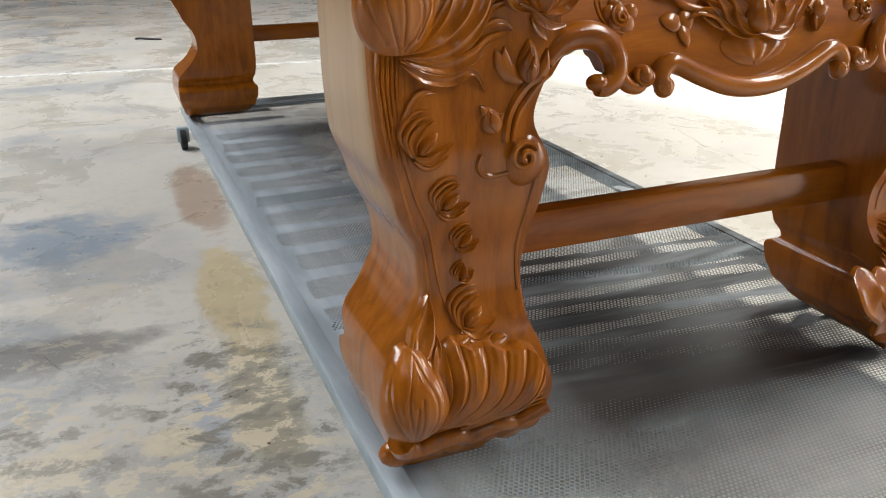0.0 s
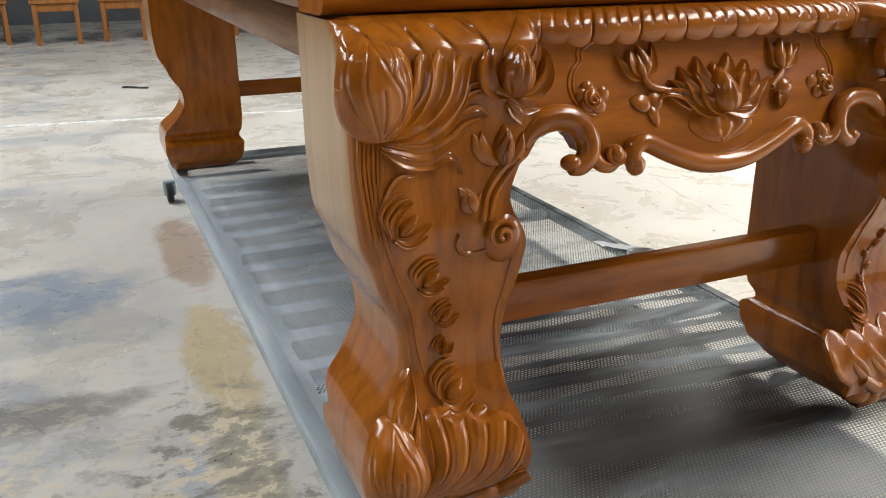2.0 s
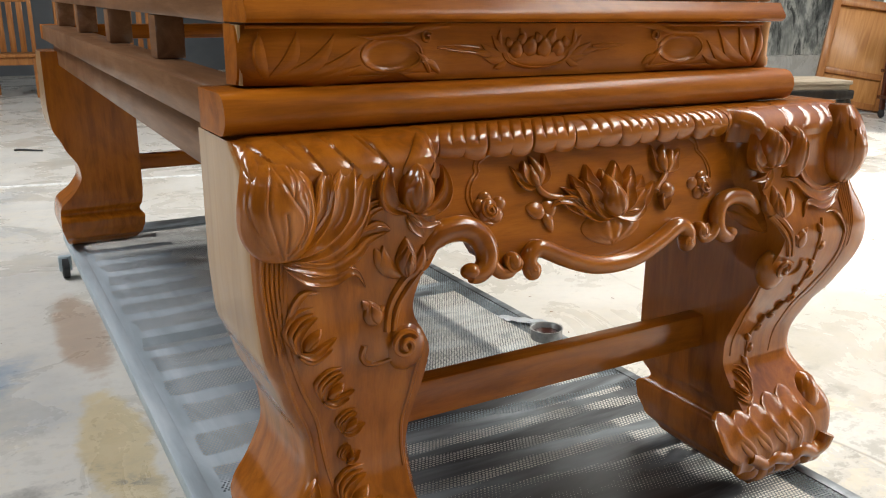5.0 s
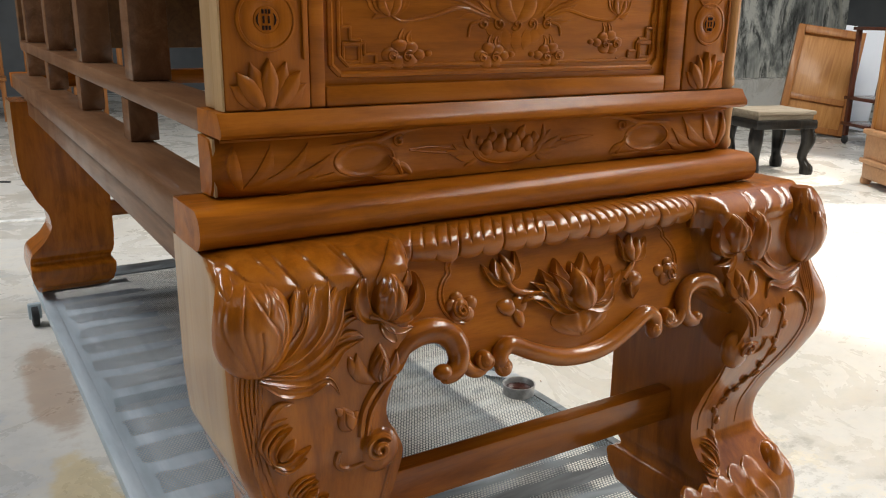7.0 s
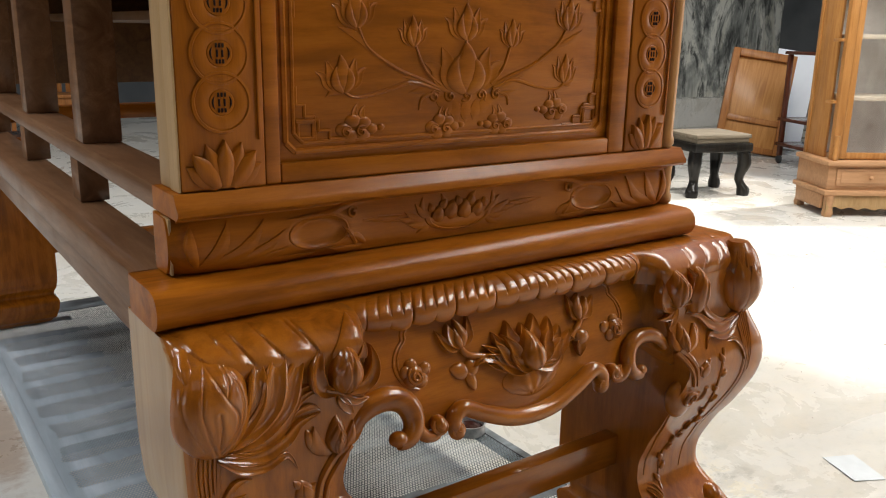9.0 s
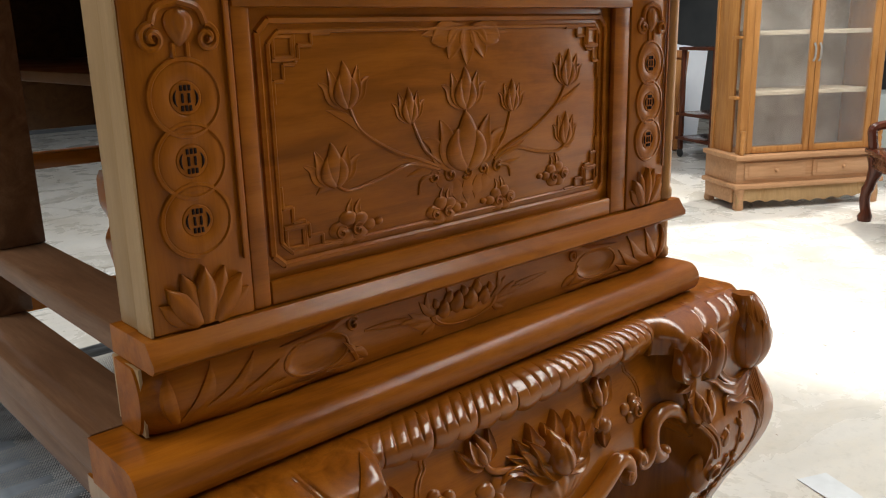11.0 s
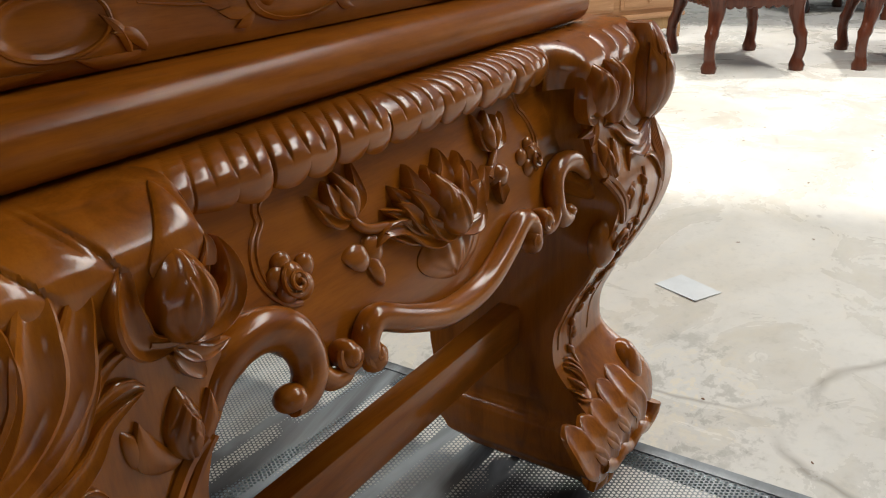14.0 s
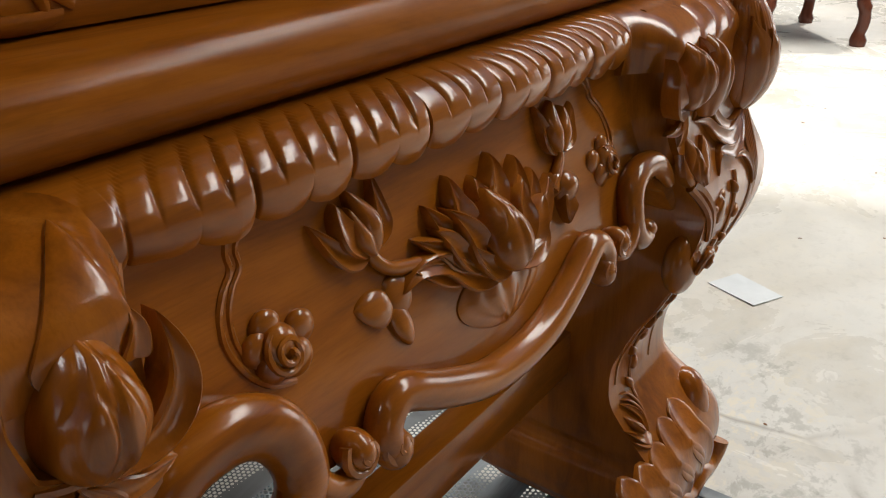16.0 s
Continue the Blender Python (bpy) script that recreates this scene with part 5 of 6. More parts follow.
        k = (a * 6 / (2 * math.pi) + 0.5 * math.sin(2.2 * q)) % 1.0
        seam = math.exp(-((k - 0.5) / 0.025) ** 2)
        step = 0.0018 * (k - 0.5) if q < 0.9 else 0
        hair = 0.0006 * math.sin(a * 54 + 4 * q) * math.sin(math.pi * q)
        r = r0 * (1 - 0.07 * seam * math.sin(math.pi * q) ** 0.5) + step + hair
        ring.append(corner + Vector((r * math.cos(a), r * math.sin(a), -0.068 + 0.136 * q)))
    rings.append(ring)
loft(bm, rings)
part("corner_bud", bm, VARNISHED, LEG_R)
for a0, reach, tip in ((-165, 0.046, 0.052), (-128, 0.048, 0.060), (-95, 0.049, 0.046)):
    a = radians(a0)
    w = Vector((math.cos(a), math.sin(a), 0))

    def FC(u, v, n):
        t = Vector((-w.y, w.x, 0))
        k = max(0.0, min(1.0, (v + 0.068) / 0.136))
        r = reach * math.sin(math.pi * (0.06 + 0.88 * k) ** 0.9) ** 0.55
        ang = u / 0.048
        return corner + (w * math.cos(ang) + t * math.sin(ang)) * (r + n) + Vector((0, 0, v))
    bm = bmesh.new()
    add_petal(bm, FC, (0.006, -0.064), (-0.010, tip - 0.016), 0.050, 0.0040, 0.004, 0.010, 0.0, rows=16, vein=0.3, sink=0.006)
    part("corner_petal", bm, VARNISHED, LEG_R)
# round lotus bulb on the outer side of the foot
bm = bmesh.new()
add_ball(bm, Vector((1.384, 0.918, 0.250)), 0.040, (0.95, 0.95, 1.75), 18)
part("foot_bulb", bm, VARNISHED, LEG_R)

# ---- frame slab on the legs
SL = thing("altar_cabinet", (0.80, 1.9, TOP), "varnished altar box with carved end panel and open frame side", "altar")


def long_profile(profile, x0, x1, name, owner, material, label=""):
    """A moulding of (y, z) profile along x, with the ends closed."""
    bm = bmesh.new()
    loft(bm, [[Vector((x, y, z)) for y, z in profile] for x in (x0, x1)])
    return part(name, bm, material, owner, label)


def half_round(y_front, z0, z1, depth, back, n=8):
    pts = []
    for k in range(n + 1):
        a = -math.pi / 2 + math.pi * k / n
        pts.append((y_front + depth - depth * math.cos(a), (z0 + z1) / 2 + (z1 - z0) / 2 * math.sin(a)))
    return pts + [(back, z1), (back, z0)]


long_profile(half_round(0.972, 0.826, 0.877, 0.024, 1.09), 0.333, 1.328, "base_moulding", SL, SATIN_X, "smooth rounded base moulding")
part("base_rail", box((0.336, 1.092, 0.828), (0.420, 3.26, 0.878), 0.003), RAIL, SL, "dull brown frame rail", skewed=True)
part("base_rail", box((1.24, 1.092, 0.828), (1.325, 3.26, 0.878), 0.003), SATIN, SL, skewed=True)
part("base_rail", box((0.336, 3.262, 0.828), (1.325, 3.34, 0.878), 0.003), SATIN_X, SL, skewed=True)


def band_y(x, z):
    """The band swells like a roll at both ends, is flat in the middle and hollowed by an oval on each side."""
    k = max(0.0, min(1.0, (abs(x - 0.840) - 0.17) / 0.10))
    y = 1.034 - (0.002 + 0.011 * k * k * (3 - 2 * k)) * max(0.0, 1 - ((z - 0.917) / 0.038) ** 2) ** 0.7
    for cx in (0.577, 1.1035):
        d = math.hypot((x - cx) / 0.046, (z - 0.9157) / 0.023)
        y += 0.008 * max(0.0, min(1.0, (1.08 - d) / 0.35))
    return y


bm = bmesh.new()
rings = []
for i in range(181):
    e = max(0.0, abs(i - 90) - 80) / 10
    x = 0.840 + (i - 90) / 90 * 0.470
    shrink = 0.5 * e ** 2.5
    ring = []
    for k in range(25):
        z = 0.879 + 0.076 * k / 24
        ring.append(Vector((x, band_y(x, z) + 0.030 * shrink, z + (0.917 - z) * 0.10 * shrink)))
    rings.append(ring + [Vector((x, 1.09, 0.955)), Vector((x, 1.09, 0.879))])
loft(bm, rings)
BAND = part("carved_band", bm, SATIN_X, SL, "carved lower band with fruit relief")
long_profile([(1.006, 0.957), (1.000, 0.962), (1.000, 0.968), (1.006, 0.976), (1.014, 0.988), (1.10, 0.988), (1.10, 0.957)], 0.374, 1.320, "ledge_moulding", SL, SATIN_X)
PANEL = part("end_panel", box((0.499, 1.030, 0.989), (1.170, 1.055, 1.46), 0.002), SATIN_X, SL, "carved lotus panel in a raised frame")
PIL_L = part("pilaster", box((0.3865, 1.018, 0.989), (0.498, 1.05, 1.46), 0.003), SATIN, SL, "carved pilaster with coin discs")
PIL_R = part("pilaster", box((1.171, 1.018, 0.989), (1.272, 1.05, 1.46), 0.003), SATIN, SL, "carved pilaster with coin discs")
for lo, hi in (((0.499, 1.020, 0.989), (0.520, 1.0295, 1.46)), ((1.132, 1.020, 0.989), (1.170, 1.0295, 1.46)), ((0.521, 1.020, 0.989), (1.131, 1.0295, 1.016))):
    part("panel_frame", box(lo, hi, 0.003), SATIN_X, SL)
# open frame side
part("middle_rail", box((0.375, 1.101, 0.955), (0.446, 3.26, 0.988), 0.003), RAIL, SL, "dull brown frame rail", skewed=True)
for y in (1.555, 2.07, 2.61, 3.12):
    part("short_post", box((0.378, y, 0.879), (0.428, y + 0.055, 0.954), 0.002), RAIL, SL, skewed=True)
    part("post", box((0.380, y - 0.05, 0.989), (0.445, y + 0.01, 1.46), 0.002), RAIL, SL, skewed=True)
bm = add_box(add_box(bmesh.new(), (0.3835, 1.0195, 0.989), (0.3862, 1.051, 1.46), 0), (0.3835, 1.0515, 0.989), (0.430, 1.094, 1.46), 0.003)
part("corner_post", bm, PALE, SL, "pale sanded corner post")
bm = add_box(add_box(bmesh.new(), (0.3725, 1.036, 0.881), (0.3757, 1.092, 0.954), 0), (0.3735, 1.0925, 0.881), (0.41, 1.105, 0.954), 0.002)
part("short_post", bm, PALE, SL, "pale sanded end of the band")
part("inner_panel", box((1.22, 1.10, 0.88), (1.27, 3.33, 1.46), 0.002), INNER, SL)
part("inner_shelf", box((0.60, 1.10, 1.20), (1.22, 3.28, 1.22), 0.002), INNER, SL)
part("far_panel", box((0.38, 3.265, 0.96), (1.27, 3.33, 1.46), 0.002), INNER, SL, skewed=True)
part("top_board", box((0.30, 0.93, 1.461), (1.38, 3.42, 1.50), 0.006), SATIN_X, SL, "broad wooden top")

# free corner column of the box
bm = bmesh.new()
add_tube(bm, [Vector((1.287, 1.070, 0.989 + 0.47 * i / 24)) for i in range(25)], [0.014 + 0.003 * math.sin(i * 1.6) for i in range(25)], 10)
part("corner_column", bm, SATIN, SL, "turned corner column")
# golden colour paints the daylight that falls on these columns
for z0, z1, cx, cy in ((0.876, 0.955, 1.322, 1.052), (0.9895, 1.46, 1.289, 1.030)):
    bm = bmesh.new()
    turned = [(z0, 0.013), (z0 + 0.006, 0.018), (z0 + 0.016, 0.018), (z0 + 0.022, 0.015), (z1 - 0.012, 0.015 if z1 < 1 else 0.017), (z1, 0.017)]
    loft(bm, [[Vector((cx + r * math.cos(k * math.pi / 8), cy + r * math.sin(k * math.pi / 8), z)) for k in range(16)] for z, r in turned])
    part("corner_column", bm, GOLDEN, SL, "corner column tinted golden as if daylit")
part("side_panel", box((1.2725, 1.09, 0.989), (1.290, 3.33, 1.46), 0.002), SATIN, SL, skewed=True)


def FP(u, v, n):
    return Vector((0.531 + (u - 0.522) * 1.085, 1.030 - 0.62 * n, 1.029 + (v - 1.020) * 1.04))


def FL(u, v, n):
    return Vector((u, 1.018 - 0.75 * n, v))


def FB(u, v, n):
    x, z = 0.376 + (u - 0.366) * 1.081, 0.879 + (v - 0.882) * 1.08
    return Vector((x, band_y(x, z) - 0.75 * n, z))


PCX = 0.792
# raised inner frame of the panel, with stepped fret corners
bm = bmesh.new()
for inset, r in ((0.0, 0.0045), (0.011, 0.003)):
    x0, x1, z0, z1 = 0.522 + inset, 1.062 - inset, 1.020 + inset, 1.269 - inset
    loop = [(x0 + 0.012, z0), (x1 - 0.012, z0), (x1, z0 + 0.012), (x1, z1 - 0.012), (x1 - 0.012, z1), (x0 + 0.012, z1), (x0, z1 - 0.012), (x0, z0 + 0.012), (x0 + 0.012, z0)]
    for p, q in zip(loop, loop[1:]):
        add_tube(bm, [FP(*p, 0.001), FP(*q, 0.001)], (r, r), 6)
part("panel_moulding", bm, SATIN_X, PANEL)
for ox, oz, dx, dz in ((0.5365, 1.0335, 1, 1), (1.0475, 1.0335, -1, 1), (0.5365, 1.2555, 1, -1), (1.0475, 1.2555, -1, -1)):
    bm = bmesh.new()
    q = 0.0115
    for path in (((0, 6), (0, 4), (1, 4), (1, 2.6), (2.2, 2.6), (2.2, 0)), ((6, 0), (4, 0), (4, 1), (2.6, 1), (2.6, 2.2), (0, 2.2)), ((0.2, 0.2), (2.0, 0.2), (2.0, 2.0), (0.2, 2.0), (0.2, 0.2))):
        for p, r in zip(path, path[1:]):
            add_tube(bm, [FP(ox + dx * q * p[0], oz + dz * q * p[1], 0.001), FP(ox + dx * q * r[0], oz + dz * q * r[1], 0.001)], (0.0026, 0.0026), 6)
    pieces("fret_corner", bm, SATIN_X, PANEL)
# lotus spray in a bowl
bm = bmesh.new()
add_blossom(bm, FP, (0.794, 1.122), 0.112, 0.068, 0.0060)
pieces("lotus_flower", bm, SATIN_X, PANEL)
bm = bmesh.new()
for i in range(7):
    a = math.pi * (1.08 + 0.84 * i / 6)
    add_petal(bm, FP, (0.796 + 0.050 * math.cos(a), 1.082 + 0.006 * math.sin(a)), (0.796 + 0.030 * math.cos(a), 1.080 + 0.036 * math.sin(a)), 0.024, 0.0018, 0.0, 0.0, 0.0, 8, 6)
for x in (0.742, 0.768, 0.796, 0.822, 0.848):
    add_spiral(bm, FP, (x, 1.084), 0.009, 1.3, 0.26, x * 60, 1, 0.0)
pieces("bowl_relief", bm, SATIN_X, PANEL)
BUDS = ((0.794, 1.186, 0.070, 0.050), (0.601, 1.116, 0.068, 0.048), (0.621, 1.200, 0.062, 0.050), (0.707, 1.172, 0.046, 0.040), (0.875, 1.172, 0.046, 0.040), (0.980, 1.120, 0.050, 0.044), (0.984, 1.202, 0.058, 0.048))
for x, z, w, h in BUDS:
    bm = bmesh.new()
    add_blossom(bm, FP, (x, z), w * 0.86, h * 0.95, 0.0046, 0.35 * (PCX - x))
    pieces("lotus_bud", bm, SATIN_X, PANEL)
bm = bmesh.new()
for pts in (((0.750, 1.092), (0.707, 1.104), (0.666, 1.094), (0.622, 1.086), (0.604, 1.094)), ((0.748, 1.096), (0.720, 1.108), (0.680, 1.124), (0.640, 1.150), (0.626, 1.176)), ((0.752, 1.100), (0.728, 1.120), (0.712, 1.152)), ((0.842, 1.092), (0.880, 1.104), (0.925, 1.094), (0.965, 1.090), (0.980, 1.098)),
            ((0.842, 1.096), (0.872, 1.110), (0.915, 1.126), (0.960, 1.154), (0.978, 1.178)), ((0.838, 1.100), (0.860, 1.122), (0.872, 1.152)), ((0.794, 1.150), (0.794, 1.164)), ((0.740, 1.088), (0.722, 1.082), (0.718, 1.066)), ((0.850, 1.088), (0.868, 1.082), (0.872, 1.068))):
    add_stem(bm, FP, pts, 0.0034, 0.0022, 0.0)
pieces("stalk", bm, SATIN_X, PANEL)
bm = bmesh.new()
for b, t, w in (((0.745, 1.094), (0.690, 1.112), 0.012), ((0.748, 1.088), (0.700, 1.090), 0.012), ((0.845, 1.094), (0.900, 1.112), 0.012), ((0.842, 1.088), (0.890, 1.090), 0.012), ((0.604, 1.094), (0.578, 1.088), 0.012), ((0.978, 1.096), (1.000, 1.104), 0.010), ((0.640, 1.150), (0.596, 1.176), 0.012), ((0.960, 1.154), (1.012, 1.180), 0.012)):
    add_petal(bm, FP, b, t, w, 0.0030, 0.001, 0.004, 0.0, 8, 6)
pieces("leaf_relief", bm, SATIN_X, PANEL)


def cloud(c, w, lean):
    """A low bank of rounded lobes with two upright leaves and a small curl beside it."""
    bm = bmesh.new()
    for u, v, q in ((-0.34, 0.0, 0.20), (-0.14, 0.16, 0.20), (0.08, 0.12, 0.19), (-0.20, -0.14, 0.20), (0.04, -0.12, 0.21), (0.26, 0.0, 0.15), (0.46, 0.02, 0.10)):
        add_ball(bm, FP(c[0] + lean * w * u, c[1] + w * v, 0.0), q * w, (1.0, 0.42 * 0.010 / (q * w), 0.72), 14)
    for u, t in ((-0.06, 0.50), (0.10, 0.46)):
        add_frond(bm, FP, [(c[0] + lean * w * u, c[1] + 0.16 * w), (c[0] + lean * w * (u - 0.06), c[1] + 0.32 * w), (c[0] + lean * w * (u + 0.02), c[1] + t * w)], 0.12 * w, 0.004, 0.4)
    for u in (-0.30, 0.02):
        add_spiral(bm, FP, (c[0] + lean * w * u, c[1] - 0.04 * w), 0.12 * w, 1.2, 0.22, 1.0 + u, 1, 0.0045)
    return pieces("cloud_carving", bm, SATIN_X, PANEL)


for x, z, w, lean in ((0.626, 1.044, 0.068, 1), (0.760, 1.041, 0.062, 1), (0.850, 1.041, 0.060, -1), (0.957, 1.058, 0.062, -1)):
    cloud((x, z), w, lean)
# hanging leaves at the top of the panel
bm = bmesh.new()
for u, v, t in ((-0.050, -0.004, 0.030), (-0.026, -0.024, 0.026), (0.0, -0.032, 0.026), (0.026, -0.024, 0.026), (0.050, -0.004, 0.030)):
    add_frond(bm, FP, [(0.798 + 0.35 * u, 1.259), (0.798 + 0.8 * u, 1.251 + 0.4 * v), (0.798 + u * 1.1, 1.246 + v)], t, 0.0062, 0.45)
add_frond(bm, FP, [(0.790, 1.258), (0.760, 1.256), (0.728, 1.250)], 0.016, 0.005, 0.4)
add_frond(bm, FP, [(0.806, 1.258), (0.836, 1.256), (0.868, 1.252)], 0.016, 0.005, 0.4)
pieces("hanging_leaves", bm, SATIN_X, PANEL)
part("frieze_rail", box((0.499, 1.016, 1.300), (1.170, 1.0295, 1.345), 0.003), SATIN_X, SL)

# pilasters: coin discs on a lotus
for owner, cx, sc in ((PIL_L, 0.442, 1.0), (PIL_R, 1.222, 0.92)):
    for z in (1.098, 1.157, 1.217):
        bm = bmesh.new()
        r = 0.038 * sc
        prof = ((0.0, 0.0030), (0.40, 0.0030), (0.43, 0.0016), (0.47, 0.0028), (0.84, 0.0034), (0.88, 0.0024), (0.92, 0.0050), (1.0, 0.0042), (1.04, -0.003))
        loft(bm, [[FL(cx + r * max(q, 0.02) * math.cos(k * math.pi / 18), z + r * max(q, 0.02) * math.sin(k * math.pi / 18), n) for k in range(36)] for q, n in prof])
        part("coin_disc", bm, SATIN, owner)
        # raised bits in near-black, painting the shade inside the pierced marks
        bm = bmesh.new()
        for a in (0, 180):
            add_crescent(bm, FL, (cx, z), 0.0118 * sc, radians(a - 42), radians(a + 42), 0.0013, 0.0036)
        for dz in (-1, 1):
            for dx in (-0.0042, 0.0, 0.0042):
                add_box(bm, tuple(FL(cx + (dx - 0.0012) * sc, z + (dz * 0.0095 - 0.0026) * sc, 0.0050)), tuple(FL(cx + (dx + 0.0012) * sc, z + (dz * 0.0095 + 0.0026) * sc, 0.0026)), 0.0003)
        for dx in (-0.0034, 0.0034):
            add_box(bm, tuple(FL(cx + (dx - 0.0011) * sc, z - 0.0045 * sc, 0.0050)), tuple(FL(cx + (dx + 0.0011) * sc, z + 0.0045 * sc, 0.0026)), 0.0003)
        pieces("coin_mark", bm, PIERCING_SHADE, owner, "coin mark coloured dark like the shade of a piercing")
    # scrolled ribbon head above the coins
    bm = bmesh.new()
    for sgn in (-1, 1):
        add_spiral(bm, FL, (cx + sgn * 0.027 * sc, 1.272), 0.013 * sc, 1.5, 0.26, math.pi / 2, -sgn, 0.001)
        add_stem(bm, FL, [(cx + sgn * 0.027 * sc, 1.285), (cx + sgn * 0.020 * sc, 1.300), (cx, 1.306)], 0.0042, 0.0042, 0.001)
    add_heart(bm, FL, (cx, 1.282), 0.034 * sc, 0.036, 0.007, math.pi, ((0.0, 0.8, 0.4, 0.0012),), 0.0, 20, 16)
    add_stem(bm, FL, [(cx - 0.007 * sc, 1.268), (cx - 0.007 * sc, 1.250)], 0.003, 0.003, 0.0)
    add_stem(bm, FL, [(cx + 0.007 * sc, 1.268), (cx + 0.007 * sc, 1.250)], 0.003, 0.003, 0.0)
    pieces("ribbon_head", bm, SATIN, owner)
    bm = bmesh.new()
    for i in range(7):
        a = math.pi * (0.5 + (i - 3) / 6 * 0.94)
        add_petal(bm, FL, (cx + 0.010 * math.cos(a), 0.993), (cx + 0.049 * sc * math.cos(a), 1.002 + 0.05 * (0.3 + 0.7 * math.sin(a))), 0.026 * sc, 0.007 + 0.003 * math.sin(a), 0.004, 0, 0.004 * (i % 2))
    add_petal(bm, FL, (cx, 0.991), (cx, 1.053), 0.026 * sc, 0.012)
    pieces("lotus_base", bm, SATIN, owner)
    part("corner_bead", box((cx + 0.046 * sc, 1.014, 1.05), (cx + 0.050 * sc, 1.0175, 1.46), 0.001), SATIN, owner)

# lower band: a bowl of fruit between sweeping leaf scrolls
bm = bmesh.new()
BX = 0.777
loft(bm, [[FB(BX + r * 0.058 * math.cos(math.pi * (1 + k / 16)), 0.914 + r * 0.022 * math.sin(math.pi * (1 + k / 16)), n) for k in range(17)] for r, n in ((0.2, 0.006), (0.7, 0.0055), (0.86, 0.0035), (0.90, 0.0055), (1.0, 0.004), (1.05, -0.003))], closed=False, caps=False)
part("bowl_relief", bm, SATIN_X, BAND)
rng = random.Random(4)
bm = bmesh.new()
for x, z, r in ((-0.036, 0.918, 0.013), (-0.014, 0.922, 0.015), (0.010, 0.921, 0.015), (0.034, 0.919, 0.013), (-0.026, 0.932, 0.009), (0.022, 0.934, 0.010), (0.0, 0.934, 0.008), (-0.048, 0.928, 0.007), (0.047, 0.928, 0.008)):
    add_heart(bm, FB, (BX + x, z), 1.9 * r, 2.0 * r, 0.7 * r, rng.uniform(-0.5, 0.5), ((0.2, 0.8, 0.6, 0.0006),), 0.0, 14, 12)
pieces("fruit_relief", bm, SATIN_X, BAND)
bm = bmesh.new()
for sgn in (-1, 1):
    for b, t, w in (((0.050, 0.912), (0.075, 0.936), 0.013), ((0.055, 0.908), (0.092, 0.926), 0.014), ((0.052, 0.906), (0.088, 0.908), 0.014), ((0.050, 0.904), (0.072, 0.894), 0.012), ((0.070, 0.914), (0.104, 0.918), 0.012), ((0.020, 0.936), (0.030, 0.946), 0.009), ((0.060, 0.920), (0.062, 0.944), 0.010)):
        add_petal(bm, FB, (BX + sgn * b[0], b[1]), (BX + sgn * t[0], t[1]), w, 0.0035, 0.002, 0.002 * sgn, rows=6, cols=6)
    for dz in (0.0, 0.007):
        add_stem(bm, FB, [(BX + sgn * 0.095, 0.914 + dz), (BX + sgn * 0.125, 0.917 + dz), (BX + sgn * 0.158, 0.922 + 0.2 * dz)], 0.0022, 0.0008, 0.0)
pieces("leaf_relief", bm, SATIN_X, BAND)
for sgn, x0 in ((1, 0.366), (-1, 1.225)):
    bm = bmesh.new()

    def q(x, z):
        return x0 + sgn * x, z
    # oval medallion in a raised rim
    add_stem(bm, FB, [q(0.186 + 0.043 * math.cos(a * math.pi / 8), 0.916 + 0.0215 * math.sin(a * math.pi / 8)) for a in range(17)], 0.0020, 0.0020, 0.0, 3)
    for b, t, w, bend in (((0.030, 0.890), (0.063, 0.944), 0.020, 0.008), ((0.036, 0.890), (0.110, 0.942), 0.022, 0.014), ((0.046, 0.889), (0.136, 0.926), 0.020, 0.012), ((0.060, 0.888), (0.142, 0.904), 0.018, 0.008), ((0.024, 0.892), (0.018, 0.944), 0.016, -0.004), ((0.090, 0.888), (0.180, 0.890), 0.012, 0.003),
                       ((0.225, 0.944), (0.140, 0.938), 0.012, -0.004), ((0.258, 0.949), (0.205, 0.940), 0.012, 0.003), ((0.250, 0.889), (0.196, 0.893), 0.012, -0.004), ((0.256, 0.892), (0.226, 0.906), 0.012, 0.004), ((0.242, 0.890), (0.222, 0.918), 0.010, 0.003)):
        add_petal(bm, FB, q(*b), q(*t), w, 0.0045, 0.003, bend * sgn, 0.0, rows=10, cols=8, vein=0.3)
    for z0, z1 in ((0.9495, 0.9485),):
        add_stem(bm, FB, [q(0.004, z0), q(0.12, z0 - 0.001), q(0.22, z0 - 0.0005), q(0.272, z1)], 0.0026, 0.001, 0.0)
    add_spiral(bm, FB, q(0.236, 0.936), 0.009, 1.3, 0.3, 0.5, sgn, 0.0)
    pieces("scroll_relief", bm, SATIN_X, BAND)

# ---------------------------------------------------------------- on and round the platform
m = Mat("grey_tin", 0.35, 0.6)
m.color(m.ramp(m.noise(40, 3), ((0.3, (0.25, 0.25, 0.24)), (0.7, (0.45, 0.44, 0.42)))))
TIN = m.mat
m = Mat("wood_stain_liquid", 0.12)
m.color((0.035, 0.010, 0.006))
STAIN = m.mat
m = Mat("white_paper", 0.8)
m.color(m.ramp(m.noise(12, 3), ((0.3, (0.52, 0.54, 0.55)), (0.7, (0.62, 0.64, 0.65)))))
PAPER = m.mat
m = Mat("worn_white_paint", 0.6)
m.color(m.ramp(m.noise(22, 4), ((0.35, (0.5, 0.5, 0.48)), (0.6, (0.8, 0.8, 0.78)))))
LINE = m.mat
m = Mat("dusty_glass", 0.25)
m.color(m.ramp(m.noise(6, 4), ((0.3, (0.30, 0.28, 0.26)), (0.7, (0.48, 0.45, 0.42)))))
m.shader.inputs["Alpha"].default_value = 0.16
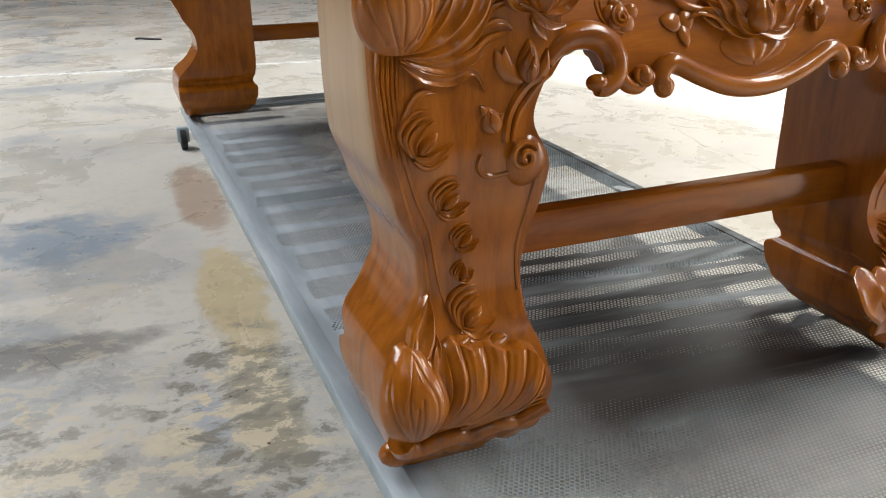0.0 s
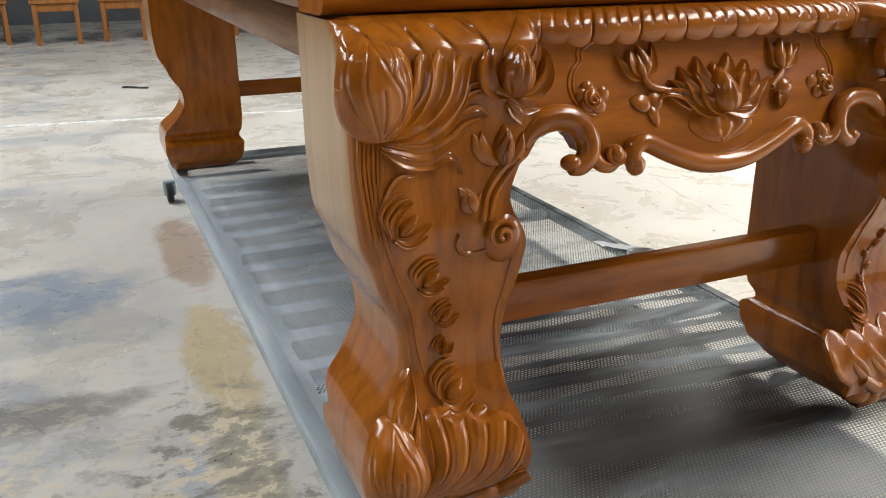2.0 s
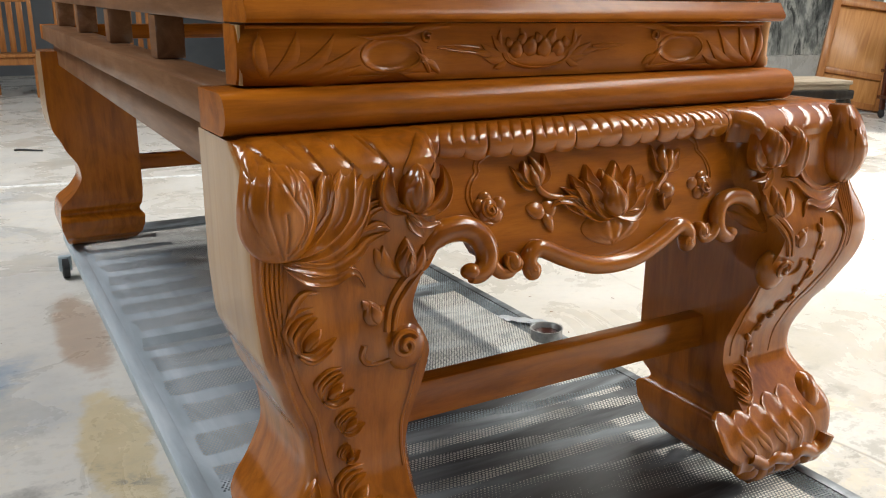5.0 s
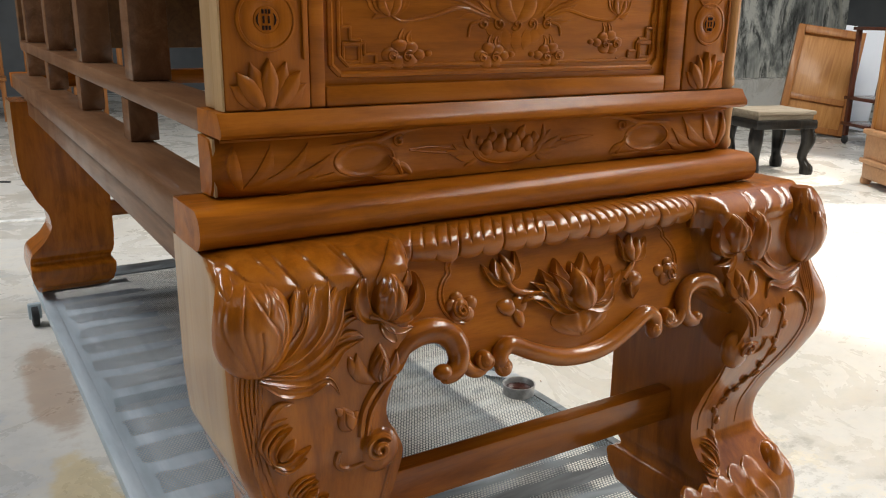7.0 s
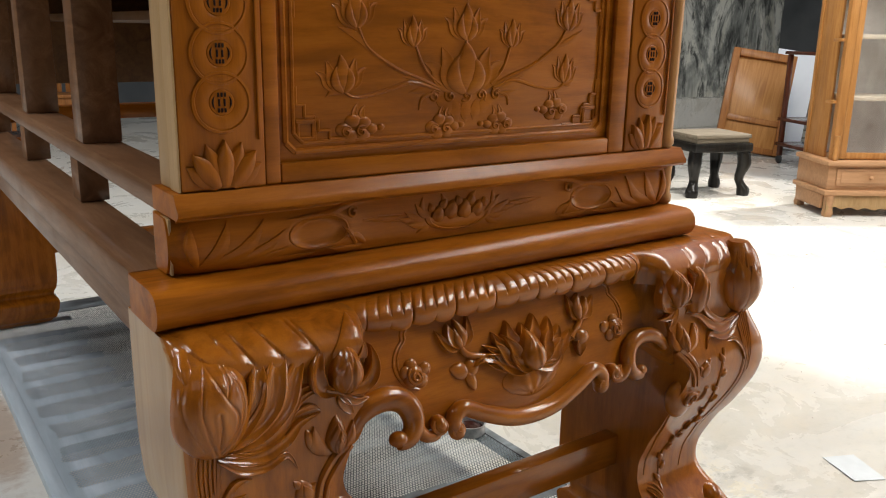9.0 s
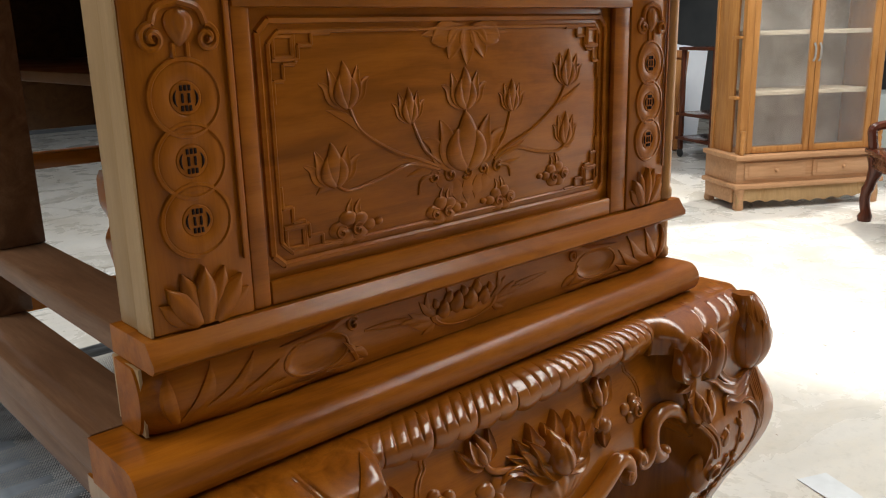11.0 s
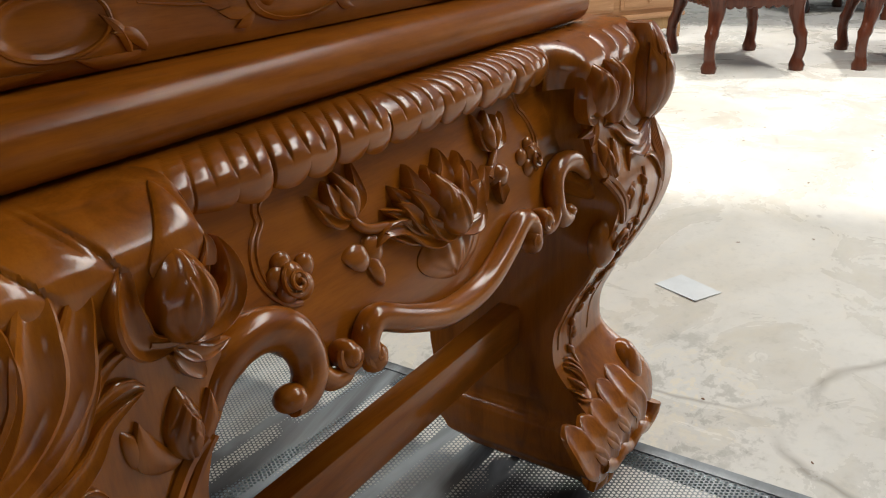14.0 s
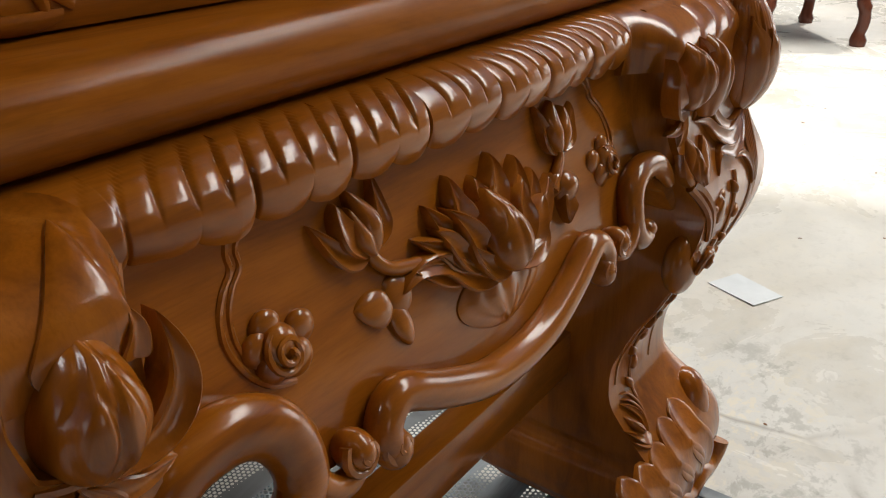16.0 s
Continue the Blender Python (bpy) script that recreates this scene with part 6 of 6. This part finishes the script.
GLASS = m.mat
m = Mat("dusty_backboard", 0.8)
m.color(m.ramp(m.noise(5, 5, 0.65), ((0.3, (0.36, 0.33, 0.30)), (0.55, (0.53, 0.50, 0.465)), (0.72, (0.66, 0.635, 0.60)))))
BACKBOARD = m.mat
CREAM = wood("raw_pale_wood", (0.50, 0.40, 0.27), (0.64, 0.54, 0.40), (0.72, 0.64, 0.52), "x", 0.6, 0.0)
m = Mat("dull_white_board", 0.5)
m.color(m.ramp(m.noise(3, 3), ((0.3, (0.72, 0.75, 0.8)), (0.7, (0.8, 0.83, 0.86)))))
BOARD = m.mat
m = Mat("marble_inlay", 0.2)
m.color(m.ramp(m.noise(14, 5, 0.6, None, 1.5), ((0.4, (0.25, 0.25, 0.24)), (0.55, (0.6, 0.6, 0.57)))))
MARBLE = m.mat
m = Mat("grey_green_metal", 0.5, 0.1)
m.color(m.ramp(m.noise(4, 3), ((0.3, (0.40, 0.44, 0.42)), (0.7, (0.50, 0.54, 0.51)))))
GREYGREEN = m.mat
m = Mat("weathered_wood", 0.8)
m.color(m.ramp(m.noise(5, 4, 0.6, m.stretched((6, 6, 0.6))), ((0.3, (0.10, 0.09, 0.075)), (0.7, (0.30, 0.27, 0.23)))))
WEATHERED = m.mat
m = Mat("yellow_plastic", 0.4)
m.color(m.ramp(m.noise(20, 2), ((0.3, (0.62, 0.42, 0.02)), (0.7, (0.75, 0.55, 0.04)))))
YELLOW = m.mat

BOWL = thing("paint_bowl", (1.347, 1.665, P), "shallow grey tin of dark wood stain on the platform", "bowl")
bm = bmesh.new()
add_turned(bm, (1.347, 1.665, P), ((0.038, 0.0), (0.042, 0.003), (0.043, 0.030), (0.045, 0.032), (0.041, 0.032), (0.039, 0.028), (0.038, 0.012), (0.002, 0.012)), 28)
part("rim", bm, TIN, BOWL, skewed=True)
bm = bmesh.new()
add_turned(bm, (1.347, 1.665, P), ((0.002, 0.0135), (0.0375, 0.0135), (0.0375, 0.017), (0.002, 0.0175)), 28)
part("stain", bm, STAIN, BOWL, "dark red-brown wood stain", skewed=True)
RAG = thing("rag", (1.36, 1.77, P), "crumpled white rag on the platform", "rag")
bm = bmesh.new()
grid = [[bm.verts.new((1.315 + 0.012 * i, 1.81 - 0.011 * i + 0.012 * j, P + 0.006 + 0.012 * abs(noise.noise(Vector((i * 0.6, j * 0.6, 3)))))) for j in range(5)] for i in range(9)]
for a, b in zip(grid, grid[1:]):
    for j in range(4):
        bm.faces.new((a[j], a[j + 1], b[j + 1], b[j]))
bmesh.ops.solidify(bm, geom=bm.faces[:], thickness=0.002)
part("cloth", bm, PAPER, RAG, skewed=True)

bm = bmesh.new()
corners = ((2.263, 1.154), (2.209, 1.027), (2.296, 0.983), (2.352, 1.110))
loft(bm, [[Vector((x, y, z + 0.002 * (k % 2))) for k, (x, y) in enumerate(corners)] for z in (0.001, 0.0022)])
tagged(part("paper_sheet", bm, PAPER, None, "", False), "sheet of pale grey paper lying on the floor", "paper")
structure("floor_line", box((-6.9, -0.022, 0.0), (2.4, 0.022, 0.003), 0, Matrix.Translation((0.0, 5.10, 0.0)) @ Matrix.Rotation(-0.14, 4, "Z")), LINE, "worn white line painted on the floor", "floor line")
bm = bmesh.new()
add_tube(bm, spline([Vector((0.32, 6.347, 0.006)), Vector((0.37, 6.33, 0.008)), Vector((0.43, 6.28, 0.006)), Vector((0.485, 6.246, 0.006))], 6), (0.014, 0.010), 7, 0.5, Vector((0, 0, 1)))
tagged(part("black_strip", bm, RUBBER), "thin black rubber strip lying on the floor", "strip")

rng = random.Random(11)
bm = bmesh.new()
for k in range(240):
    x, y = (rng.uniform(1.5, 4.8), rng.uniform(-0.3, 4.5)) if k % 3 else (rng.uniform(-1.6, 0.25), rng.uniform(1.0, 4.0))
    r, a = (rng.uniform(0.002, 0.008) if k % 3 else rng.uniform(0.001, 0.004)), rng.uniform(0, 6.28)
    ring = [(r * rng.uniform(0.6, 1.3) * math.cos(q * 1.2566), 0.5 * r * rng.uniform(0.6, 1.3) * math.sin(q * 1.2566)) for q in range(5)]
    low = [bm.verts.new((x + u * math.cos(a) - v * math.sin(a), y + u * math.sin(a) + v * math.cos(a), 0.0002)) for u, v in ring]
    high = [bm.verts.new(v.co + Vector((0, 0, 0.001))) for v in low]
    bm.faces.new(high)
    for q in range(5):
        bm.faces.new((low[q], low[(q + 1) % 5], high[(q + 1) % 5], high[q]))
tagged(part("debris", bm, RAIL, None), "small dark chips and flakes scattered on the floor", "debris", "", "stuff")

# ---------------------------------------------------------------- furniture round the hall


def placed(ob, m):
    """Stand a thing built round the origin at the pose m."""
    ob.matrix_basis = m
    return ob


def cabriole(bm, x, y, h, r=0.024, out=(0, 0)):
    """A curved chair leg with knee, ankle and paw."""
    rows = []
    for i in range(15):
        s = i / 14
        z = h * s
        k = 0.020 * math.sin(s * math.pi * 1.9 - 0.4) if s > 0.12 else 0.012
        rad = r * lerp_table(((0.0, 1.0), (0.06, 1.15), (0.16, 0.8), (0.45, 0.78), (0.52, 1.05), (0.58, 0.85), (0.8, 1.15), (1.0, 1.35)), s)
        c = Vector((x + out[0] * k, y + out[1] * k, z))
        rows.append([c + Vector((rad * math.cos(a * math.pi / 5), rad * math.sin(a * math.pi / 5), 0)) for a in range(10)])
    return loft(bm, rows)


def armchair(label):
    """Carved armchair, facing +y, with its feet round the origin."""
    ob = thing("armchair", (0, 0, 0), label, "chair", "carved armchairs")
    w, d, h = 0.340, 0.250, 0.43
    for sx in (-1, 1):
        for sy in (-1, 1):
            bm = bmesh.new()
            cabriole(bm, sx * w, sy * d, h, 0.041, (sx, sy))
            part("leg", bm, ROSEWOOD, ob)
    part("seat", box((-w - 0.045, -d - 0.045, h + 0.02), (w + 0.045, d + 0.045, h + 0.05), 0.008), ROSEWOOD, ob)
    for sx, lo, hi in ((0, (-w, d - 0.01, h - 0.06), (w, d + 0.02, h + 0.018)), (0, (-w, -d - 0.02, h - 0.06), (w, -d + 0.01, h + 0.018)), (1, (-w - 0.02, -d, h - 0.06), (-w + 0.01, d, h + 0.018)), (1, (w - 0.01, -d, h - 0.06), (w + 0.02, d, h + 0.018))):
        rail = part("seat_rail", box(lo, hi, 0.006), ROSEWOOD, ob)
        bm = bmesh.new()
        n = 9
        for i in range(n):
            t = (i + 0.5) / n
            if sx:
                add_ball(bm, Vector(((lo[0] + hi[0]) / 2, lo[1] + (hi[1] - lo[1]) * t, lo[2])), 0.016, (1, 1.4, 0.9), 8)
            else:
                add_ball(bm, Vector((lo[0] + (hi[0] - lo[0]) * t, (lo[1] + hi[1]) / 2, lo[2])), 0.016, (1.4, 1, 0.9), 8)
        pieces("beading", bm, ROSEWOOD, rail)
    for sx in (-1, 1):
        bm = bmesh.new()
        x = sx * (w + 0.01)
        add_tube(bm, spline([Vector((x, d, h + 0.05)), Vector((x, d + 0.012, h + 0.12)), Vector((x, d + 0.004, h + 0.185)), Vector((x, 0.12, h + 0.208)), Vector((x, -0.10, h + 0.204)), Vector((x, -d, h + 0.212))], 6), (0.030, 0.030), 8)
        arm = part("armrest", bm, ROSEWOOD, ob)
        part("arm_post", box((x - 0.014, -0.03, h + 0.05), (x + 0.014, 0.0, h + 0.19), 0.004), ROSEWOOD, ob)
        bm = bmesh.new()

        def FS(u, v, n, x=x):
            return Vector((x + n, u, v))
        for u, v, r in ((-0.13, h + 0.15, 0.05), (-0.07, h + 0.20, 0.03), (-0.18, h + 0.20, 0.03), (0.09, h + 0.14, 0.05), (0.15, h + 0.10, 0.035), (-0.10, h + 0.09, 0.035), (-0.19, h + 0.10, 0.035), (0.03, h + 0.10, 0.03), (0.10, h + 0.215, 0.025), (0.05, h + 0.20, 0.03), (0.16, h + 0.18, 0.028)):
            add_spiral(bm, FS, (u, h + 0.02 + (v - h) * 0.68), r * 0.86, 1.5, 0.36, u * 20, 1, -0.01)
        pieces("fretwork", bm, ROSEWOOD, ob)
    part("paper_tag", box((-w - 0.048, -d - 0.01, h + 0.13), (-w - 0.046, -d + 0.07, h + 0.235), 0), PAPER, ob, "white paper tag on the armrest")
    back = part("back_frame", box((-w - 0.02, -d - 0.02, h + 0.05), (-w + 0.03, -d + 0.02, h + 0.40), 0.01), ROSEWOOD, ob)
    part("back_frame", box((w - 0.03, -d - 0.02, h + 0.05), (w + 0.02, -d + 0.02, h + 0.40), 0.01), ROSEWOOD, ob)
    bm = bmesh.new()
    add_tube(bm, spline([Vector((-w, -d, h + 0.40)), Vector((-0.2, -d, h + 0.50)), Vector((-0.12, -d, h + 0.62)), Vector((0, -d, h + 0.68)), Vector((0.12, -d, h + 0.62)), Vector((0.2, -d, h + 0.50)), Vector((w, -d, h + 0.40))], 6), (0.026, 0.026), 8)
    part("crest_rail", bm, ROSEWOOD, ob)
    bm = bmesh.new()
    loft(bm, [[Vector((0.15 * math.cos(k * math.pi / 12), y, h + 0.33 + 0.22 * math.sin(k * math.pi / 12))) for k in range(24)] for y in (-d - 0.014, -d + 0.014)])
    splat = part("back_splat", bm, ROSEWOOD, ob)
    bm = bmesh.new()
    loft(bm, [[Vector((0.085 * math.cos(k * math.pi / 12), y, h + 0.36 + 0.13 * math.sin(k * math.pi / 12))) for k in range(24)] for y in (-d - 0.017, -d + 0.017)])
    part("inlay", bm, MARBLE, splat, "oval grey marble inlay")
    for sx in (-1, 1):
        bm = bmesh.new()

        def FK(u, v, n):
            return Vector((u, -d + n, v))
        for u, v, r in ((0.21, h + 0.14, 0.05), (0.24, h + 0.25, 0.04), (0.20, h + 0.36, 0.04), (0.17, h + 0.46, 0.03)):
            add_spiral(bm, FK, (sx * u, v), r, 1.5, 0.36, u * 30, sx, 0.0)
        pieces("fretwork", bm, ROSEWOOD, ob)
    return ob


CHAIR = armchair("dark red carved armchair with fretwork arms on cabriole legs")
# the seat looks along (-0.54, 0.84)
placed(CHAIR, pose(5.61, 1.87, 0, 0, 0, 36))
copy_thing(CHAIR, pose(6.036, 0.986, 0, 0, 0, 17))
copy_thing(CHAIR, pose(8.2, 1.5, 0, 0, 0, 70))


def display_cabinet():
    """Glazed cabinet, front along +x from the origin, depth along +y."""
    ob = thing("display_cabinet", (0, 0, 0), "golden wood display cabinet with two glazed doors on a carved base", "cabinet")
    W, D, H = 1.175, 0.44, 2.05
    bm = bmesh.new()
    xs = [i * W / 60 for i in range(61)]

    def low(x):
        u = abs(x / W - 0.5) * 2
        return 0.0 if u > 0.93 else 0.055 + 0.018 * abs(math.sin(x * 26)) - 0.02 * (1 - u)
    loft(bm, [[Vector((x, -0.025, low(x))), Vector((x, -0.03, 0.07)), Vector((x, -0.012, 0.15)), Vector((x, 0.02, 0.15)), Vector((x, 0.02, low(x)))] for x in xs])
    part("skirt", bm, PALE, ob, "pale carved scalloped skirt")
    part("skirt_side", box((-0.02, 0.022, 0.05), (0.01, D - 0.06, 0.15), 0.006), PEACH, ob)
    for x in (0.03, W - 0.03):
        for y in (0.0, D - 0.03):
            bm = bmesh.new()
            add_turned(bm, (x, y, 0), ((0.034, 0.0), (0.04, 0.02), (0.032, 0.06), (0.036, 0.15)), 12)
            part("foot", bm, PEACH, ob)
    part("base_ledge", box((-0.03, -0.04, 0.151), (W + 0.03, D, 0.185), 0.008), PEACH, ob)
    part("base", box((0.0, 0.0, 0.186), (W, D, 0.355), 0.004), PEACH, ob)
    for k in range(2):
        x0 = 0.06 + k * (W - 0.06) / 2
        dr = part("drawer", box((x0, -0.012, 0.215), (x0 + (W - 0.18) / 2, -0.001, 0.335), 0.004), PEACH, ob)
        part("drawer_panel", box((x0 + 0.03, -0.018, 0.235), (x0 + (W - 0.18) / 2 - 0.03, -0.0125, 0.315), 0.003), PEACH, dr)
        bm = bmesh.new()
        add_ball(bm, Vector((x0 + (W - 0.18) / 4, -0.03, 0.275)), 0.016)
        part("handle", bm, PEACH, dr)
    part("waist_ledge", box((-0.03, -0.04, 0.356), (W + 0.03, D, 0.39), 0.008), PEACH, ob)
    for x in (0.005, W - 0.045):
        bm = bmesh.new()
        add_turned(bm, (x + 0.02, -0.015, 0.39), [(0.014 + 0.006 * abs(math.sin(i * 0.9)), i * 0.014) for i in range(13)], 10)
        part("corner_finial", bm, GOLDEN, ob)
    for x in (0.02, W - 0.08):
        part("stile", box((x, 0.02, 0.391), (x + 0.06, 0.07, H), 0.004), GOLDEN, ob)
    for x in (0.02, W - 0.05):
        part("back_post", box((x, D - 0.05, 0.391), (x + 0.03, D - 0.01, H), 0.004), GOLDEN, ob)
    part("side_panel", box((0.03, 0.15, 0.391), (0.05, D - 0.051, H), 0.003), GOLDEN, ob)
    part("side_panel", box((W - 0.05, 0.071, 0.391), (W - 0.03, D - 0.051, H), 0.003), GOLDEN, ob)
    part("back_panel", box((0.051, D - 0.03, 0.391), (W - 0.051, D - 0.012, H), 0.002), BACKBOARD, ob, "dusty grey back panel")
    for z in (0.79, 1.20, 1.62):
        part("shelf", box((0.0815, 0.072, z), (W - 0.0815, D - 0.032, z + 0.030), 0.002), CREAM, ob, "pale raw wood shelf")
        part("side_bracket", box((-0.005, 0.05, z - 0.02), (0.029, 0.16, z), 0.004), GOLDEN, ob)
    for k in range(2):
        x0 = 0.082 + k * ((W - 0.164) / 2 + 0.002)
        x1 = x0 + (W - 0.168) / 2
        door = part("door", box((x0, 0.022, 0.395), (x0 + 0.045, 0.052, H - 0.12), 0.004), GOLDEN, ob)
        part("door_stile", box((x1 - 0.045, 0.022, 0.395), (x1, 0.052, H - 0.12), 0.004), GOLDEN, door)
        part("door_rail", box((x0 + 0.046, 0.022, 0.395), (x1 - 0.046, 0.052, 0.44), 0.004), GOLDEN, door)
        part("door_rail", box((x0 + 0.046, 0.022, H - 0.17), (x1 - 0.046, 0.052, H - 0.12), 0.004), GOLDEN, door)
        pane = part("pane", box((x0 + 0.046, 0.034, 0.441), (x1 - 0.046, 0.037, H - 0.171), 0), GLASS, door, "dusty glass pane")
        pane.visible_shadow = False
        bm = bmesh.new()
        add_tube(bm, spline([Vector((x1 - 0.02 if k == 0 else x0 + 0.02, 0.018, 1.02)), Vector((x1 - 0.02 if k == 0 else x0 + 0.02, 0.0, 1.05)), Vector((x1 - 0.02 if k == 0 else x0 + 0.02, 0.0, 1.11)), Vector((x1 - 0.02 if k == 0 else x0 + 0.02, 0.018, 1.14))], 4), (0.008, 0.008), 8)
        part("handle", bm, TIN, door, "pale metal handle")
    part("cornice", box((-0.04, -0.05, H), (W + 0.04, D + 0.01, H + 0.10), 0.02), GOLDEN, ob)
    return ob


placed(display_cabinet(), pose(5.505, 3.085, 0, 0, 0, -32) @ Matrix.Diagonal((0.955, 1.0, 1.0, 1.0)))

# low cart with an unidentified yellow block on it, behind the armchairs
CART = thing("flat_cart", (0, 0, 0), "low white flat cart with small black wheels", "cart")
part("deck", box((-0.35, -0.55, 0.13), (0.35, 0.55, 0.16), 0.006), BOARD, CART)
part("rail", box((-0.37, -0.57, 0.10), (0.37, -0.551, 0.17), 0.004), BOARD, CART)
part("rail", box((-0.37, 0.551, 0.10), (0.37, 0.57, 0.17), 0.004), BOARD, CART)
for x in (-0.28, 0.28):
    for y in (-0.45, 0.45):
        bm = bmesh.new()
        add_ball(bm, Vector((x, y, 0.06)), 0.06, (0.45, 1, 1), 14)
        part("wheel", bm, RUBBER, CART)
placed(CART, pose(8.45, 1.75, 0, 0, 0, 40))
BLOCK = thing("yellow_block", (8.62, 1.86, 0.16), "small yellow block lying on the cart", "tool")
part("case", box((8.57, 1.82, 0.161), (8.67, 1.90, 0.225), 0.018), YELLOW, BLOCK)

# low stool
STOOL = thing("low_stool", (0, 0, 0), "low square stool with dusty grey-brown top and black lacquered legs", "stool")
part("top", box((-0.248, -0.208, 0.448), (0.248, 0.208, 0.478), 0.006), DUSTY, STOOL, "dusty grey-brown top")
part("waist", box((-0.235, -0.195, 0.412), (0.235, 0.195, 0.4475), 0.004), DUSTY, STOOL)
part("apron", box((-0.262, -0.222, 0.345), (0.262, 0.222, 0.4115), 0.012), EBONY, STOOL)
for sx in (-1, 1):
    for sy in (-1, 1):
        bm = bmesh.new()
        rows = []
        for i in range(13):
            s = i / 12
            k = lerp_table(((0, 0.018), (0.12, 0.02), (0.35, -0.01), (0.7, 0.012), (1, 0.0)), s)
            rad = lerp_table(((0, 0.045), (0.1, 0.05), (0.3, 0.034), (0.75, 0.052), (1, 0.05)), s)
            cc = Vector((sx * (0.215 + k), sy * (0.165 + k), 0.36 * s))
            rows.append([cc + Vector((rad * math.cos(a * math.pi / 5), rad * math.sin(a * math.pi / 5), 0)) for a in range(10)])
        loft(bm, rows)
        part("leg", bm, EBONY, STOOL, "black lacquered curved leg")
placed(STOOL, pose(5.52, 4.11, 0, 0, 0, -17))

# leaning framed panel
LEAN = thing("framed_panel", (0, 0, 0), "framed wooden panel leaning against the wall", "panel")
part("backing", box((-0.27, 0.0, 0.02), (0.27, 0.02, 1.02), 0.002), GOLDEN, LEAN)
for lo, hi in (((-0.33, -0.05, 0.0), (-0.26, 0.05, 1.06)), ((0.26, -0.05, 0.0), (0.31, 0.05, 1.06)), ((-0.259, -0.05, 0.98), (0.259, 0.05, 1.06)), ((-0.259, -0.03, 0.30), (0.259, -0.0005, 0.36)), ((-0.259, -0.03, 0.0), (0.259, 0.03, 0.06))):
    part("frame_bar", box(lo, hi, 0.004), CARAMEL, LEAN)
placed(LEAN, pose(7.64, 5.22, 0.047, -18, 8, -48))
WHITE = thing("white_board", (0, 0, 0), "plain white board leaning beside the framed panel", "board")
part("sheet", box((-0.22, 0, 0), (0.22, 0.012, 1.05), 0.002), BOARD, WHITE)
placed(WHITE, pose(8.36, 5.30, 0.034, -8, 8, -38))

# dark trolley rack
RACK = thing("trolley_rack", (0, 0, 0), "dark red-brown trolley rack with a braced side", "rack")
for x in (-0.2, 0.2):
    for y in (-0.25, 0.25):
        part("post", box((x - 0.02, y - 0.02, 0.08), (x + 0.02, y + 0.02, 1.05), 0.003), ROSEWOOD, RACK)
        bm = bmesh.new()
        add_ball(bm, Vector((x, y, 0.045)), 0.045, (0.5, 1, 1))
        part("caster", bm, RUBBER, RACK)
for z in (0.18, 0.42, 1.05):
    part("shelf", box((-0.24, -0.29, z), (0.24, 0.29, z + 0.03), 0.003), ROSEWOOD, RACK)
bm = bmesh.new()
add_tube(bm, [Vector((-0.2, -0.27, 1.04)), Vector((0.15, -0.27, 0.62))], (0.012, 0.012), 8)
part("brace", bm, ROSEWOOD, RACK)
placed(RACK, pose(7.56, 4.42, 0, 0, 0, -25))

# grey cabinet and leaning dark boards far behind the armchair
bm = bmesh.new()
GB = thing("metal_locker", (0, 0, 0), "low grey-green metal locker", "locker")
part("body", box((-0.9, -0.25, 0), (0.9, 0.25, 0.62), 0.01), GREYGREEN, GB)
placed(GB, pose(8.9, 3.1, 0, 0, 0, -40))
boards_rng = random.Random(9)
BRD = None
for i in range(11):
    m_ = pose(9.0 + 0.12 * i, 4.1 - 0.14 * i, 0.0, -10 - boards_rng.uniform(0, 10), boards_rng.uniform(-30, -12), -48 + boards_rng.uniform(-8, 8))
    if BRD is None:
        BRD = tagged(part("dark_board", box((-0.08, -0.015, 0.02), (0.08, 0.015, 2.3), 0.003), WEATHERED), "long grey weathered board leaning upright", "board", "leaning boards")
        BRD.matrix_basis = m_
    else:
        copy_thing(BRD, m_)


def side_chair():
    """Plain high-backed chair facing +y."""
    ob = thing("side_chair", (0, 0, 0), "pale brown wooden chair with a tall slatted back", "chair", "row of chairs")
    for sx in (-1, 1):
        part("leg", box((sx * 0.2 - 0.022, 0.17, 0), (sx * 0.2 + 0.022, 0.214, 0.42), 0.004), CARAMEL, ob)
        part("back_leg", box((sx * 0.2 - 0.022, -0.214, 0), (sx * 0.2 + 0.022, -0.17, 1.08), 0.004), CARAMEL, ob)
        part("stretcher", box((sx * 0.2 - 0.012, -0.169, 0.14), (sx * 0.2 + 0.012, 0.169, 0.17), 0.003), CARAMEL, ob)
    part("seat", box((-0.24, -0.168, 0.421), (0.24, 0.24, 0.455), 0.006), CARAMEL, ob)
    part("seat_rail", box((-0.177, 0.18, 0.34), (0.177, 0.205, 0.42), 0.003), CARAMEL, ob)
    part("crest_rail", box((-0.177, -0.208, 0.98), (0.177, -0.176, 1.08), 0.006), CARAMEL, ob)
    for x in (-0.1, 0, 0.1):
        part("slat", box((x - 0.03, -0.20, 0.456), (x + 0.03, -0.185, 0.979), 0.003), CARAMEL, ob)
    return ob


SC = side_chair()
placed(SC, pose(-0.09, 10.0, 0, 0, 0, 180))
row_rng = random.Random(2)
for i, x in enumerate((-1.9, -1.3, -0.68, 0.55, 1.15, 1.8)):
    copy_thing(SC, pose(0.07 + (x - 0.09) * 1.13, 10.05 + row_rng.uniform(-0.1, 0.2), 0, 0, 0, 180 + row_rng.uniform(-12, 12)))
